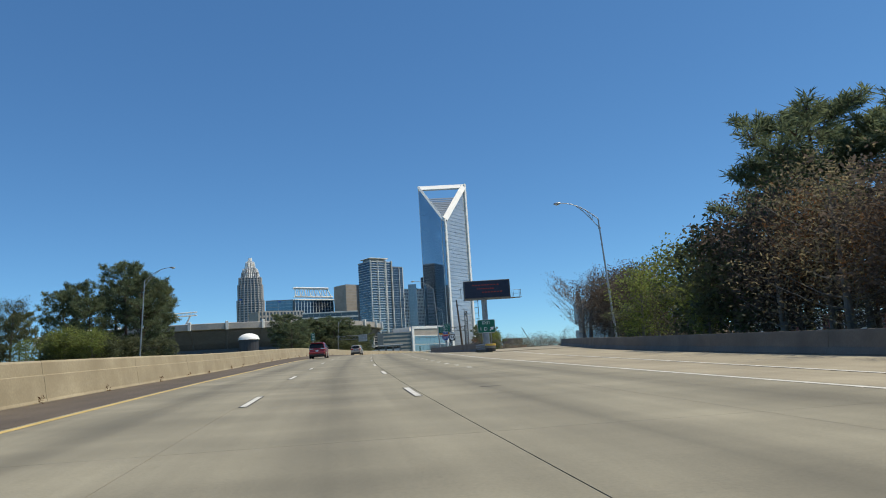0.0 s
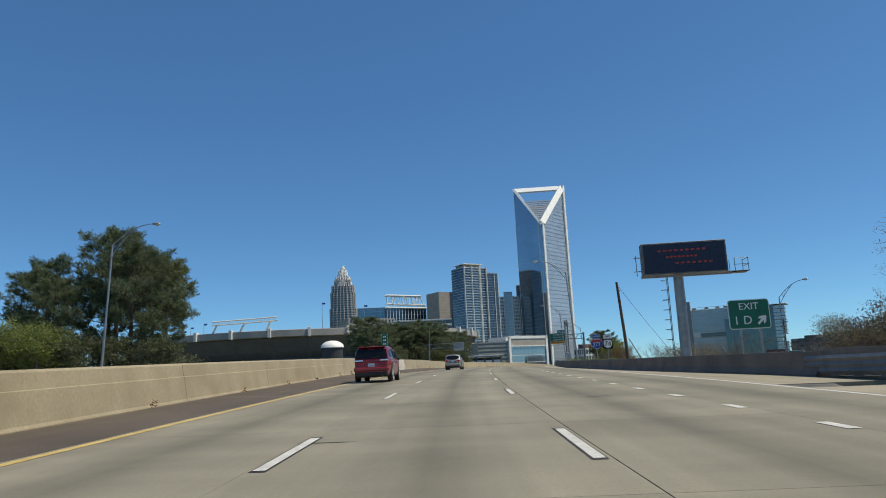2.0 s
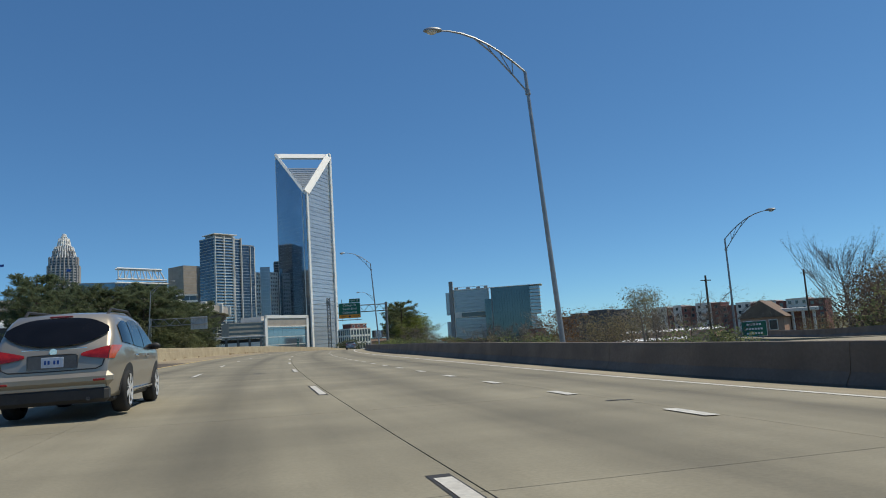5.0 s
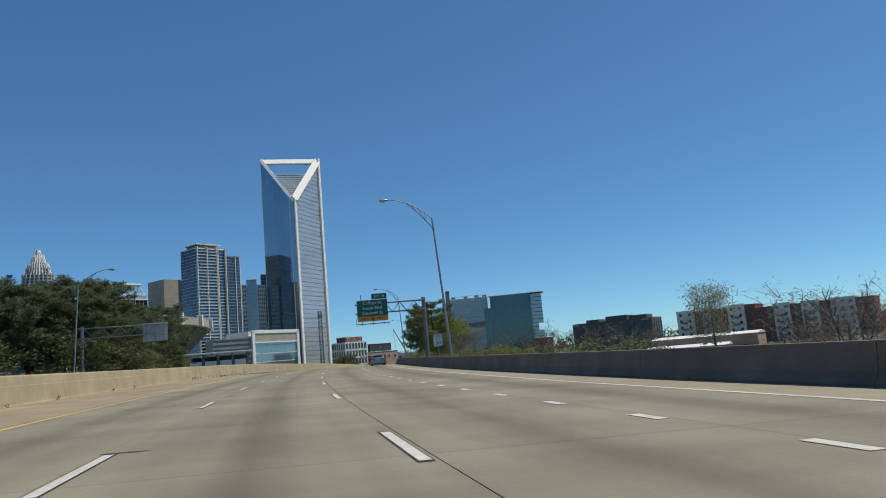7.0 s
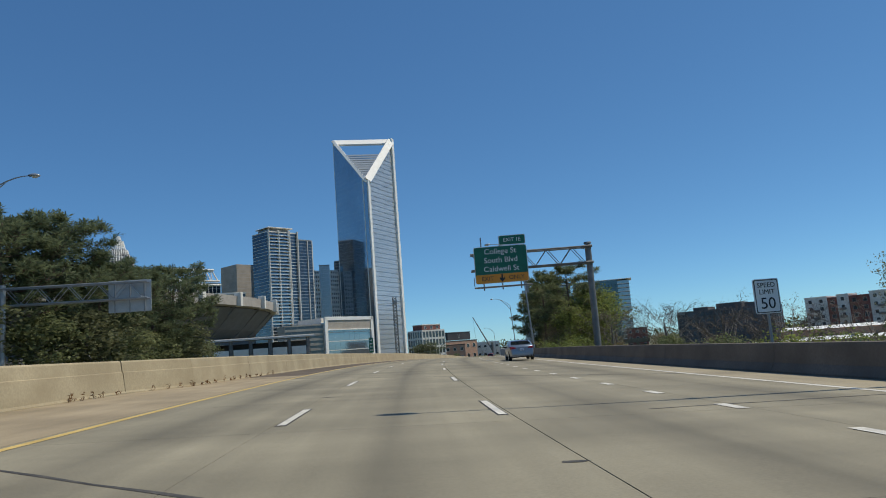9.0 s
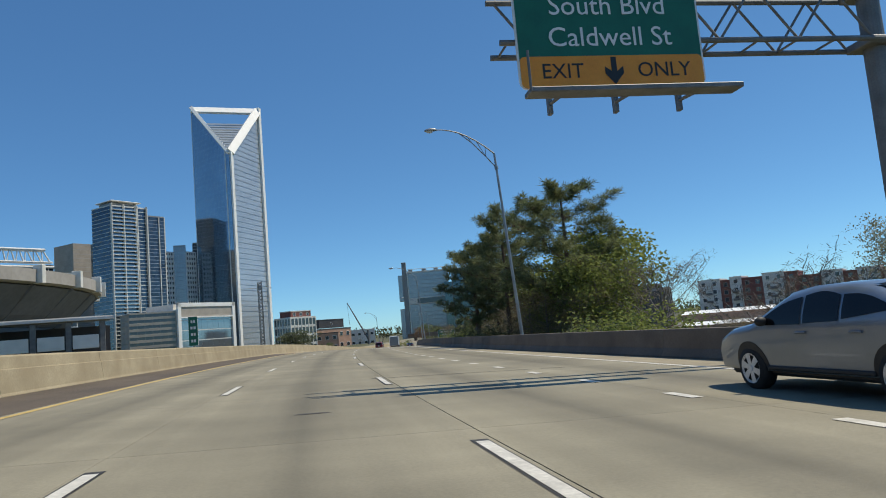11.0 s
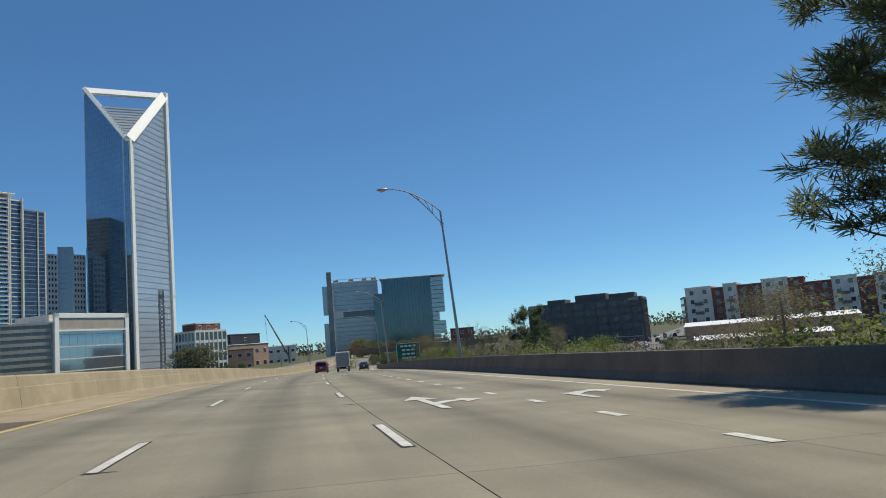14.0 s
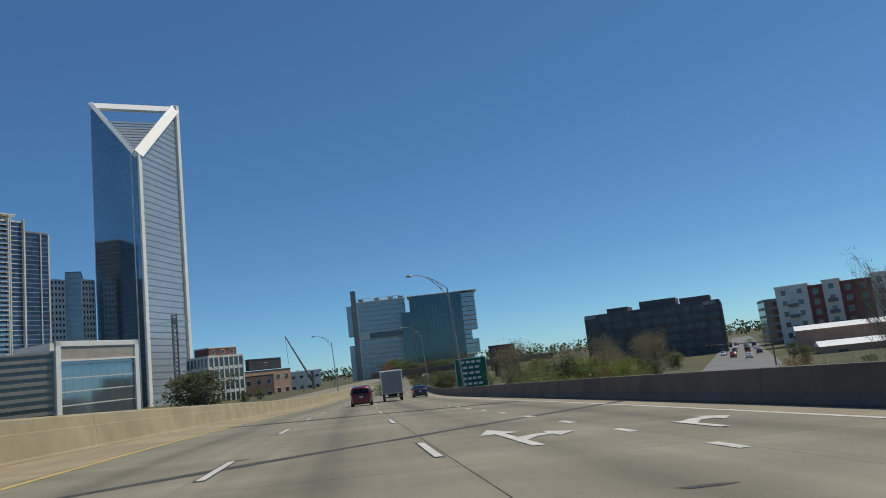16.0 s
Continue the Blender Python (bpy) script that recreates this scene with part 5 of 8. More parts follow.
for x, y, h in ((158, 318, 11), (170, 330, 12), (150, 308, 10.5), (176, 322, 11.5), (163, 336, 10), (146, 316, 9)):
    plant((FAR_BARE[0], FAR_RUSTY, FAR_SPRING[0], FAR_BARE[1])[int(x) % 4], x, y, h, 9, None, "brown trees round the blossoming tree", 1.4)
plant(BARES[1], 53, 254.7, 8.2 - ground_z(53, 254.7), 10, None, "", 1.15)
for x, y, top in ((50, 250, 5.6), (55, 258, 5.8), (47, 246, 4.8), (58, 262, 5.2), (52, 247, 4.6)):
    plant((DARKS[1], PLUM)[int(y) % 2], x, y, top - ground_z(x, y), 9, None, "dark thicket past the parapet", 1.1)
for s, u, h in ((322, 17, 4.6), (327, 19, 5.0), (333, 18, 4.4), (338, 20, 5.0), (344, 19, 4.2), (330, 24, 5.4), (340, 26, 5.6), (318, 18, 5.2), (350, 23, 4.6), (310, 16.5, 5.4), (303, 16, 5.6), (298, 17, 5.0)):
    plant_by((BROWN, BROWN, SPRING[0] if s < 325 else BROWN)[int(s) % 3], s, u, h, 9, -0.8, "brown brush below the pines", 1.2)
for s, u, h in ((36, 24.5, 6.5), (30, 24, 7.0), (24, 23.2, 7.0), (18, 22.8, 7.2), (12, 22.5, 7.5), (42, 26, 6.0), (47, 27, 5.6), (38, 29, 7.5), (31, 28, 8), (24, 27, 8), (17, 26, 8), (45, 29, 7)):
    plant_by((PLUM, DARKS[0], PLUM, BROWN)[int(s) % 4], s, u, h, 9, 0, "dense dark thicket beside the exit ramp", 1.35)
for k in range(22):
    rng = random.Random(950 + k)
    p = at(346 + 3.0 * k, 16 + rng.uniform(0, 16))
    if 346 + 3.0 * k > 372:
        continue
    plant((BROWN, FAR_SPRING[0], FAR_DARK[1], FAR_BARE[0], BROWN)[k % 5], p.x, p.y, rng.uniform(3.6, 4.9) - ground_z(p.x, p.y), 9, None, "brush along the bank", 1.25)


# ---- street lamps ----
def street_lamp(height=12.7, reach=3.6):
    ob = thing("street_lamp", "tall galvanised street lamp with a trussed arm and cobra head", "street lamp", "street lamps along the freeway")
    part("pole", rod((0, 0, -1.0), (0, 0, height), 0.125, 0.07, 12), STEEL, ob)
    part("base_plate", rod((0, 0, -1.05), (0, 0, -0.75), 0.26, 0.22, 12), STEEL, ob)
    top = [Vector((-reach * q, 0, height + 1.95 * (1 - (1 - q) ** 1.9))) for q in (0, 0.15, 0.3, 0.45, 0.6, 0.75, 0.9, 1.0)]
    part("upper_arm", ribbon(bmesh.new(), top, [0.045] * 6 + [0.035, 0.03], 7), STEEL, ob)
    join = top[4]
    low = [Vector((0, 0, height - 0.95)), Vector((-reach * 0.16, 0, height - 0.15)), Vector((-reach * 0.38, 0, height + 0.85)), join]
    part("lower_arm", ribbon(bmesh.new(), low, 0.035, 7), STEEL, ob)
    for a, b in ((low[1], top[1]), (low[1], top[2]), (low[2], top[3])):
        part("brace", rod(a, b, 0.022, 0.022, 6), STEEL, ob)
    part("collar", rod((0, 0, height - 1.05), (0, 0, height - 0.85), 0.12, 0.12, 10), STEEL, ob)
    head = thing("luminaire", "", "")
    bm = bmesh.new()
    bmesh.ops.create_uvsphere(bm, u_segments=14, v_segments=8, radius=0.5)
    for v in bm.verts:
        v.co = Vector((v.co.x * 0.86, v.co.y * 0.40, max(v.co.z, -0.12) * 0.30))
    bpy.data.objects.remove(head)
    hd = part("luminaire", bm, STEEL, ob, "grey cobra-head luminaire", smooth=True, m=Matrix.Translation(top[-1] + Vector((-0.35, 0, 0.0))))
    bm = bmesh.new()
    bmesh.ops.create_uvsphere(bm, u_segments=12, v_segments=8, radius=0.5)
    for v in bm.verts:
        v.co = Vector((v.co.x * 0.5 - 0.06, v.co.y * 0.32, min(v.co.z, 0.1) * 0.28 - 0.03))
    part("lens", bm, LAMP_LENS, hd, "pale glass lens", smooth=True)
    return ob


_lamp = street_lamp()
LEAN = pose(0, 0, 0, 0, -3.3, 0)
_lamp.matrix_world = spot(142.0, 12.5) @ LEAN
for s, u, turn, h in ((68.3, 25.6, 0, 0), (219.1, 12.2, 0, 0.1), (295.0, 12.1, 0, 0), (368.6, 11.15, 0, -1.3), (443, 11.2, 0, -0.8), (107, -33.0, 180, -0.3),
                      (252, -30.0, 180, -0.6), (520, 10.6, 0, -0.8), (530, -9.9, 0, -0.5)):
    copy_thing(_lamp, spot(s, u, h, turn) @ LEAN)
tagged(copy_thing(_lamp, pose(71.4, 183.4, -4.2, 0, 0, 122) @ Matrix.Scale(1.45, 4)), "very tall street lamp rising from the street below")


# ---- signs ----
def panel(name, w, h, mat, parent, centre, thick=0.04, edge=None, label="", corner=0.12, border=0.05):
    """A flat sign plate with rounded corners that faces -y, its border and its back."""
    def plate(ww, hh, r, t, y):
        bm = bmesh.new()
        pts = []
        for cx, cz, a0 in ((ww / 2 - r, hh / 2 - r, 0), (-ww / 2 + r, hh / 2 - r, 90), (-ww / 2 + r, -hh / 2 + r, 180), (ww / 2 - r, -hh / 2 + r, 270)):
            for k in range(4):
                a = radians(a0 + 30 * k)
                pts.append((cx + r * math.cos(a), cz + r * math.sin(a)))
        f = [bm.verts.new((x, y, z)) for x, z in pts]
        g = [bm.verts.new((x, y + t, z)) for x, z in pts]
        n = len(pts)
        bm.faces.new(f)
        bm.faces.new(g[::-1])
        for k in range(n):
            bm.faces.new((f[k], g[k], g[(k + 1) % n], f[(k + 1) % n]))
        bmesh.ops.recalc_face_normals(bm, faces=bm.faces)
        return bm
    p = part(name, plate(w, h, corner, thick, 0), edge or mat, parent, label, m=Matrix.Translation(centre))
    if edge:
        part("face", plate(w - 2 * border, h - 2 * border, max(0.02, corner - border), 0.01, -0.008), mat, p)
    return p


def sign_text(text, size, mat, parent, x, z, y=-0.022, width=1.0):
    return words(text, size, mat, parent, pose(x, y, z, 90, 0, 0), depth=0.004, width=width)


def arrow_shape(parent, mat, x, z, size, turn, y=-0.022):
    bm = bmesh.new()
    outline = [(-0.10, -0.5), (0.10, -0.5), (0.10, 0.02), (0.34, -0.16), (0.34, 0.10), (0, 0.5), (-0.34, 0.10), (-0.34, -0.16), (-0.10, 0.02)]
    a = radians(turn)
    vs = [bm.verts.new((x + size * (px * math.cos(a) - pz * math.sin(a)), y, z + size * (px * math.sin(a) + pz * math.cos(a)))) for px, pz in outline]
    f = bm.faces.new(vs)
    r = bmesh.ops.extrude_face_region(bm, geom=[f])
    for v in r["geom"]:
        if isinstance(v, bmesh.types.BMVert):
            v.co.y -= 0.006
    bmesh.ops.recalc_face_normals(bm, faces=bm.faces)
    part("arrow", bm, mat, parent)


def gantry():
    """The cantilevered overhead sign."""
    ob = thing("overhead_sign", "green overhead exit sign on a grey cantilever gantry", "road sign", m=spot(266.4, 14.75))
    part("column", rod((0, 0, -4), (0, 0, 9.7), 0.30, 0.27, 18), STEEL_MID, ob)
    part("cap", rod((0, 0, 9.7), (0, 0, 9.8), 0.34, 0.30, 18), STEEL_MID, ob)
    for z in (8.0, 9.4):
        part("saddle", boxed((0.8, 0.9, 0.22), (-0.1, 0, z), 0.03), STEEL_MID, ob)
        for y in (-0.45, 0.45):
            part("chord", rod((0.3, y, z), (-10.3, y, z), 0.075, 0.075, 8), STEEL_MID, ob)
    n = 9
    for y in (-0.45, 0.45):
        for k in range(n):
            x0, x1 = -0.4 - k * 1.08, -0.4 - (k + 1) * 1.08
            a, b = ((x0, y, 8.0), (x1, y, 9.4)) if k % 2 == 0 else ((x0, y, 9.4), (x1, y, 8.0))
            part("web", rod(a, b, 0.035, 0.035, 6), STEEL_MID, ob)
    for k in range(n + 1):
        part("web", rod((-0.4 - k * 1.08, -0.45, 8.0), (-0.4 - k * 1.08, 0.45, 8.0), 0.03, 0.03, 6), STEEL_MID, ob)
    cx = -7.72
    p = panel("sign_panel", 4.6, 3.2, SIGN_GREEN, ob, (cx, -0.75, 8.36), edge=SIGN_WHITE, label="green panel with white lettering", corner=0.2)
    for k, line in enumerate(("College St", "South Blvd", "Caldwell St")):
        sign_text(line, 0.66, SIGN_WHITE, p, 0.0, 1.13 - 0.76 * k, width=1.02)
    y = panel("exit_only_panel", 4.5, 0.74, SIGN_YELLOW, p, (0, -0.02, -1.20), thick=0.012, corner=0.12, label="amber exit only strip")
    sign_text("EXIT", 0.50, SIGN_BLACK, y, -1.25, 0.0, -0.006)
    sign_text("ONLY", 0.50, SIGN_BLACK, y, 1.25, 0.0, -0.006)
    arrow_shape(y, SIGN_BLACK, 0.0, 0.0, 0.66, 180, -0.006)
    t = panel("exit_tab", 2.3, 0.85, SIGN_GREEN, ob, (cx + 1.1, -0.75, 10.42), edge=SIGN_WHITE, label="green exit number tab", corner=0.14)
    sign_text("EXIT 1E", 0.46, SIGN_WHITE, t, 0, 0)
    for x in (cx - 1.6, cx, cx + 1.6):
        part("hanger", boxed((0.10, 0.16, 4.6), (x, -0.62, 8.5), 0.01), STEEL_MID, ob)
        part("light_bracket", rod((x, -0.6, 6.45), (x, -1.9, 6.35), 0.04, 0.04, 6), STEEL_MID, ob)
    part("light_rail", boxed((4.9, 0.5, 0.12), (cx, -1.7, 6.36), 0.02), STEEL_MID, ob, "grey lighting walkway below the panel")
    part("light_rail", rod((cx - 2.45, -1.95, 7.2), (cx - 2.45, -1.95, 6.3), 0.03, 0.03, 6), STEEL_MID, ob)
    return ob


gantry()


def posted(name, label, s, u, turn=0):
    return thing(name, label, "road sign", m=spot(s, u, 0, turn))


def exit_sign():
    ob = posted("exit_sign", "green exit sign with an arrow on a post at the gore", 83.5, 15.0, -4)
    p = panel("sign_panel", 2.1, 1.55, SIGN_GREEN, ob, (0, 0, 2.85), edge=SIGN_WHITE, corner=0.16, border=0.04)
    sign_text("EXIT", 0.50, SIGN_WHITE, p, 0, 0.40)
    sign_text("1 D", 0.62, SIGN_WHITE, p, -0.35, -0.33)
    arrow_shape(p, SIGN_WHITE, 0.62, -0.32, 0.62, -45)
    for x in (-0.5, 0.5):
        part("post", boxed((0.10, 0.08, 4.3), (x, 0.09, 1.4), 0.01), STEEL, ob)


exit_sign()


def route_markers():
    ob = posted("route_marker", "blue and red interstate shield below an outer plate", 123.1, 12.87)
    part("post", boxed((0.08, 0.08, 4.5), (0, 0.09, 1.1), 0.01), STEEL, ob)
    p = panel("plate", 0.86, 0.44, SIGN_BLUE, ob, (0, 0, 3.30), corner=0.05, edge=SIGN_WHITE, border=0.025)
    sign_text("OUTER", 0.22, SIGN_WHITE, p, 0, 0)

    def shield(w, h, mat, y, inset):
        bm = bmesh.new()
        right = [(0.0, 0.5), (0.22, 0.44), (0.40, 0.50), (0.47, 0.22), (0.47, -0.02), (0.38, -0.26), (0.22, -0.42), (0.0, -0.5)]
        pts = right + [(-x, z) for x, z in right[-2:0:-1]]
        pts = [(x * (w - inset), z * (h - inset)) for x, z in pts]
        f, g = [bm.verts.new((x, y, z)) for x, z in pts], [bm.verts.new((x, y + 0.02, z)) for x, z in pts]
        bm.faces.new(f); bm.faces.new(g[::-1])
        for k in range(len(pts)):
            bm.faces.new((f[k], g[k], g[(k + 1) % len(pts)], f[(k + 1) % len(pts)]))
        bmesh.ops.recalc_face_normals(bm, faces=bm.faces)
        return bm

    sh = part("shield", shield(1.18, 1.0, SIGN_WHITE, 0, 0), SIGN_WHITE, ob, "white edged shield", m=Matrix.Translation((0, 0, 2.50)) @ Matrix.Diagonal((1.10, 1, 1.06, 1)))
    part("field", shield(1.18, 1.0, SIGN_BLUE, -0.024, 0.07), SIGN_BLUE, sh)
    part("red_band", boxed((0.86, 0.012, 0.20), (0, -0.032, 0.31), 0.004), SIGN_RED, sh)
    sign_text("277", 0.56, SIGN_WHITE, sh, 0, -0.06, -0.032, 0.9)
    ob = posted("route_marker", "black and white highway shield on a post", 122.85, 14.02)
    part("post", boxed((0.08, 0.08, 4.5), (0, 0.09, 1.1), 0.01), STEEL, ob)
    p = panel("plate", 0.84, 0.42, SIGN_WHITE, ob, (0, 0, 3.22), corner=0.05)
    sign_text("EAST", 0.24, SIGN_BLACK, p, 0, 0)
    q = panel("marker", 1.02, 1.06, SIGN_BLACK, ob, (0, 0, 2.44), corner=0.06)
    part("field", shield(0.98, 0.94, SIGN_WHITE, -0.02, 0.05), SIGN_WHITE, q)
    sign_text("74", 0.70, SIGN_BLACK, q, 0, 0.0, -0.03)


route_markers()


def speed_sign():
    ob = posted("speed_sign", "white speed limit sign on a post", 229.6, 12.55)
    part("post", boxed((0.08, 0.08, 4.2), (0, 0.09, 0.9), 0.01), STEEL, ob)
    p = panel("sign_panel", 0.92, 1.22, SIGN_BLACK, ob, (0, 0, 2.42), edge=SIGN_WHITE, corner=0.07, border=0.03)
    q = panel("inner_panel", 0.80, 1.10, SIGN_WHITE, p, (0, -0.014, 0), thick=0.01, corner=0.05)
    sign_text("SPEED", 0.24, SIGN_BLACK, q, 0, 0.38, -0.006)
    sign_text("LIMIT", 0.24, SIGN_BLACK, q, 0, 0.14, -0.006)
    sign_text("50", 0.56, SIGN_BLACK, q, 0, -0.27, -0.006)


speed_sign()


def guide_sign(name, label, s, u, w, h, low, lines, posts=2, turn=0, deep=2.0):
    ob = posted(name, label, s, u, turn)
    p = panel("sign_panel", w, h, SIGN_GREEN, ob, (0, 0, low + h / 2), edge=SIGN_WHITE, corner=0.04 * w, border=0.02 * w)
    rng = random.Random(int(s))
    for k in range(lines):
        z = h * (0.5 - (k + 0.75) / (lines + 0.5))
        ln = w * rng.uniform(0.45, 0.72)
        n = max(2, int(ln / (h * 0.16)))
        for j in range(n):
            part("bar", boxed((ln / n * 0.72, 0.008, h * 0.42 / (lines + 0.5)), (-ln / 2 + ln * (j + 0.5) / n, -0.024, z), 0.002), SIGN_WHITE, p, "illegible lettering")
    for i in range(posts):
        x = (i - (posts - 1) / 2) * w * 0.6
        part("post", boxed((0.14, 0.10, low + h + deep), (x, 0.10, (low + h - deep) / 2), 0.01), STEEL, ob)
    return ob


guide_sign("guide_sign", "large green guide sign on posts past the bridge", 490.5, 17.4, 5.6, 5.2, 0.1, 5)
guide_sign("mile_sign", "small green mile sign on the median barrier", 117.6, -9.15, 0.62, 1.25, 2.45, 3, 1)
guide_sign("mile_sign", "narrow green sign on the median barrier", 301.6, -9.4, 0.62, 2.0, 1.3, 4, 1)
guide_sign("guide_sign", "small green sign beside the side street", 193.5, 56.4, 2.9, 1.9, 0.2, 3, 2, -35, 6.8)


def back_sign():
    """A sign gantry of the other carriageway, seen from behind."""
    ob = thing("overhead_sign", "overhead sign of the other carriageway seen from behind", "road sign", m=pose(2.3, 264.6, ground_z(2.3, 264.6), 0, 0, -8))
    part("column", rod((0, 0, -0.3), (0, 0, 8.6), 0.28, 0.24, 14), STEEL, ob)
    for z in (7.0, 8.3):
        for y in (-0.4, 0.4):
            part("chord", rod((-0.4, y, z), (10.6, y, z), 0.07, 0.07, 7), STEEL, ob)
    for k in range(9):
        x0, x1 = 0.3 + 1.1 * k, 1.4 + 1.1 * k
        for y in (-0.4, 0.4):
            part("web", rod((x0, y, 7.0 if k % 2 else 8.3), (x1, y, 8.3 if k % 2 else 7.0), 0.03, 0.03, 5), STEEL, ob)
    bk = part("sign_panel", boxed((3.2, 0.06, 2.5), (9.0, 0.8, 7.3), 0.01), ALUMINIUM, ob, "bare aluminium back of the panel")
    for x in (7.9, 9.0, 10.1):
        part("rib", boxed((0.10, 0.10, 2.6), (x, 0.72, 7.3), 0.01), STEEL, bk)


back_sign()


def billboard():
    """The digital billboard on a single post with ladder and walkways."""
    a = math.degrees(math.atan2(-0.9, 7.0))
    ob = thing("billboard", "digital billboard on a single steel post", "billboard", m=pose(19.95, 105.3, -0.12, 0, 0, a))
    part("post", rod((3.0, 0.9, 0.5), (3.0, 0.9, 10.1), 0.46, 0.42, 20), STEEL, ob, "grey tubular post")
    cab = part("cabinet", boxed((7.1, 1.0, 2.75), (3.5, 0.55, 11.35), 0.04), STEEL_DARK, ob, "dark metal cabinet")
    sc = part("screen", boxed((6.8, 0.06, 2.5), (3.5, 0.02, 11.35), 0.01), SCREEN, cab, "dark unlit display face")
    rng = random.Random(3)
    for row, (x0, x1) in enumerate(((1.2, 5.4), (1.9, 4.6), (2.6, 5.9))):
        n = 9 - row
        for k in range(n):
            w = (x1 - x0) / n
            part("bar", boxed((w * 0.6, 0.012, 0.15), (x0 + w * (k + 0.5), -0.018, 12.0 - 0.55 * row), 0.002), LED, sc, "glowing red illegible lettering")
    part("lower_beam", boxed((7.6, 0.2, 0.22), (3.6, 0.5, 9.86), 0.02), STEEL, ob)
    part("catwalk", boxed((8.6, 0.55, 0.05), (4.2, -0.35, 9.85), 0.01), STEEL_DARK, ob, "steel grating walkway")
    for x in (7.4, 8.5):
        for y in (-0.6, 0.9):
            part("rail_post", rod((x, y, 9.86), (x, y, 11.0), 0.03, 0.03, 6), STEEL, ob)
    for z in (10.4, 10.95):
        part("rail", rod((7.3, -0.6, z), (8.6, -0.6, z), 0.025, 0.025, 6), STEEL, ob)
        part("rail", rod((8.55, -0.6, z), (8.55, 0.9, z), 0.025, 0.025, 6), STEEL, ob)
    part("side_platform", boxed((1.4, 1.6, 0.05), (7.9, 0.15, 9.85), 0.01), STEEL_DARK, ob)
    for z in (10.4, 11.6):
        part("bracket", rod((0, 0.6, z), (-0.75, 0.6, z), 0.04, 0.04, 6), STEEL, ob)
    part("bracket", rod((-0.5, 0.6, 10.0), (-0.5, 0.6, 11.8), 0.035, 0.035, 6), STEEL, ob)
    lad = part("ladder", boxed((0.05, 0.05, 7.4), (2.05, 0.75, 6.2)), STEEL_DARK, ob, "caged access ladder")
    part("stile", boxed((0.05, 0.05, 7.4), (2.05, 1.2, 6.2)), STEEL_DARK, lad)
    for k in range(22):
        part("rung", boxed((0.03, 0.45, 0.03), (2.05, 0.97, 2.7 + 0.33 * k)), STEEL_DARK, lad)
    for k in range(8):
        part("hoop", ribbon(bmesh.new(), [(2.05 - 0.55 * math.sin(math.pi * q / 6), 0.97 - 0.42 * math.cos(math.pi * q / 6), 3.6 + 0.85 * k) for q in range(7)], 0.02, 5), STEEL_DARK, lad)
    return ob


SCREEN = material("dark_display", (0.012, 0.012, 0.03), (0.02, 0.02, 0.045), 2, 0.35, fine=0.2, fine_scale=8)
LED = material("red_display_dots", (0.16, 0.022, 0.018), (0.22, 0.03, 0.02), 3, 0.5)
LED.node_tree.nodes["Principled BSDF"].inputs["Emission Color"].default_value = (1.0, 0.12, 0.06, 1)
LED.node_tree.nodes["Principled BSDF"].inputs["Emission Strength"].default_value = 0.05
billboard()


def utility_pole():
    ob = thing("utility_pole", "dark leaning timber utility pole with a cable", "utility pole", m=pose(21.2, 117.6, 0))
    part("pole", rod((0.35, 0, 1.0), (-0.4, -0.4, 10.8), 0.19, 0.13, 12), WOOD_POLE, ob)
    part("insulator", rod((-0.2, -0.35, 9.9), (-0.05, -0.35, 9.9), 0.07, 0.05, 8), STEEL_DARK, ob)
    part("cable", ribbon(bmesh.new(), [(-0.3 + 14 * q, -0.4 + 20 * q, 10.4 - 9.2 * q - 1.2 * q * (1 - q)) for q in (0, 0.2, 0.4, 0.6, 0.8, 1.0)], 0.022, 5), STEEL_DARK, ob, "black guy cable")


utility_pole()
for x, y, h in ((77.0, 194.0, 15.6), (100.0, 236.0, 11.0), (111.9, 208.2, 17.4)):
    p = thing("utility_pole", "distant dark timber utility pole", "utility pole", m=pose(x, y, ground_z(x, y)))
    part("pole", rod((0, 0, -0.5), (0.1, 0, h), 0.2, 0.14, 10), WOOD_POLE, p)
    part("crossarm", boxed((1.8, 0.12, 0.14), (0.1, 0, h - 0.7), 0.01), WOOD_POLE, p)


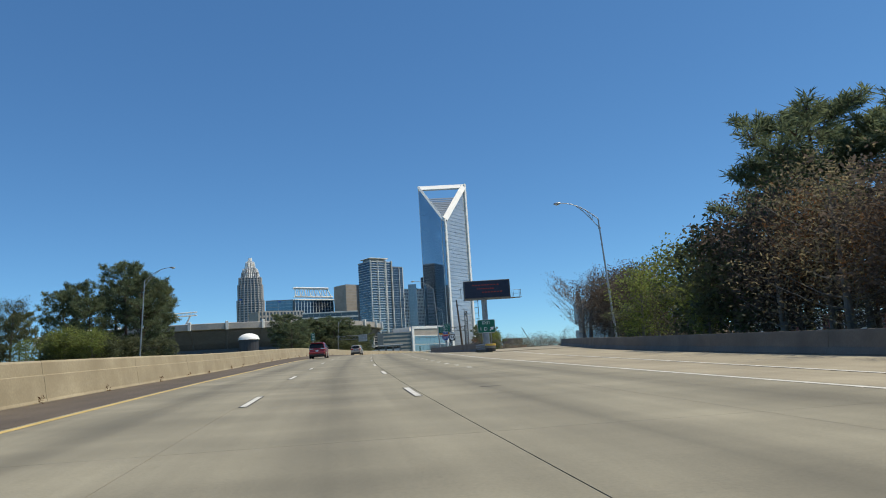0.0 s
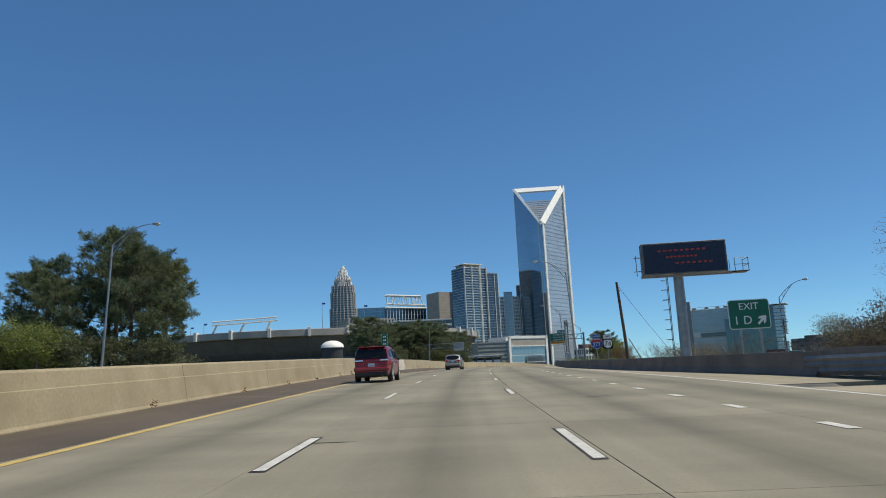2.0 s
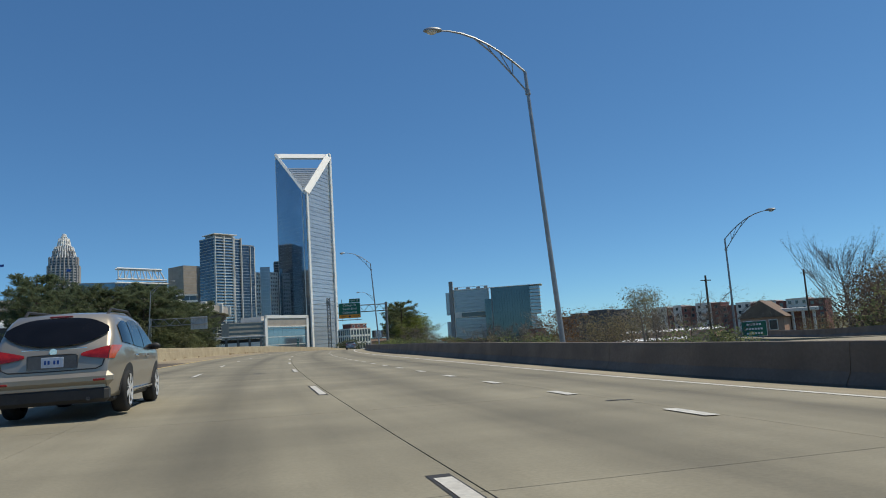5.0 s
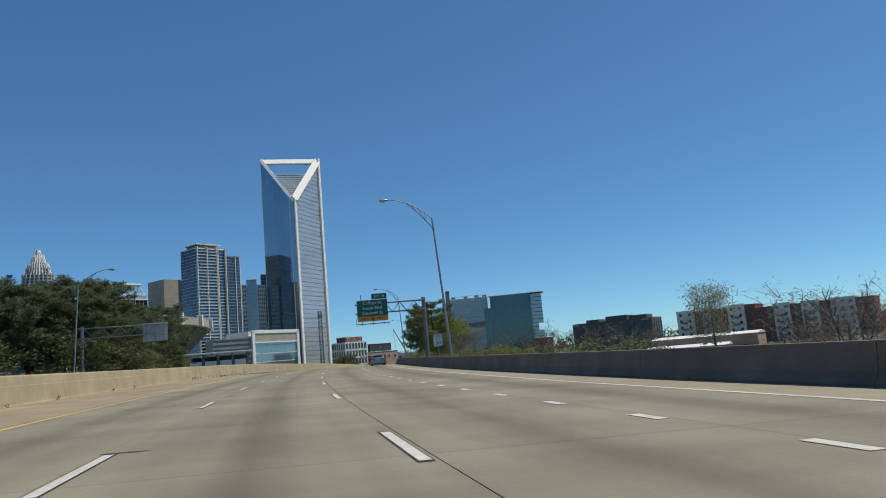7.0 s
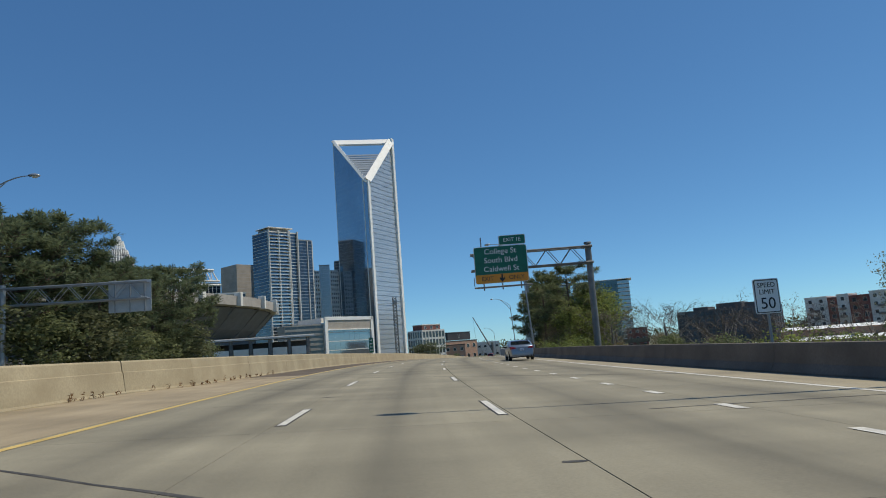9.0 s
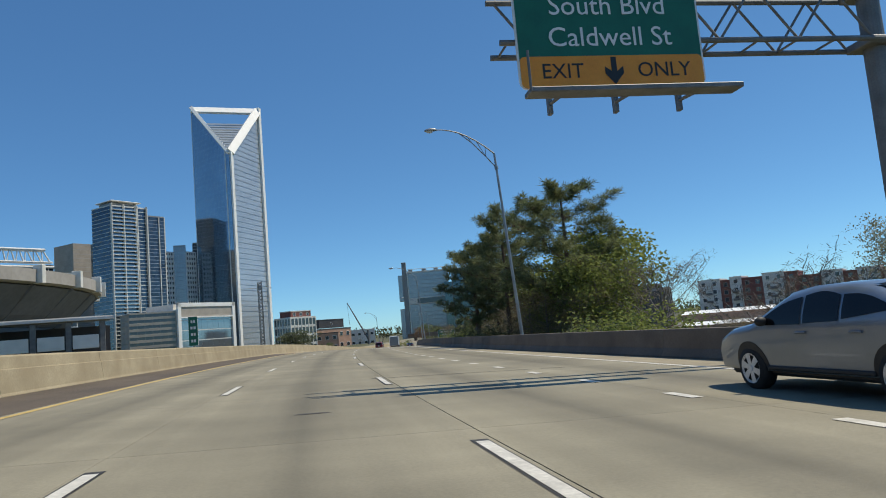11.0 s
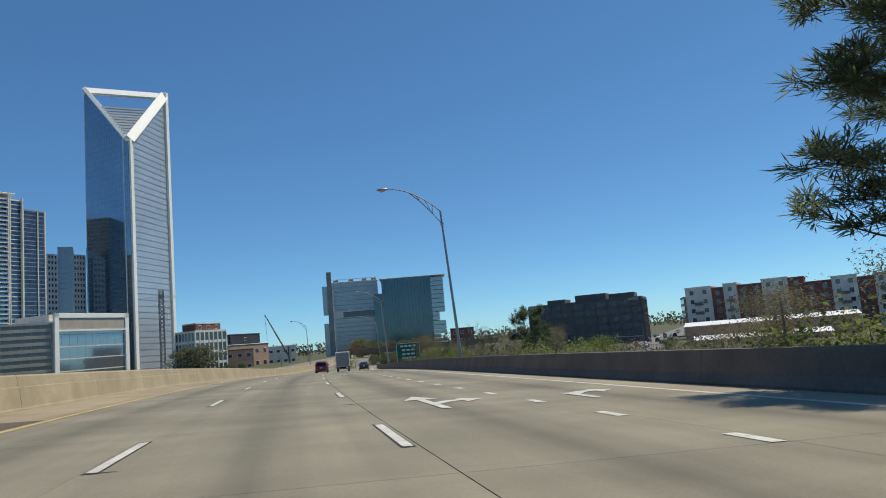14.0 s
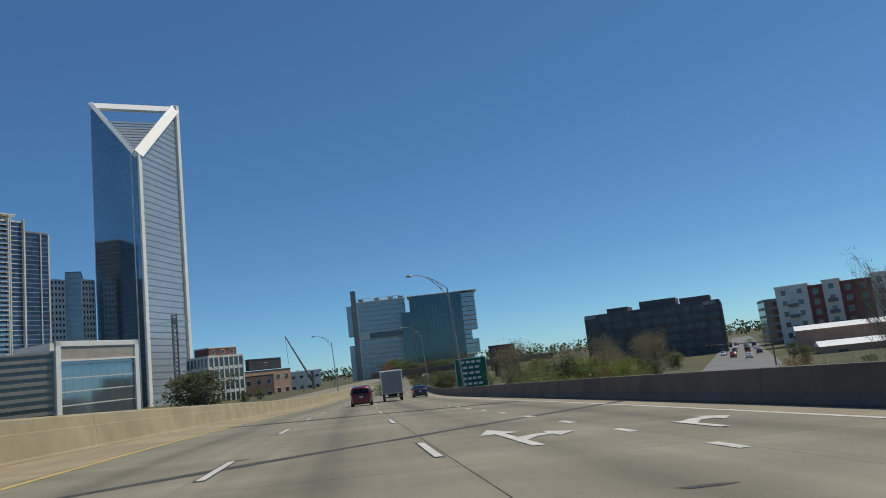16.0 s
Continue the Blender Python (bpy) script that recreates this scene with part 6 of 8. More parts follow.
def crash_cushion():
    ob = thing("crash_cushion", "grey ribbed crash cushion with a yellow nose at the gore", "crash cushion", m=spot(64.0, 12.35))
    for k in range(4):
        for x in (-0.42, 0.42):
            bm = bmesh.new()
            pts = []
            for z, o in ((0.22, 0.0), (0.32, 0.07), (0.42, 0.0), (0.52, 0.07), (0.62, 0.0), (0.72, 0.07), (0.82, 0.0)):
                pts.append((x + (o if x > 0 else -o), z))
            a = [bm.verts.new((px, 0.9 + 1.45 * k, z)) for px, z in pts]
            b = [bm.verts.new((px * 1.03, 2.5 + 1.45 * k, z)) for px, z in pts]
            c = [bm.verts.new((px * 0.93, 0.9 + 1.45 * k, z)) for px, z in pts]
            d = [bm.verts.new((px * 0.93, 2.5 + 1.45 * k, z)) for px, z in pts]
            for i in range(len(pts) - 1):
                bm.faces.new((a[i], b[i], b[i + 1], a[i + 1]))
                bm.faces.new((c[i], c[i + 1], d[i + 1], d[i]))
            part("fender_panel", bm, STEEL_MID, ob)
        part("diaphragm", boxed((0.84, 0.12, 0.7), (0, 1.0 + 1.45 * k, 0.45), 0.02), STEEL_DARK, ob)
    part("rail", boxed((0.3, 6.6, 0.12), (0, 3.6, 0.10), 0.02), STEEL_DARK, ob)
    ring = [(0.46 * math.cos(math.pi * k / 10), -0.35 * math.sin(math.pi * k / 10)) for k in range(11)] + [(-0.46, 0.55), (0.46, 0.55)]
    bands = []
    for low, high, k in ((0.08, 0.36, 0.86), (0.36, 0.58, 0.95), (0.58, 0.76, 1.0)):
        bm = bmesh.new()
        lo, hi = [bm.verts.new((x * k, y + 0.35, low)) for x, y in ring], [bm.verts.new((x * k, y + 0.35, high)) for x, y in ring]
        for i in range(len(ring)):
            bm.faces.new((lo[i], lo[(i + 1) % len(ring)], hi[(i + 1) % len(ring)], hi[i]))
        bm.faces.new(hi)
        bands.append(bm)
    part("nose_base", bands[0], TRIM_NOSE_DARK, ob, "dark lower shell")
    part("nose_band", bands[1], STEEL_DARK, ob)
    part("nose", bands[2], CUSHION_YELLOW, ob, "faded yellow plastic nose")


TRIM_NOSE_DARK = material("dark_nose_plastic", (0.03, 0.028, 0.026), (0.06, 0.055, 0.05), 3, 0.8)
CUSHION_YELLOW = material("faded_yellow_plastic", (0.55, 0.34, 0.05), (0.68, 0.44, 0.08), 2, 0.5, fine=0.15)
crash_cushion()


# ---- vehicles ----
def car_paint(name, low, high, metal=0.5, rough=0.32):
    return material(name, low, high, 1.5, rough, metal=metal, fine=0.03, fine_scale=60, coat=0.7)


PAINT_RED = car_paint("deep_red_car_paint", (0.22, 0.008, 0.012), (0.27, 0.011, 0.015), 0.25)
PAINT_MAROON = car_paint("maroon_car_paint", (0.13, 0.012, 0.014), (0.16, 0.016, 0.018), 0.35)
PAINT_CHAMPAGNE = car_paint("silver_beige_car_paint", (0.34, 0.30, 0.235), (0.40, 0.355, 0.285), 0.45)
PAINT_SLATE = car_paint("slate_blue_car_paint", (0.20, 0.235, 0.28), (0.24, 0.275, 0.33), 0.55)
PAINT_WHITE = car_paint("white_car_paint", (0.72, 0.72, 0.71), (0.78, 0.78, 0.77), 0.0)
PAINT_BLACK = car_paint("black_car_paint", (0.015, 0.016, 0.018), (0.025, 0.026, 0.028), 0.2)
TRIM_DARK = material("dark_plastic_trim", (0.02, 0.02, 0.02), (0.035, 0.034, 0.033), 3, 0.6)
RUBBER = material("tyre_rubber", (0.015, 0.015, 0.015), (0.028, 0.027, 0.026), 6, 0.85, bump=0.2)
ALLOY = material("bright_alloy", (0.66, 0.66, 0.65), (0.76, 0.76, 0.75), 4, 0.35, metal=0.35)
CHROME = material("chrome", (0.75, 0.75, 0.76), (0.82, 0.82, 0.83), 4, 0.12, metal=1.0)
TAIL_RED = material("red_tail_lens", (0.24, 0.008, 0.008), (0.34, 0.016, 0.012), 8, 0.2, fine=0.25, fine_scale=40, coat=0.2)
TAIL_AMBER = material("amber_lens", (0.46, 0.055, 0.014), (0.62, 0.115, 0.022), 8, 0.15, fine=0.25, fine_scale=40, coat=0.5)
TINT = material("tinted_car_glass", (0.005, 0.005, 0.006), (0.010, 0.010, 0.012), 2, 0.06, fine=0.02, spec=0.3)
PLATE = material("pale_number_plate", (0.55, 0.60, 0.68), (0.62, 0.67, 0.74), 8, 0.4)


def car(name, label, paint, outline, width, belt, wheel_r, axles, windows, back_glass, lamps, group="", rails=False, lens_glass=False, amber=False, chrome=False, low=0.30, roof_in=0.70):
    """A car as one smooth shell with glass, lights, wheels and trim as parts. y points forward; outline is the side silhouette from tail to nose."""
    ob = thing(name, label, "car", group)
    half = width / 2
    length = outline[-1][0] - outline[0][0]

    def plan(y):
        e = abs(y) / (length / 2)
        return 1 - 0.16 * max(0, e - 0.55) ** 2 / 0.2025 * 1.0

    def side(y, z):
        b = belt + 0.03 * (-y / length)
        if z <= b:
            e = (z - low) / max(0.05, b - low)
            f = 0.93 + 0.07 * math.sin(min(1, max(0, e)) * math.pi * 0.62)
        else:
            e = min(1, (z - b) / 0.68)
            f = 0.993 - (1 - roof_in) * e ** 1.35
        return half * f * plan(y)

    # shell
    fine = []
    for (y0, z0), (y1, z1) in zip(outline, outline[1:]):
        n = max(1, int(math.hypot(y1 - y0, z1 - z0) / 0.2))
        for k in range(n):
            q = k / n
            fine.append((y0 + (y1 - y0) * q, z0 + (z1 - z0) * q))
    fine.append(outline[-1])
    zs = [(1 - math.cos(math.pi * 0.5 * k / 12)) for k in range(13)]
    rows = 14
    verts, faces = [], []
    for y, zt in fine:
        ring = []
        for k in range(rows + 1):
            e = k / rows
            z = low + (zt - low) * e
            x = side(y, z)
            if e > 0.9:
                x *= 1 - 0.10 * ((e - 0.9) / 0.1) ** 2
            ring.append((x, z))
        pts = [(x, y, z) for x, z in ring] + [(0, y, zt + 0.025 if zt > 1.2 else zt + 0.012)] + [(-x, y, z) for x, z in reversed(ring)]
        verts += pts
    k = 2 * (rows + 1) + 1
    for i in range(len(fine) - 1):
        for j in range(k - 1):
            faces.append((i * k + j, (i + 1) * k + j, (i + 1) * k + j + 1, i * k + j + 1))
        faces.append((i * k + k - 1, (i + 1) * k + k - 1, (i + 1) * k, i * k))
    faces.append(tuple(range(k)))
    e = (len(fine) - 1) * k
    faces.append(tuple(range(e + k - 1, e - 1, -1)))
    me = quick("body", verts, faces, paint, smooth=True)
    bm = bmesh.new()
    bm.from_mesh(me)
    bmesh.ops.recalc_face_normals(bm, faces=bm.faces)
    bm.to_mesh(me)
    bm.free()
    part("body", me, None, ob)

    oy = [p[0] for p in outline]
    arc = [0]
    for (y0, z0), (y1, z1) in zip(outline, outline[1:]):
        arc.append(arc[-1] + math.hypot(y1 - y0, z1 - z0))

    def sil(q):
        return float(np.interp(q, arc, oy)), float(np.interp(q, arc, [p[1] for p in outline]))

    def at_height(z):
        """Distance along the tail of the silhouette to a height."""
        for i in range(len(outline) - 1):
            z0, z1 = outline[i][1], outline[i + 1][1]
            if z0 <= z <= z1:
                return arc[i] + (arc[i + 1] - arc[i]) * (z - z0) / max(1e-6, z1 - z0)
        return 0

    def grid(f, n, m, mat, pname, plabel=""):
        vs = [f(i / n, j / m) for i in range(n + 1) for j in range(m + 1)]
        fs = [(i * (m + 1) + j, (i + 1) * (m + 1) + j, (i + 1) * (m + 1) + j + 1, i * (m + 1) + j + 1) for i in range(n) for j in range(m)]
        return part(pname, quick(pname, vs, fs, mat, smooth=True), None, ob, plabel)

    def flank(sign, ya, yb, lo, hi, mat, pname, plabel="", out=0.012):
        def f(a, b):
            y = ya + (yb - ya) * a
            z0, z1 = lo(a), hi(a)
            z = z0 + (z1 - z0) * b
            return (sign * (side(y, z) + out), y, z)
        return grid(f, 8, 5, mat, pname, plabel)

    def over(qa, qb, fa, fb, mat, pname, plabel="", out=0.014, x0=None, x1=None):
        """A panel lying on the silhouette between two distances along it, between fractions of the half width."""
        def f(a, b):
            q = qa + (qb - qa) * a
            y, z = sil(q)
            y2, z2 = sil(q + 0.02)
            nx, nz = -(z2 - z), (y2 - y)
            ln = math.hypot(nx, nz) or 1
            x = side(y, z) * (fa + (fb - fa) * b)
            crown = 0.02 * (1 - (x / half) ** 2)
            return (x, y + nx / ln * (out + crown * 0.5) , z + nz / ln * (out + crown))
        return grid(f, 6, 8, mat, pname, plabel)

    for sign in (1, -1):
        for ya, yb, l0, l1, h0, h1 in windows:
            flank(sign, ya, yb, lambda a: l0 + (l1 - l0) * a, lambda a: h0 + (h1 - h0) * a + 0.05 * math.sin(math.pi * a), TINT, "side_window", "dark tinted side glass")
        for y in (0.15, -0.85):
            part("door_handle", boxed((0.04, 0.20, 0.035), (sign * (side(y, belt - 0.12) + 0.02), y, belt - 0.12), 0.012), CHROME if chrome else paint, ob)
        part("sill", boxed((0.05, length * 0.42, 0.06), (sign * (half * 0.95), 0.0, low + 0.05), 0.015), CHROME if chrome else TRIM_DARK, ob)
        bm = bmesh.new()
        bmesh.ops.create_uvsphere(bm, u_segments=10, v_segments=7, radius=0.5)
        for v in bm.verts:
            v.co = Vector((sign * (half + 0.06) + v.co.x * 0.20, 0.92 + v.co.y * 0.13, belt + 0.05 + v.co.z * 0.14))
        part("mirror", bm, TRIM_DARK, ob, smooth=True)
        if rails:
            part("roof_rail", ribbon(bmesh.new(), [(sign * half * 0.66, -1.65, outline[5][1] - 0.02), (sign * half * 0.68, -1.4, outline[6][1] + 0.05), (sign * half * 0.68, 0.0, max(p[1] for p in outline) + 0.05), (sign * half * 0.66, 0.45, max(p[1] for p in outline) - 0.03)], 0.025, 6), TRIM_DARK, ob)
    ga, gb, gf = back_glass
    if lens_glass:
        def pane(a, b):
            x = 2 * b - 1
            qa, qb = at_height(ga), at_height(gb)
            h = qb - qa
            lo_q, hi_q = qa + h * 0.42 * abs(x) ** 2.6, qb - h * 0.40 * abs(x) ** 3.0
            y, z = sil(lo_q + (hi_q - lo_q) * a)
            return (side(y, z) * gf * x, y - 0.022 - 0.02 * (1 - x * x), z + 0.012)
        grid(pane, 8, 16, TINT, "rear_window", "dark tinted rear glass")
    else:
        over(at_height(ga), at_height(gb), -gf, gf, TINT, "rear_window", "dark tinted rear glass")
    front = [i for i, p in enumerate(outline) if p[1] == max(q[1] for q in outline)][0]
    over(arc[front + 1] + 0.05, arc[front + 2] if front + 2 < len(arc) else arc[-1], -0.86, 0.86, TINT, "windscreen", "dark windscreen")
    z0, z1, f0 = lamps
    for sign in (1, -1):
        def lens(a, b, sign=sign):
            e = 0.5 + (a - 0.5) * (0.18 + 0.82 * b ** 0.8) - 0.12 * (1 - b)
            y, z = sil(at_height(z0) + (at_height(z1) - at_height(z0)) * e)
            return (sign * side(y, z) * (f0 + (0.995 - f0) * b), y - 0.016, z)
        tl = grid(lens, 5, 6, TAIL_RED, "tail_light", "red tail light")
        def wrap(a, b, sign=sign):
            q = at_height(z0) + (at_height(z1) - at_height(z0)) * b
            y, z = sil(q)
            y += 0.42 * a * (0.4 + 0.6 * b)
            return (sign * (side(y, z) * (1.0 if a > 0.1 else 0.99) + 0.012), y, z)
        w = grid(wrap, 6, 5, TAIL_AMBER if amber else TAIL_RED, "tail_light_wrap")
        w.parent = tl
    mid = (z0 + z1) / 2
    y, z = sil(at_height(mid - 0.10))
    plate = part("number_plate", boxed((0.32, 0.02, 0.16), (0, y - 0.02, mid - 0.12), 0.006), PLATE, ob, "pale number plate with plain bars")
    part("plate_recess", boxed((0.62, 0.02, 0.24), (0, y - 0.008, mid - 0.12), 0.02), paint, ob)
    for x in (-0.10, -0.05, 0.03, 0.08):
        part("bar", boxed((0.03, 0.012, 0.06), (x, y - 0.028, mid - 0.12), 0.002), SIGN_BLUE, plate)
    part("rear_bumper", boxed((width * 0.80, 0.10, 0.13), (0, outline[0][0] + 0.05, low + 0.03), 0.03), TRIM_DARK, ob, "dark lower bumper")
    part("brake_light", boxed((0.34, 0.03, 0.03), (0, sil(at_height(gb))[0] - 0.03, gb + 0.03), 0.006), TAIL_RED, ob)
    part("badge_bar", boxed((width * 0.5, 0.02, 0.035), (0, sil(at_height(z1))[0] - 0.012, z1 - 0.03), 0.008), CHROME if chrome else TRIM_DARK, ob)
    part("underbody", boxed((width * 0.86, length * 0.86, 0.16), (0, 0, low + 0.0), 0.04), TRIM_DARK, ob)
    part("exhaust", rod((half * 0.55, outline[0][0] + 0.10, low + 0.0), (half * 0.55, outline[0][0] - 0.03, low), 0.03, 0.03, 10), STEEL_DARK, ob)
    if lens_glass:
        y0 = outline[0][0]
        part("bumper", boxed((width * 0.925, 0.24, 0.25), (0, y0 + 0.06, 0.60), 0.09), paint, ob)
        # dark box below the bumper; its colour takes in the shade on the lower tail
        part("valance", boxed((width * 0.86, 0.22, 0.26), (0, y0 + 0.08, 0.36), 0.06), TRIM_DARK, ob, "dark lower valance with shade in its colour")
        for sign in (1, -1):
            part("reflector", boxed((0.17, 0.02, 0.035), (sign * 0.68, y0 - 0.06, 0.58), 0.008), TAIL_RED, ob)
        line = []
        for x, z in ((-0.74, 0.90), (-0.71, 0.80), (-0.62, 0.755), (0.0, 0.745), (0.62, 0.755), (0.71, 0.80), (0.74, 0.90)):
            line.append((x, sil(at_height(z))[0] - 0.004, z))
        part("tailgate_seam", ribbon(bmesh.new(), line, 0.011, 5), TRIM_DARK, ob)
        # flat dark panel whose colour stands for shade in the plate recess
        part("plate_surround", boxed((0.72, 0.02, 0.23), (0, sil(at_height(0.88))[0] - 0.012, 0.885), 0.02), STEEL_DARK, ob, "dark panel in place of the plate recess's shade")
        part("badge", rod((0, sil(at_height(1.04))[0] - 0.03, 1.045), (0, sil(at_height(1.04))[0] + 0.03, 1.045), 0.055, 0.055, 16), CHROME, ob)
    # wheels
    for ya in axles:
        for sign in (1, -1):
            x = sign * (half * 0.95)
            arch = bmesh.new()
            n = 18
            ring = [(ya + (wheel_r + 0.075) * math.cos(math.pi * k / n), wheel_r + (wheel_r + 0.075) * math.sin(math.pi * k / n)) for k in range(n + 1)]
            a = [arch.verts.new((sign * (side(y2, max(z2, low + 0.02)) + 0.006), y2, z2)) for y2, z2 in ring]
            b = [arch.verts.new((sign * (half * 0.6), y2, z2)) for y2, z2 in ring]
            c1 = arch.verts.new((sign * (side(ya, wheel_r) + 0.006), ya, wheel_r))
            for k in range(n):
                arch.faces.new((a[k], a[k + 1], b[k + 1], b[k]))
                arch.faces.new((a[k], a[k + 1], c1))
            part("wheel_arch", arch, TRIM_DARK, ob)
            bm = bmesh.new()
            prof = [(-0.20, wheel_r - 0.13), (-0.19, wheel_r - 0.02), (-0.14, wheel_r), (0.0, wheel_r), (0.03, wheel_r - 0.02), (0.045, wheel_r - 0.12)]
            seg = 26
            rings = [[bm.verts.new((x + sign * px, ya + pr * math.cos(2 * math.pi * k / seg), wheel_r + pr * math.sin(2 * math.pi * k / seg))) for k in range(seg)] for px, pr in prof]
            for r0, r1 in zip(rings, rings[1:]):
                for k in range(seg):
                    bm.faces.new((r0[k], r0[(k + 1) % seg], r1[(k + 1) % seg], r1[k]))
            wheel = part("wheel", bm, RUBBER, ob, smooth=True)
            rr = wheel_r - 0.115
            rim = bmesh.new()
            for k in range(6):
                a0 = 2 * math.pi * k / 6 + 0.3
                d1, d2 = Vector((0, math.cos(a0), math.sin(a0))), Vector((0, -math.sin(a0), math.cos(a0)))
                o = Vector((x + sign * 0.035, ya, wheel_r))
                vs = [o + d1 * r + d2 * s2 * wd + Vector((sign * dx, 0, 0)) for r, wd, dx in ((0.03, 0.035, 0.01), (rr, 0.055, 0.012)) for s2 in (-1, 1)]
                v = [rim.verts.new(p) for p in vs]
                rim.faces.new((v[0], v[1], v[3], v[2]))
            tube(rim, (x - sign * 0.02, ya, wheel_r), (x + sign * 0.055, ya, wheel_r), 0.055, 0.045, 10)
            for k in range(seg):
                pa = [(rr - 0.02, 0.035), (rr + 0.012, 0.05)]
                a0, a1 = 2 * math.pi * k / seg, 2 * math.pi * (k + 1) / seg
                v = [rim.verts.new((x + sign * px, ya + r * math.cos(t), wheel_r + r * math.sin(t))) for t, (r, px) in ((a0, pa[0]), (a1, pa[0]), (a1, pa[1]), (a0, pa[1]))]
                rim.faces.new(v)
            part("rim", rim, ALLOY, wheel, "bright six-spoke alloy rim")
            disc = bmesh.new()
            tube(disc, (x - sign * 0.02, ya, wheel_r), (x + sign * 0.012, ya, wheel_r), rr, rr, 20)
            part("brake_disc", disc, TRIM_DARK, wheel)
    return ob


SUV_LINE = [(-2.40, 0.50), (-2.39, 0.72), (-2.35, 0.98), (-2.24, 1.14), (-1.93, 1.54), (-1.78, 1.63), (-1.2, 1.69), (-0.3, 1.72), (0.35, 1.66), (1.22, 1.16), (1.9, 1.03), (2.24, 0.88), (2.38, 0.70), (2.40, 0.45)]
BOXY_LINE = [(-2.48, 0.50), (-2.47, 0.92), (-2.41, 1.10), (-2.24, 1.58), (-2.08, 1.73), (-1.9, 1.76), (-1.0, 1.80), (0.0, 1.80), (0.55, 1.72), (1.22, 1.20), (1.9, 1.11), (2.34, 0.98), (2.46, 0.72), (2.48, 0.46)]
SEDAN_LINE = [(-2.43, 0.46), (-2.42, 0.74), (-2.39, 0.98), (-2.28, 1.08), (-1.78, 1.12), (-1.05, 1.38), (-0.6, 1.45), (0.05, 1.47), (0.5, 1.41), (1.32, 1.00), (1.9, 0.92), (2.28, 0.78), (2.41, 0.60), (2.43, 0.40)]
SUV_GLASS = [(-1.80, -1.10, 1.16, 1.12, 1.44, 1.52), (-1.04, -0.10, 1.11, 1.07, 1.52, 1.55), (-0.04, 0.86, 1.06, 1.05, 1.54, 1.20)]
BOXY_GLASS = [(-2.05, -1.15, 1.22, 1.20, 1.52, 1.60), (-1.08, -0.10, 1.19, 1.17, 1.60, 1.62), (-0.04, 0.92, 1.16, 1.15, 1.61, 1.26)]
SEDAN_GLASS = [(-1.35, -0.62, 1.10, 1.02, 1.18, 1.33), (-0.56, 0.10, 1.00, 0.98, 1.33, 1.35), (0.16, 0.95, 0.97, 0.97, 1.34, 1.08)]

silver = car("suv", "silver-beige sport utility car in the inner lane", PAINT_CHAMPAGNE, SUV_LINE, 1.88, 1.06, 0.37, (-1.42, 1.42), SUV_GLASS, (1.12, 1.58, 0.95), (0.90, 1.11, 0.50), rails=True, lens_glass=True, roof_in=0.76, amber=True, chrome=True)
silver.matrix_world = spot(128.6, -2.85, 0.01, -1)
red = car("suv", "bright red sport utility car in the inner lane", PAINT_RED, BOXY_LINE, 1.94, 1.12, 0.38, (-1.52, 1.50), BOXY_GLASS, (1.14, 1.60, 0.97), (0.86, 1.02, 0.55), roof_in=0.80)
red.matrix_world = spot(84.0, -4.75, 0.01)
for _x in (-0.66, 0.66):
    part("lamp_strip", boxed((0.46, 0.05, 0.065), (_x, -2.455, 1.055), 0.015), CHROME, red, "bright clear lamp strip")
    part("reflector", boxed((0.2, 0.03, 0.05), (_x * 1.12, -2.50, 0.58), 0.01), TAIL_RED, red)
part("spoiler", boxed((1.42, 0.30, 0.045), (0, -2.16, 1.735), 0.02), PAINT_RED, red)
part("bumper", boxed((1.80, 0.26, 0.24), (0, -2.42, 0.62), 0.08), PAINT_RED, red)
part("valance", boxed((1.66, 0.22, 0.24), (0, -2.40, 0.38), 0.06), TRIM_DARK, red, "dark lower valance with shade in its colour")
part("rear_wiper", rod((0.0, -2.44, 1.17), (0.42, -2.40, 1.24), 0.012, 0.010, 6), TRIM_DARK, red)
slate = car("sedan", "slate blue-grey saloon car in the outer lane", PAINT_SLATE, SEDAN_LINE, 1.86, 0.98, 0.33, (-1.40, 1.40), SEDAN_GLASS, (1.14, 1.40, 0.82), (0.84, 1.02, 0.52))
slate.matrix_world = spot(259.3, 7.25, 0.01)
maroon = car("suv", "maroon sport utility car far ahead in the lane", PAINT_MAROON, BOXY_LINE, 1.94, 1.12, 0.38, (-1.52, 1.50), BOXY_GLASS, (1.16, 1.58, 0.86), (0.92, 1.08, 0.55), roof_in=0.80)
maroon.matrix_world = spot(432.0, 0.2, 0.01)
black = car("sedan", "black saloon car far ahead", PAINT_BLACK, SEDAN_LINE, 1.84, 0.98, 0.33, (-1.40, 1.40), SEDAN_GLASS, (1.14, 1.40, 0.82), (0.84, 1.02, 0.52))
black.matrix_world = spot(458.0, 6.9, 0.01)
white = car("sedan", "white saloon car on the side street", PAINT_WHITE, SEDAN_LINE, 1.84, 0.98, 0.33, (-1.40, 1.40), SEDAN_GLASS, (1.14, 1.40, 0.82), (0.84, 1.02, 0.52), group="cars on the side street")


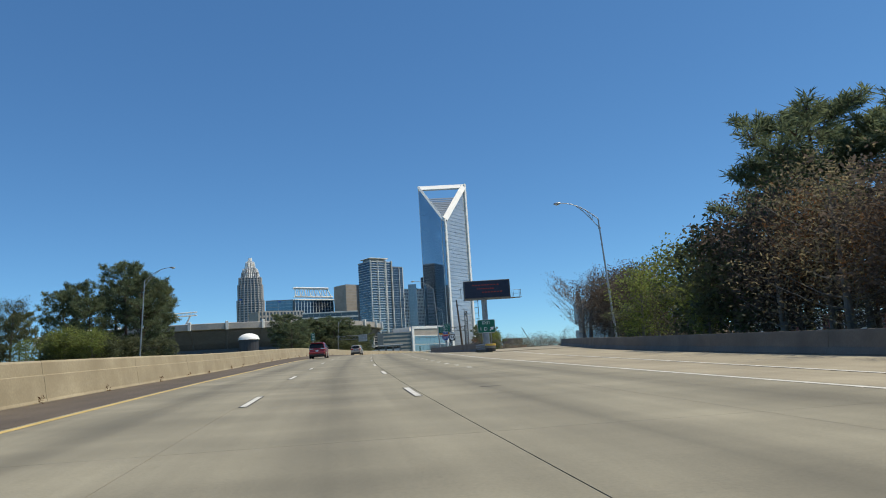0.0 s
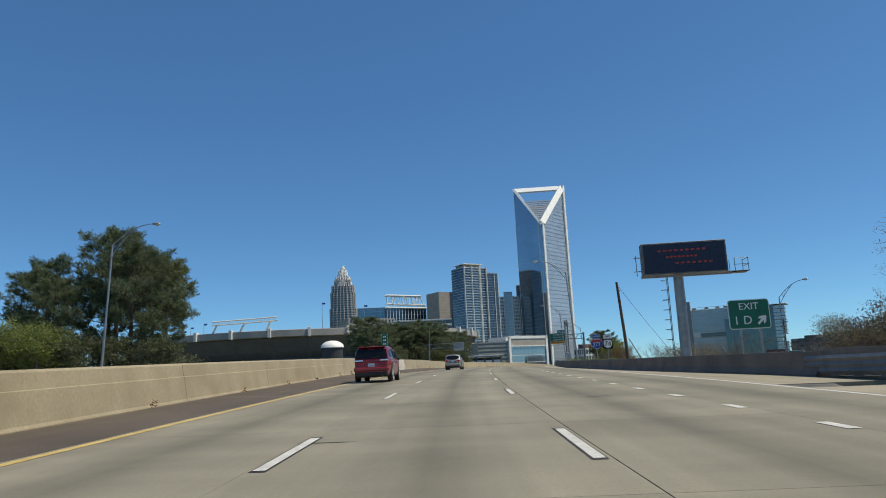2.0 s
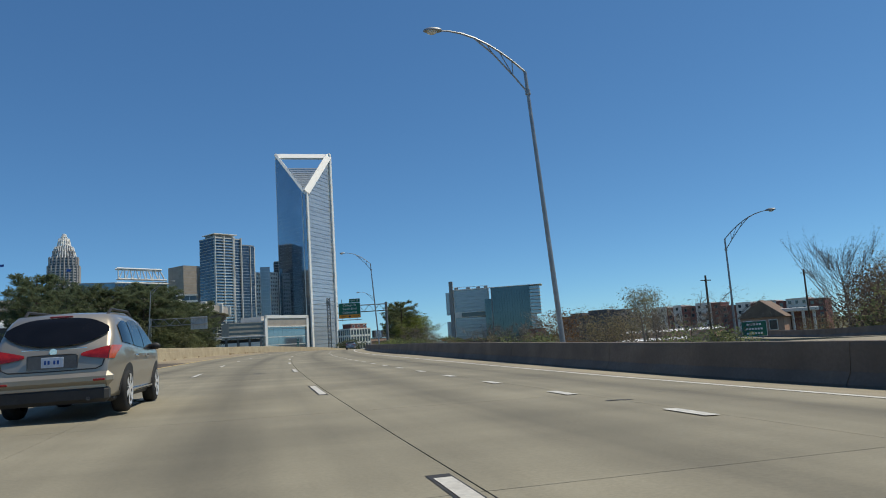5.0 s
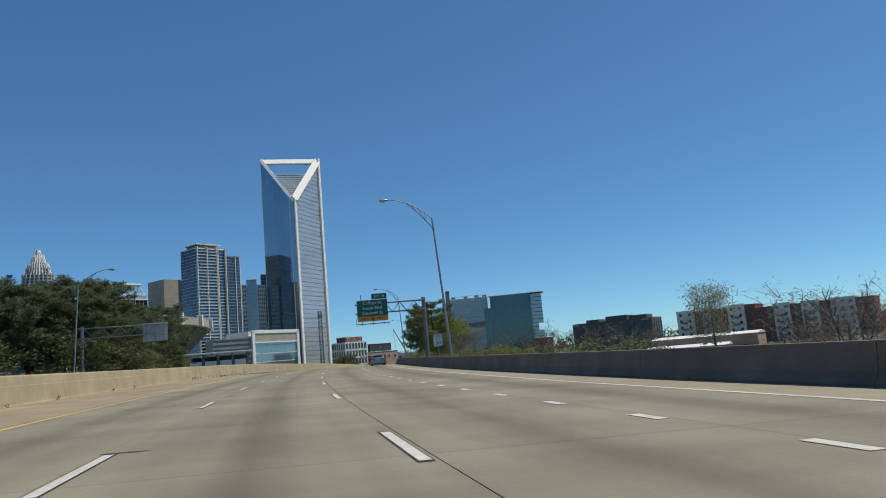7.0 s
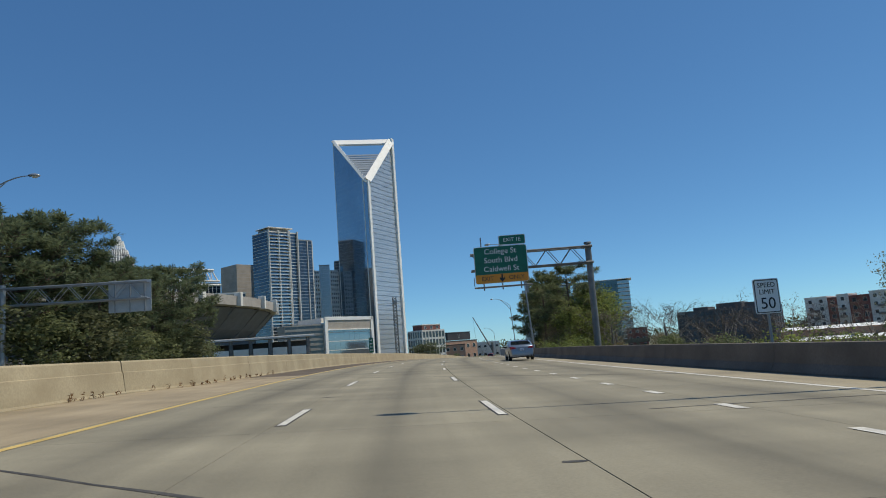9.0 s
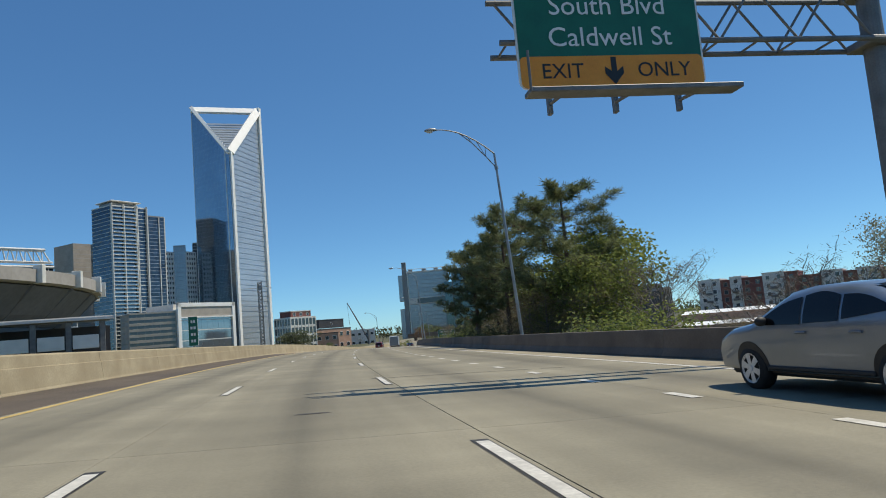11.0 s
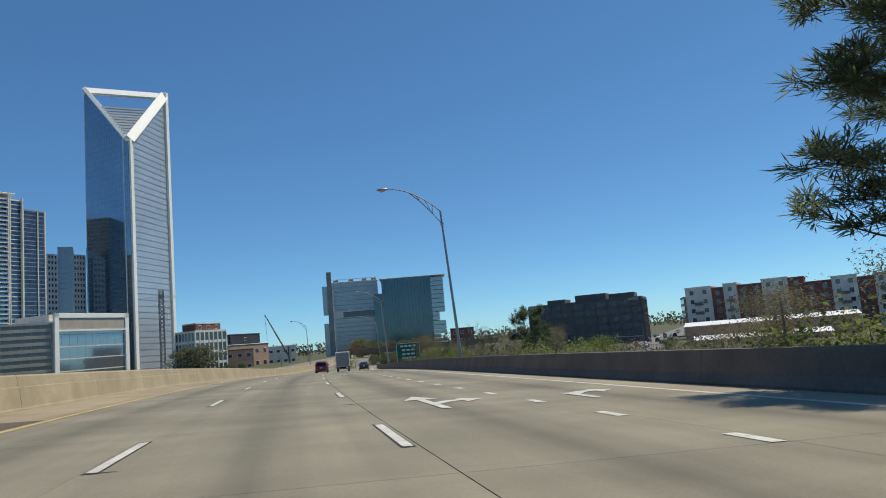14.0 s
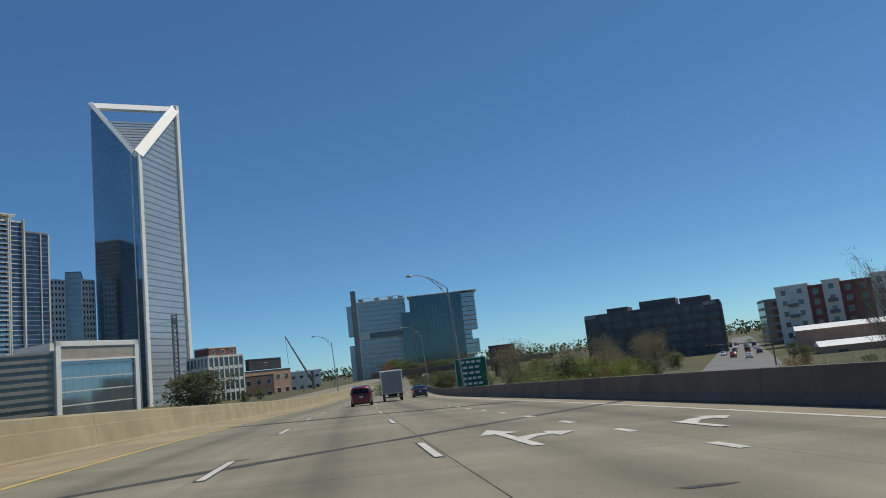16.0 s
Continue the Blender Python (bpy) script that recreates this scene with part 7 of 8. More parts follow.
def box_truck():
    ob = thing("box_truck", "white box truck with a dark rear door", "truck", m=spot(446, 3.3, 0.01))
    part("cargo_box", boxed((2.4, 5.2, 2.5), (0, -0.6, 2.15), 0.05), PAINT_WHITE, ob)
    part("rear_door", boxed((2.2, 0.04, 2.3), (0, -3.22, 2.12), 0.01), GREY_PANEL, ob, "grey roll-up rear door")
    for x in (-1.14, 1.14):
        part("door_frame", boxed((0.12, 0.08, 2.5), (x, -3.22, 2.15), 0.01), WHITE_METAL, ob)
    part("cab", boxed((2.1, 1.7, 1.8), (0, 3.0, 1.55), 0.15), PAINT_WHITE, ob)
    part("chassis", boxed((1.0, 6.6, 0.3), (0, 0.3, 0.72), 0.03), TRIM_DARK, ob)
    part("bumper", boxed((2.2, 0.12, 0.16), (0, -3.2, 0.55), 0.02), STEEL_DARK, ob)
    for x in (-0.95, 0.95):
        part("tail_light", boxed((0.2, 0.05, 0.1), (x, -3.24, 0.72), 0.01), TAIL_RED, ob)
        for y in (-1.9, 2.7):
            part("wheel", rod((x - 0.13, y, 0.43), (x + 0.13, y, 0.43), 0.43, 0.43, 20), RUBBER, ob)


box_truck()


# ---- stadium ----
def stadium():
    cx, cy, a, b = -74.0, 500.0, 109.0, 108.0
    ob = thing("stadium", "large stadium bowl with a pale rim and shade-toned sloping underside", "stadium")
    n = 72

    def ring(k, f, z):
        t = 2 * math.pi * k / n
        return (cx + a * f * math.cos(t), cy + b * f * math.sin(t), z)

    def shell(name, prof, mat, label=""):
        verts = [ring(k, f, z) for f, z in prof for k in range(n)]
        faces = [(i * n + k, i * n + (k + 1) % n, (i + 1) * n + (k + 1) % n, (i + 1) * n + k) for i in range(len(prof) - 1) for k in range(n)]
        part(name, quick(name, verts, faces, mat), None, ob, label)

    shell("lower_wall", [(0.965, -3.0), (0.965, 10.0), (0.90, 14.0)], STADIUM_SHADED, "lower wall with shade in its colour")
    shell("bowl_underside", [(0.885, 13.5), (0.93, 17.0), (0.985, 23.6)], STADIUM_SHADED, "sloping underside with shade in its colour")
    shell("rim", [(0.985, 23.9), (1.0, 24.3), (1.0, 27.4), (0.985, 27.7), (0.97, 27.4), (0.80, 16.0)], STADIUM_PALE, "pale concrete rim")
    for k in range(0, n, 2):
        t = 2 * math.pi * k / n
        c, s = math.cos(t), math.sin(t)
        m = Matrix.Translation((cx + a * 1.0 * c, cy + b * 1.0 * s, 0)) @ Matrix.Rotation(math.atan2(s / b, c / a), 4, "Z")
        part("rim_block", boxed((2.4, 1.5, 4.6), (0.1, 0, 26.2), 0.1, m), WHITE_STONE, ob)
        p0, p1 = Vector(ring(k, 0.885, 13)), Vector(ring(k, 0.985, 24))
        part("raker", rod(p0, p1, 0.8, 0.9, 6), STADIUM_SHADED, ob)
        part("column", rod(Vector(ring(k, 0.97, -3)), Vector(ring(k, 0.97, 10.5)), 0.9, 0.9, 8), STADIUM_SHADED, ob)
    # long white truss on slanting legs
    p, q = Vector((-103, 396, 31.4)), Vector((-71, 396, 32.6))
    for dz in (0, 1.7):
        for dy in (0, 1.6):
            part("truss_chord", rod(p + Vector((0, dy, dz)), q + Vector((0, dy, dz)), 0.28, 0.28, 6), WHITE_METAL, ob, "white steel truss")
    for k in range(16):
        u0, u1 = p.lerp(q, k / 16), p.lerp(q, (k + 1) / 16)
        part("truss_web", rod(u0, u1 + Vector((0, 0, 1.7)), 0.14, 0.14, 5), WHITE_METAL, ob)
    for e in (0.08, 0.5, 0.9):
        top = p.lerp(q, e)
        part("truss_leg", rod(top, (top.x - 4.5, top.y + 4, 25), 0.45, 0.6, 8), WHITE_METAL, ob, "white slanting leg")
    for x, y, z in ((-48.5, 393, 40), (-28, 394, 38), (-112, 413, 34), (-121, 420, 33), (-128, 430, 32)):
        fl = part("flag_pole", rod((x, y, 27), (x, y, z), 0.12, 0.08, 6), STEEL, ob)
        bm = bmesh.new()
        vs = [bm.verts.new((x + dx, y + 0.15 * math.sin(dx * 3), z - dz)) for dx, dz in ((0, 0), (0.8, 0.15), (1.6, 0.05), (1.6, 0.9), (0.8, 1.0), (0, 0.9))]
        bm.faces.new(vs)
        part("flag", bm, SIGN_BLUE, fl, "small dark blue flag")
    return ob


stadium()


def pavilion():
    ob = thing("gate_pavilion", "white domed canopy on a dark drum before the stadium", "pavilion", m=pose(-43, 386, 0))
    part("drum", rod((0, 0, 0), (0, 0, 17.4), 5.0, 5.0, 20), DARK_PANEL, ob)
    bm = bmesh.new()
    bmesh.ops.create_uvsphere(bm, u_segments=20, v_segments=10, radius=5.6)
    bmesh.ops.delete(bm, geom=[v for v in bm.verts if v.co.z < -0.1], context="VERTS")
    for v in bm.verts:
        v.co.z = v.co.z * 0.62 + 17.4
    part("dome", bm, WHITE_METAL, ob, "white dome", smooth=True)


pavilion()


def platform_shelter():
    """A long low roof on columns with a pale parapet below it."""
    ob = thing("platform_shelter", "long low roof on dark columns with a pale parapet", "shelter", m=pose(11, 335.5, 0, 0, 0, 2))
    z = 9.0
    part("roof", boxed((24, 6, 0.35), (10, 3, z + 0.2), 0.1), GREY_PANEL, ob)
    part("fascia", boxed((24.2, 0.2, 0.32), (10, -0.1, z + 0.1), 0.02), ALUMINIUM, ob)
    part("back_wall", boxed((34, 0.4, 6.5), (5, 6, 5.2)), DARK_PANEL, ob)
    for k in range(7):
        part("column", boxed((0.6, 0.6, 6.5), (0.5 + 3.4 * k, 0.6, 5.6), 0.05), STEEL_DARK, ob)
        if k:
            part("parapet", boxed((2.6, 0.25, 1.5), (-1.2 + 3.4 * k, 0.3, 6.6), 0.03), WHITE_STONE, ob)
    part("dark_block", boxed((12, 5, 6), (-8, 3, 6.0), 0.2), DARK_PANEL, ob, "dark enclosed bay")


platform_shelter()


# ---- lower buildings round the freeway ----
CHARCOAL_BRICK = material("charcoal_brick", (0.085, 0.082, 0.086), (0.125, 0.120, 0.122), 0.4, 0.85, fine=0.18, fine_scale=3)
GLASS_SMOKE = glass("smoky_window_glass", (0.05, 0.06, 0.07), (0.10, 0.115, 0.13), 0.25, island=0.3, spec=0.5)


def walled(name, label, left, right, deep, z0, z1, floors, cols, wall, win, size, roof=WHITE_STONE, group="", m=None, base=0.0, frame_mat=WHITE_METAL):
    """A plain walled building with separate windows in its front, each with a frame and a pane."""
    a, b = Vector((*left, z0)), Vector((*right, z0))
    d = b - a
    w = d.length
    ob = thing(name, label, "building", group, m=Matrix.Translation(a) @ Matrix.Rotation(math.atan2(d.y, d.x), 4, "Z"))
    h = z1 - z0
    part("wall", boxed((w, deep, h), (w / 2, deep / 2, h / 2)), wall, ob)
    part("parapet", boxed((w + 0.4, deep + 0.4, 0.7), (w / 2, deep / 2, h + 0.3), 0.05), roof, ob)
    frame_m = mesh_of(boxed((size[0] + 0.3, 0.14, size[1] + 0.3), (0, 0, 0), 0.03), "window", frame_mat)
    pane_m = mesh_of(boxed((size[0], 0.10, size[1]), (0, -0.06, 0)), "pane", win)
    for k in range(floors):
        for i in range(cols):
            wn = part("window", frame_m, None, ob, m=Matrix.Translation((w * (i + 0.5) / cols, -0.05, base + (h - base) * (k + 0.52) / floors)))
            part("pane", pane_m, None, wn)
    return ob


def apartments():
    d = Vector((35, -69)).normalized()
    p = Vector((315, 517))
    lengths = ((11, 1, 19.5), (5, 0, 18.5), (5.5, 1, 19.8), (10, 0, 18.6), (10, 1, 20), (6, 0, 19.5), (10, 0, 17), (9, 1, 18.2), (6, 0, 17), (9, 1, 18), (6, 0, 17), (12, 1, 18), (9, 0, 17))
    for k, (ln, pale, top) in enumerate(lengths):
        top -= 2.6
        q = p + d * ln
        off = Vector((-d.y, d.x)) * (0.0 if pale else 0.9)
        ob = walled("apartment_block", "white rendered apartment bay with dark windows" if pale else "red brick apartment bay with dark windows", tuple(p + off), tuple(q + off), 15, -7, top, 6, max(1, round(ln / 4.4)),
                    STUCCO if pale else BRICK_RED, GLASS_DARK, (1.7, 1.9), WHITE_STONE if pale else BRICK_RED, "apartment block bays", frame_mat=WHITE_METAL if pale else GREY_PANEL)
        if pale:
            fh = (top + 7) / 6
            for j in range(1, 5):
                b = part("balcony", boxed((3.4, 1.3, 0.2), (ln / 2, -0.7, fh * j + 0.6), 0.03), DARK_PANEL, ob)
                part("railing", boxed((3.4, 0.08, 1.0), (ln / 2, -1.3, fh * j + 1.2), 0.01), STEEL_DARK, b)
        p = q


apartments()
_mid = storeyed("brick_offices", "dark brick midrise office block with gridded windows", (284, 588), (316, 543), 24, -7, 15.5, 6, 2.8, CHARCOAL_BRICK, GLASS_SMOKE, CHARCOAL_BRICK, 1.5, 0.15, pier=CHARCOAL_BRICK, pier_w=0.9, pier_out=0.35, pier_every=2)
for x, w, h in ((14, 9, 2.0), (31, 15, 3.2), (46, 12, 2.4)):
    part("roof_storey", boxed((w, 14, h), (x, 8, 23.6 + h / 2), 0.1), CHARCOAL_BRICK, _mid, "stepped dark upper storey")
for x in (2.2, 51.5):
    part("corner_sign", boxed((5.0, 0.3, 1.3), (x, -0.5, 22.6), 0.03), GREY_PANEL, _mid, "pale panel at the cornice")
storeyed("brick_offices", "brown brick block behind the midrise", (356, 550), (371, 534), 18, -7, 14, 6, 4.2, BRICK_RED, GLASS_DARK, GREY_PANEL, 1.2, 0.15)


def warehouse(left, right, deep, z0, z1, wall, label):
    a, b = Vector((*left, z0)), Vector((*right, z0))
    d = b - a
    w = d.length
    ob = thing("warehouse", label, "building", m=Matrix.Translation(a) @ Matrix.Rotation(math.atan2(d.y, d.x), 4, "Z"))
    h = z1 - z0
    part("wall", boxed((w, deep, h), (w / 2, deep / 2, h / 2)), wall, ob)
    bm = bmesh.new()
    vs = [bm.verts.new(v) for v in ((-0.4, -0.5, h), (w + 0.4, -0.5, h), (w + 0.4, deep / 2, h + 1.3), (-0.4, deep / 2, h + 1.3), (-0.4, deep + 0.5, h), (w + 0.4, deep + 0.5, h))]
    bm.faces.new((vs[0], vs[1], vs[2], vs[3]))
    bm.faces.new((vs[3], vs[2], vs[5], vs[4]))
    bm.faces.new((vs[0], vs[3], vs[4]))
    bm.faces.new((vs[1], vs[5], vs[2]))
    part("roof", bm, ROOF_WHITE, ob, "white membrane roof")
    part("roof_unit", boxed((2.2, 1.8, 1.2), (w * 0.72, deep * 0.35, h + 1.4), 0.05), GREY_PANEL, ob)
    for k in range(4):
        part("door", boxed((2.2, 0.1, 2.6), (w * (k + 0.5) / 4, -0.06, 1.4), 0.02), DARK_PANEL, ob)


warehouse((262, 478), (292, 432), 20, -7, 1.2, BRICK_TAN, "low warehouse with a white membrane roof")
warehouse((246, 462), (270, 430), 12, -7, -3.2, BRICK_TAN, "small low workshop with a white roof")


def gabled_house():
    ob = thing("gabled_house", "small brown-roofed house with a front gable", "house", m=pose(139.5, 246.5, ground_z(139.5, 246.5), 0, 0, -58) @ Matrix.Scale(1.41, 4))
    h = 6.7
    part("wall", boxed((7, 8, h), (0, 4, h / 2)), BRICK_TAN, ob)
    bm = bmesh.new()
    z = h
    vs = [bm.verts.new(v) for v in ((-4, -0.4, z), (4, -0.4, z), (0, -0.4, z + 3.0), (-4, 8.4, z), (4, 8.4, z), (0, 8.4, z + 3.0))]
    bm.faces.new((vs[0], vs[2], vs[5], vs[3]))
    bm.faces.new((vs[1], vs[4], vs[5], vs[2]))
    bm.faces.new((vs[0], vs[1], vs[2]))
    bm.faces.new((vs[3], vs[5], vs[4]))
    part("roof", bm, ROOF_BROWN, ob)
    for x in (-1.8, 1.8):
        wn = part("window", boxed((1.4, 0.12, 1.8), (x, -0.03, 5.4), 0.02), WHITE_METAL, ob)
        part("pane", boxed((1.2, 0.1, 1.6), (x, -0.07, 5.4)), GLASS_DARK, wn)
    ob2 = thing("porch_building", "low white-columned building beside the house", "building", m=pose(149.3, 244.5, ground_z(149.3, 244.5), 0, 0, -46) @ Matrix.Scale(1.39, 4))
    part("wall", boxed((6, 6, 7.5), (0, 4, 3.75)), BRICK_RED, ob2)
    part("roof", boxed((6.6, 7.0, 0.7), (0, 3.6, 7.85), 0.1), WHITE_STONE, ob2)
    for k in range(4):
        part("column", rod((-2.6 + 1.7 * k, 0.6, 0), (-2.6 + 1.7 * k, 0.6, 7.5), 0.28, 0.25, 10), WHITE_STONE, ob2)


gabled_house()
storeyed("white_offices", "white low office building with a dark upper floor", (157.5, 738), (178, 747), 18, -5, 20, 4, 3.2, WHITE_STONE, GLASS_DARK, WHITE_STONE, 1.6, 0.2, pier=WHITE_STONE, pier_w=0.8, pier_out=0.3)
walled("penthouse_block", "dark rooftop storey on the white offices", (158.5, 740), (175, 747.5), 12, 21, 25, 1, 3, BRICK_RED, GLASS_DARK, (2, 2))
walled("brick_hall", "salmon brick hall with a dark flat roof", (188, 798), (229, 818), 20, -6, 11.5, 2, 6, BRICK_TAN, GLASS_DARK, (3, 3), ROOF_DARK)
walled("roof_board", "long dark windowless block above the brick hall", (197, 802), (222, 815), 3, 12.5, 19, 1, 1, DARK_PANEL, DARK_PANEL, (2, 2), ROOF_DARK)
walled("brick_hall", "low salmon brick hall", (178, 770), (200, 764), 16, -6, 8, 2, 4, BRICK_TAN, GLASS_DARK, (2.5, 2.5), ROOF_DARK)
walled("far_block", "far pale commercial block", (225, 860), (262, 848), 16, -6, 9, 2, 7, STUCCO, GLASS_DARK, (2.5, 2), ROOF_WHITE)
walled("far_block", "far red brick block", (336, 738), (350, 729), 12, -6, 10.5, 3, 3, BRICK_RED, GLASS_DARK, (2, 2), ROOF_DARK)


def tower_crane():
    ob = thing("crane", "dark leaning lattice crane boom", "crane", m=pose(224, 764, -5))
    part("boom", rod((0, 0, 6), (-14, 4, 35), 0.7, 0.35, 5), STEEL_DARK, ob)
    part("mast", rod((0, 0, 0), (0, 0, 13), 0.9, 0.9, 5), STEEL_DARK, ob)
    part("cable", rod((-14, 4, 35), (-13, 4, 18), 0.1, 0.1, 4), STEEL_DARK, ob)
    mast = thing("hoist_mast", "slender construction hoist mast tied to the glass tower", "crane", m=pose(170.4, 887.3, 0))
    for x in (-1.6, 1.6):
        for y in (-1.6, 1.6):
            part("leg", boxed((0.45, 0.45, 62), (x, y, 29)), STEEL_DARK, mast)
    for k in range(20):
        z = 3 * k
        for s in (1, -1):
            part("brace", rod((-1.6 * s, -1.6, z), (1.6 * s, -1.6, z + 3), 0.3, 0.3, 4), STEEL_DARK, mast)
    part("cab", boxed((3.6, 3.6, 4), (0, 0, 55), 0.2), GREY_PANEL, mast)
    part("tie", boxed((27, 0.7, 0.7), (-3, 0, 54)), WHITE_METAL, mast)


tower_crane()


def overpass():
    ob = thing("overpass", "dark far overpass on piers", "bridge")
    a, b = Vector((196, 624)), Vector((262, 588))
    d = b - a
    m = Matrix.Translation((a.x, a.y, 0)) @ Matrix.Rotation(math.atan2(d.y, d.x), 4, "Z")
    part("deck", boxed((d.length, 9, 1.6), (d.length / 2, 0, 1.2), 0.1, m), BARRIER_GREY_SHADE, ob)
    part("parapet", boxed((d.length, 0.3, 1.0), (d.length / 2, -4.4, 2.4), 0.05, m), BARRIER_GREY_SHADE, ob)
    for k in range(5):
        part("pier", boxed((1.4, 6, 6), (4 + k * 16, 0, -2.4), 0.1, m), BARRIER_GREY_SHADE, ob)


overpass()

# side street, lawns and bare earth beyond the parapet
def flat(name, pts, mat, lift, label, cat):
    verts = [(x, y, ground_z(x, y) + lift) for x, y in pts]
    return tagged(new(name, quick(name, verts, [tuple(range(len(verts)))], mat)), label, cat, kind="structure")


def lane(name, pts, width, mat, lift, label, cat):
    verts, faces = [], []
    dense = []
    for (x0, y0), (x1, y1) in zip(pts, pts[1:]):
        n = max(2, int(math.hypot(x1 - x0, y1 - y0) / 8))
        dense += [(x0 + (x1 - x0) * k / n, y0 + (y1 - y0) * k / n) for k in range(n)]
    dense.append(pts[-1])
    for i, (x, y) in enumerate(dense):
        (xa, ya), (xb, yb) = dense[max(0, i - 1)], dense[min(len(dense) - 1, i + 1)]
        ln = math.hypot(xb - xa, yb - ya)
        nx, ny = (yb - ya) / ln, -(xb - xa) / ln
        for f in (-1, -0.33, 0.33, 1):
            px, py = x + nx * width / 2 * f, y + ny * width / 2 * f
            verts.append((px, py, ground_z(px, py) + lift))
    for i in range(len(dense) - 1):
        for j in range(3):
            faces.append((i * 4 + j, i * 4 + j + 1, i * 4 + j + 5, i * 4 + j + 4))
    return tagged(new(name, quick(name, verts, faces, mat)), label, cat, kind="structure")


lane("side_street", [(180, 438), (232, 475.6), (330, 547), (440, 626), (720, 829)], 17, STREET, 0.22, "grey asphalt side street with traffic", "road")
lane("lawn", [(222, 560), (262, 572), (284, 566)], 34, LAWN, 0.16, "green lawn before the dark offices", "lawn")
lane("verge", [(180, 505), (214, 520), (246, 524)], 12, DIRT, 0.18, "bare reddish earth beside the street", "ground")
lane("bank", [(196, 560), (226, 585)], 22, LAWN, 0.3, "green grassy bank by the overpass", "ground")
for k in range(14):
    d, off = 62 + 13.5 * k + (k * 7 % 5), (2.2, -2.2, 5.6, -5.6)[k % 4]
    px, py = 198 + 0.81 * d + 0.587 * off, 451 + 0.587 * d - 0.81 * off
    m = pose(px, py, ground_z(px, py) + 0.24, 0, 0, -54 + (180 if off < 0 else 0))
    src = (white, maroon, black)[k % 3]
    if k == 0:
        white.matrix_world = m
    else:
        c = copy_thing(src, m)
        tagged(c, ("white saloon car on the side street", "maroon car on the side street", "black saloon car on the side street")[k % 3], group="cars on the side street")


def traffic_signal():
    """A dark pole with a mast arm and a three-lens signal head."""
    x, y = 207.0, 449.0
    ob = thing("traffic_signal", "dark mast-arm traffic signal over the side street", "traffic light", m=pose(x, y, ground_z(x, y), 0, 0, 126))
    part("pole", rod((0, 0, 0), (0, 0, 8.6), 0.16, 0.12, 10), STEEL_DARK, ob)
    part("arm", rod((0, 0, 5.4), (13.5, 0, 5.9), 0.13, 0.08, 8), STEEL_DARK, ob)
    for ax in (8.2, 12.6):
        hd = part("signal_head", boxed((0.42, 0.3, 1.15), (ax, -0.2, 5.6), 0.04), SIGN_BLACK, ob, "black signal head")
        for i, mat in enumerate((TAIL_RED, TAIL_AMBER, SIGNAL_GREEN)):
            part("lens", rod((ax, -0.34, 5.98 - 0.38 * i), (ax, -0.42, 5.98 - 0.38 * i), 0.14, 0.14, 12), mat, hd)


SIGNAL_GREEN = material("lit_green_lens", (0.0, 0.5, 0.22), (0.0, 0.6, 0.28), 2, 0.3)
_g = SIGNAL_GREEN.node_tree.nodes["Principled BSDF"]
_g.inputs["Emission Color"].default_value, _g.inputs["Emission Strength"].default_value = (0.0, 0.9, 0.4, 1), 1.5
traffic_signal()
# trees by the side street, before the offices and round the far end of the freeway
for k, (x, y, h) in enumerate(((258, 588, 9), (268, 578, 9), (276, 568, 8.5), (286, 556, 9), (240, 596, 9), (296, 545, 8), (250, 600, 9), (232, 585, 8), (304, 536, 8))):
    plant(FAR_BARE[k % 2] if k % 3 else FAR_DARK[k % 2], x, y, h, 10 if k % 3 else 9, None, "street trees before the dark offices")
for k, (x, y, h) in enumerate(((205, 535, 11), (212, 548, 12), (220, 560, 11), (196, 528, 9))):
    plant((FAR_SPRING[0], FAR_RUSTY, FAR_SPRING[1], FAR_RUSTY)[k], x, y, h, 9, None, "spring trees by the side street", 1.2)
plant(DARKS[0], 111, 551, 12.5, 9, None, "", 1.75)
for k, (x, y, h) in enumerate(((196, 610, 19), (206, 622, 22), (216, 630, 18), (186, 640, 15), (228, 634, 19), (240, 640, 18), (252, 642, 20), (176, 650, 13), (262, 636, 18), (160, 660, 11), (148, 640, 9), (233, 622, 16), (246, 626, 17), (212, 616, 17), (222, 620, 15))):
    plant((FAR_RUSTY, FAR_DARK[1], FAR_DARK[0], FAR_BARE[0])[k % 4], x, y, h, 9, None, "far trees round the end of the freeway", 1.2)
for k, (x, y, h) in enumerate(((345, 577, 11), (362, 588, 11), (380, 602, 12), (402, 618, 12), (425, 634, 12), (398, 578, 11), (418, 594, 11), (440, 608, 12), (336, 572, 9))):
    plant(FAR_BARE[k % 2] if k % 3 else FAR_DARK[k % 2], x, y, h, 10 if k % 3 else 9, None, "trees along the side street", 1.1)
for k in range(40):
    rng = random.Random(300 + k)
    x, y = 300 + 14 * k + rng.uniform(-6, 6), 470 + 9 * k + rng.uniform(-60, 60) - (60 if k % 2 else 0)
    plant((FAR_DARK[k % 2], FAR_BARE[k % 2], FAR_SPRING[k % 2])[k % 3], x, y, rng.uniform(8, 13), 9, None, "far trees on the skyline", 1.3)
for k in range(16):
    rng = random.Random(500 + k)
    x, y = 140 + 18 * k, 240 + 9 * k + rng.uniform(-20, 20)
    plant((FAR_BARE[k % 2], FAR_DARK[k % 2], FAR_RUSTY)[k % 3], x, y, rng.uniform(6, 9), 9, None, "trees in the hollow beyond the parapet", 1.3)

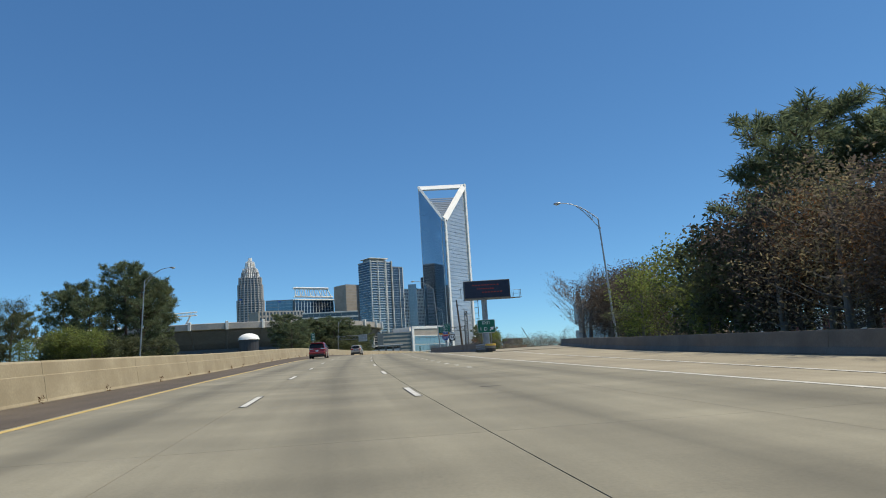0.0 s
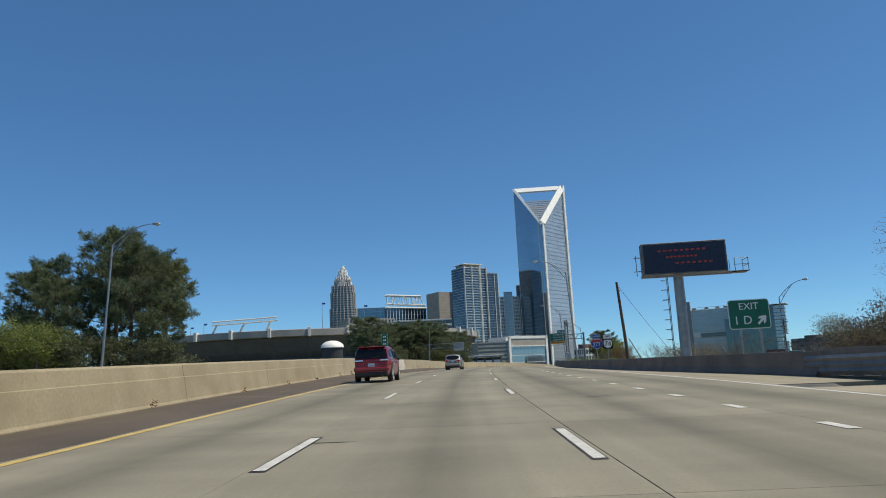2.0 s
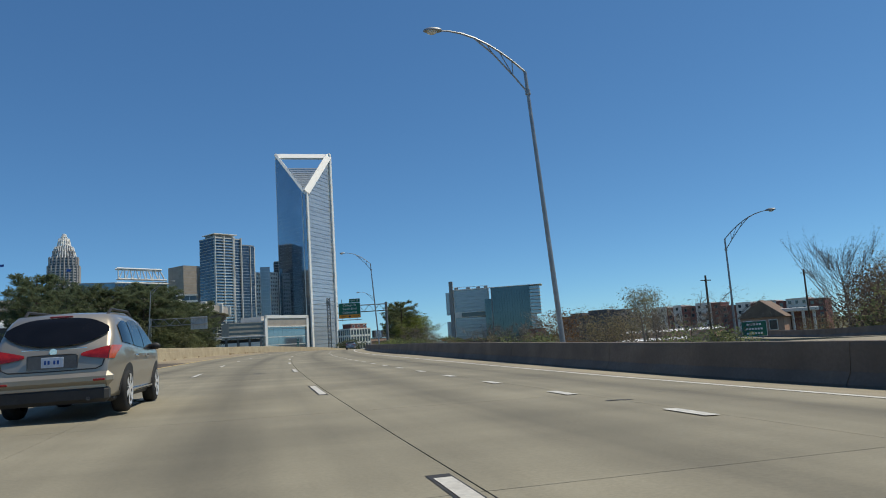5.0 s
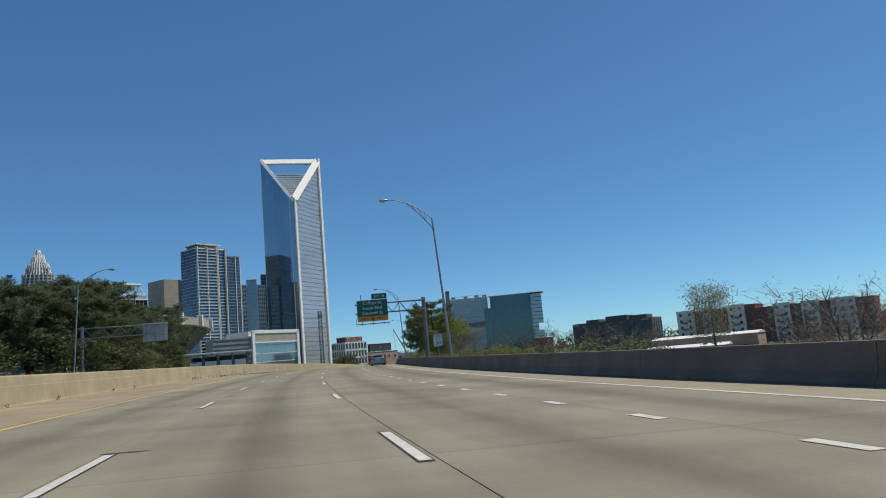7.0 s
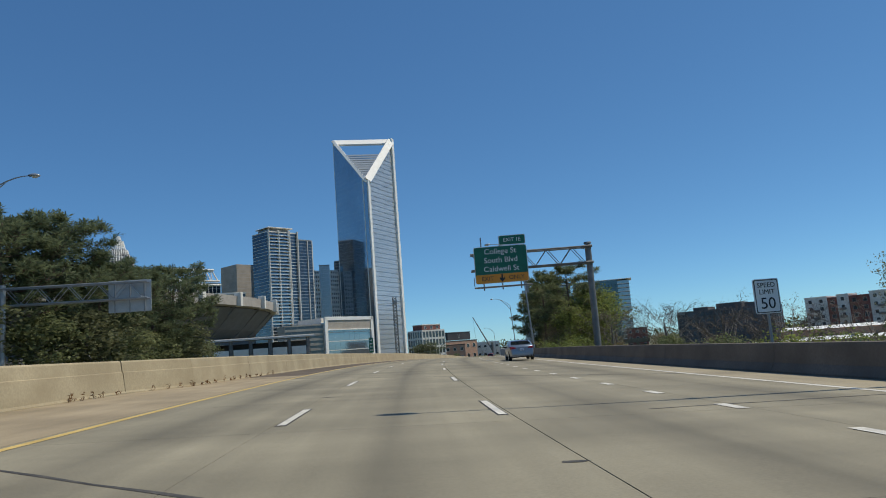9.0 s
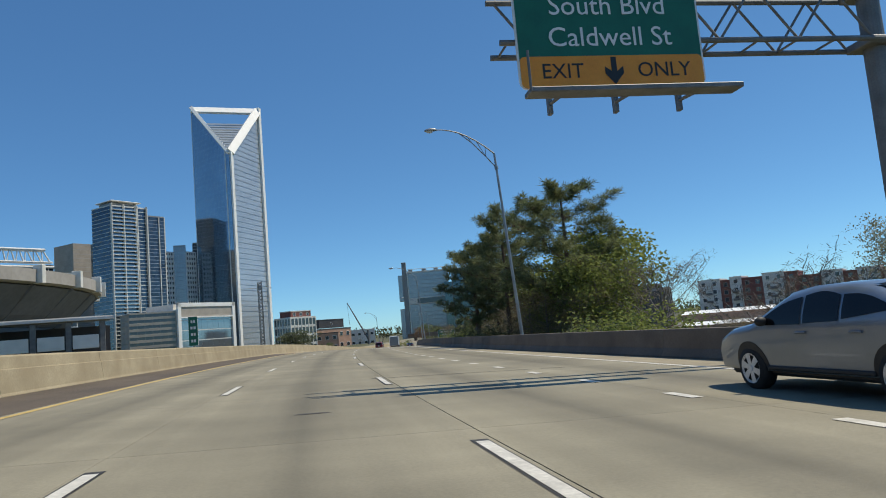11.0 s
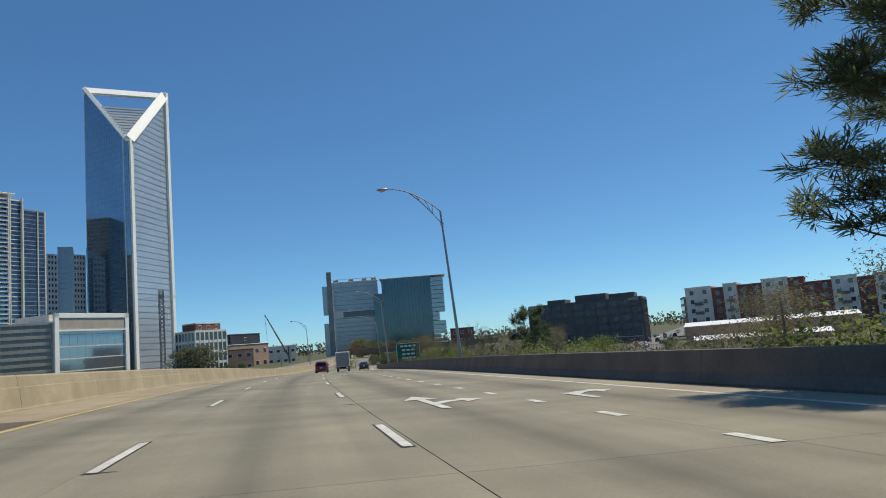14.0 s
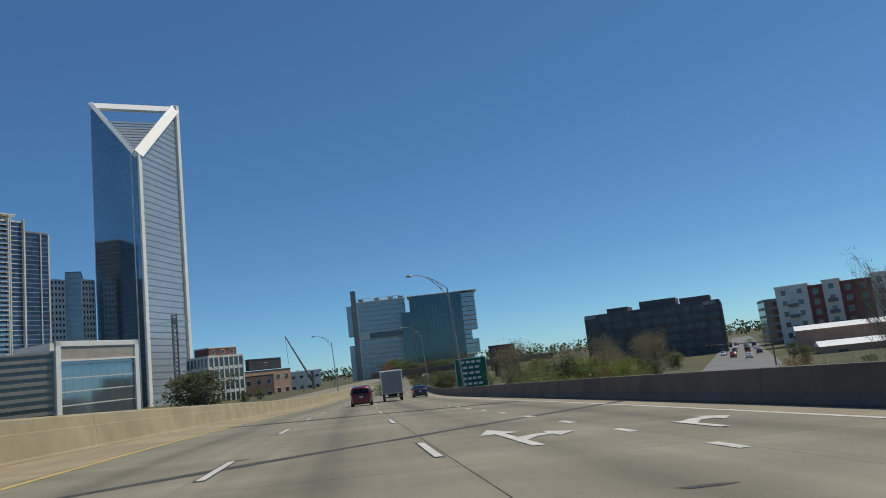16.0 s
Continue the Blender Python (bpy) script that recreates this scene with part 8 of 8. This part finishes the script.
for k in range(46):
    rng = random.Random(700 + k)
    az, d = radians(rng.uniform(26, 47)), rng.uniform(110, 220)
    x, y = 68 + d * math.sin(az), 355 + d * math.cos(az)
    plant((FAR_BARE[k % 2], FAR_DARK[k % 2], FAR_SPRING[k % 2], FAR_SPRING[0], FAR_RUSTY)[k % 5], x, y, rng.uniform(5.5, 8.5), 9, None, "thin trees on the low ground", 1.2)
for k in range(40):
    rng = random.Random(800 + k)
    az, d = radians(rng.uniform(58, 100)), rng.uniform(45, 150)
    x, y = 68 + d * math.sin(az), 355 + d * math.cos(az)
    plant((FAR_BARE[k % 2], FAR_SPRING[k % 2], FAR_DARK[k % 2])[k % 3], x, y, rng.uniform(3.5, 5.2), 9, None, "low thicket by the warehouses", 1.5)

for k in range(26):
    rng = random.Random(900 + k)
    p = at(112 + 6 * k, -38 - rng.uniform(0, 12) - 1.4 * k)
    plant((FAR_DARK[k % 2], FAR_SPRING[k % 2], FAR_DARK[1])[k % 3], p.x, p.y, rng.uniform(8.5, 11), 9, None, "undergrowth behind the other carriageway", 1.5)


for k in range(44):
    rng = random.Random(1100 + k)
    az, d = radians(rng.uniform(43.5, 58.0)), rng.uniform(120, 205)
    x, y = 68 + d * math.sin(az), 355 + d * math.cos(az)
    if abs((x - 232) * 0.587 - (y - 475.6) * 0.81) < 12:
        continue
    ob, own = ((FAR_BARE[0], 10), (FAR_DARK[0], 9), (FAR_BARE[1], 10), (BROWN, 9), (FAR_DARK[1], 9))[k % 5]
    plant(ob, x, y, rng.uniform(8.5, 12.0), own, None, "park trees before the dark offices", 0.85)
for k in range(34):
    rng = random.Random(1200 + k)
    az, d = radians(rng.uniform(36.0, 45.5)), rng.uniform(70, 150)
    x, y = 68 + d * math.sin(az), 355 + d * math.cos(az)
    ob, own = ((FAR_SPRING[0], 9), (FAR_DARK[1], 9), (FAR_SPRING[1], 9), (BROWN, 9), (FAR_RUSTY, 9))[k % 5]
    plant(ob, x, y, rng.uniform(5.5, 8.5), own, None, "spring trees on the low ground", 1.05)
for k in range(30):
    rng = random.Random(1300 + k)
    az, d = radians(rng.uniform(60, 84)), rng.uniform(48, 95)
    x, y = 68 + d * math.sin(az), 345 + d * math.cos(az)
    ob, own = ((FAR_DARK[1], 9), (BROWN, 9), (FAR_DARK[0], 9), (FAR_BARE[0], 10))[k % 4]
    plant(ob, x, y, rng.uniform(6.0, 9.5), own, None, "overgrown trees before the warehouses", 1.1)


for k in range(34):
    rng = random.Random(1400 + k)
    x, y = 46 + 46 * rng.random(), 146 + 62 * rng.random()
    if to_road(x, y)[1] < 20 or 0.86 < (y - 113) / (x - 5) < 1.08:
        continue
    ob, own = ((BROWN, 9), (FAR_BARE[0], 10), (PLUM, 9), (FAR_BARE[1], 10), (BARES[0], 10), (FAR_DARK[1], 9))[k % 6]
    plant(ob, x, y, rng.uniform(5.0, 7.2) + (2.5 if k % 6 == 4 else 0) - ground_z(x, y), own, None, "brown thicket in the hollow below the ramp", 1.1)


def reeds():
    """Tall dry grass standing behind the outer parapet."""
    g = np.random.RandomState(17)
    verts, faces = [], []
    for k in range(5200):
        s = 338 + 44 * g.rand() if k % 3 else 200 + 90 * g.rand()
        base = at(s, right_edge(s) + 1.2 + 3.2 * g.rand(), -0.7)
        h, w = g.uniform(1.0, 1.9) if k % 3 else g.uniform(0.9, 1.5), g.uniform(0.012, 0.03)
        a, lean = g.uniform(0, 6.28), Vector((g.normal(0, 0.16), g.normal(0, 0.16), 0))
        side = Vector((math.cos(a) * w, math.sin(a) * w, 0))
        n = len(verts)
        verts += [base - side, base + side, base + lean * 0.4 + Vector((0, 0, h * 0.6)) + side * 0.8, base + lean * 0.4 + Vector((0, 0, h * 0.6)) - side * 0.8, base + lean + Vector((0, 0, h))]
        faces += [(n, n + 1, n + 2, n + 3), (n + 3, n + 2, n + 4)]
    tagged(new("reeds", quick("reeds", verts, faces, DRY_GRASS)), "tall dry tan grass behind the parapet", "grass", kind="stuff")


DRY_GRASS = leafage("dry_tan_grass", (0.26, 0.225, 0.135), (0.40, 0.345, 0.215))
reeds()


def weeds():
    """Small weeds in the joint at the foot of the median barrier."""
    rng = random.Random(91)
    centres = []
    for k in range(70):
        s = 226 + 0.62 * k + rng.uniform(-0.3, 0.3) if k < 40 else 20 + 6.5 * (k - 40) + rng.uniform(-2, 2)
        if k < 40 and rng.random() < 0.35:
            continue
        c = at(s, left_edge(s) + 0.12, 0.06)
        centres += [c, c + Vector((rng.uniform(-0.08, 0.08), rng.uniform(-0.08, 0.08), rng.uniform(0.04, 0.14)))]
    me = clumps(rng, centres, 0.05, 14, 0.10, 1.0, LEAVES_RUST, "weeds", 0.25)
    tagged(new("weeds", me), "dry brown weeds at the foot of the barrier", "weeds", kind="stuff")


weeds()


def far_woods():
    """Woods along the horizon, all round beyond the last buildings."""
    rng = random.Random(77)
    centres = []
    for k in range(620):
        a = radians(-70 + 210 * k / 620) + rng.uniform(-0.004, 0.004)
        d = rng.uniform(1150, 1500)
        for z in (1.0, rng.uniform(6, 11)):
            centres.append(Vector((60 + d * math.sin(a), 300 + d * math.cos(a), z)))
    me = clumps(rng, centres, 6.0, 22, 4.5, 0.8, LEAVES_DARK, "far_woods", 0.7)
    tagged(new("far_woods", me), "distant grey-green woods along the horizon", "woods", kind="stuff")


far_woods()


# ---- concrete slabs of the carriageway, laid last ----
CUTS = [LANES[0] - 0.22, LANES[1] - 0.14, LANES[2] + 0.15, LANES[3] + 0.15, LANES[4]]
GAP = [0.006, 0.003, 0.008, 0.004, 0.006]
for i, (a, b) in enumerate(zip(NEAR, NEAR[1:])):
    for k in range(4):
        j = 0.005
        part("slab", strip("slab", [a + j, (a + b) / 2, b - j], CUTS[k] + GAP[k], CUTS[k + 1] - GAP[k + 1], 0.0, CONCRETE_ROAD, 0.06), None, road)
for a, b in ((-170, -40), (400.2, 858)):
    st = list(np.arange(a, b, 6.1))
    for k in range(4):
        tagged(part("far_slabs", strip("far_slabs", st, CUTS[k] + 0.008, CUTS[k + 1] - 0.008, 0.0, CONCRETE_ROAD, 0.06), None, road), kind="stuff")
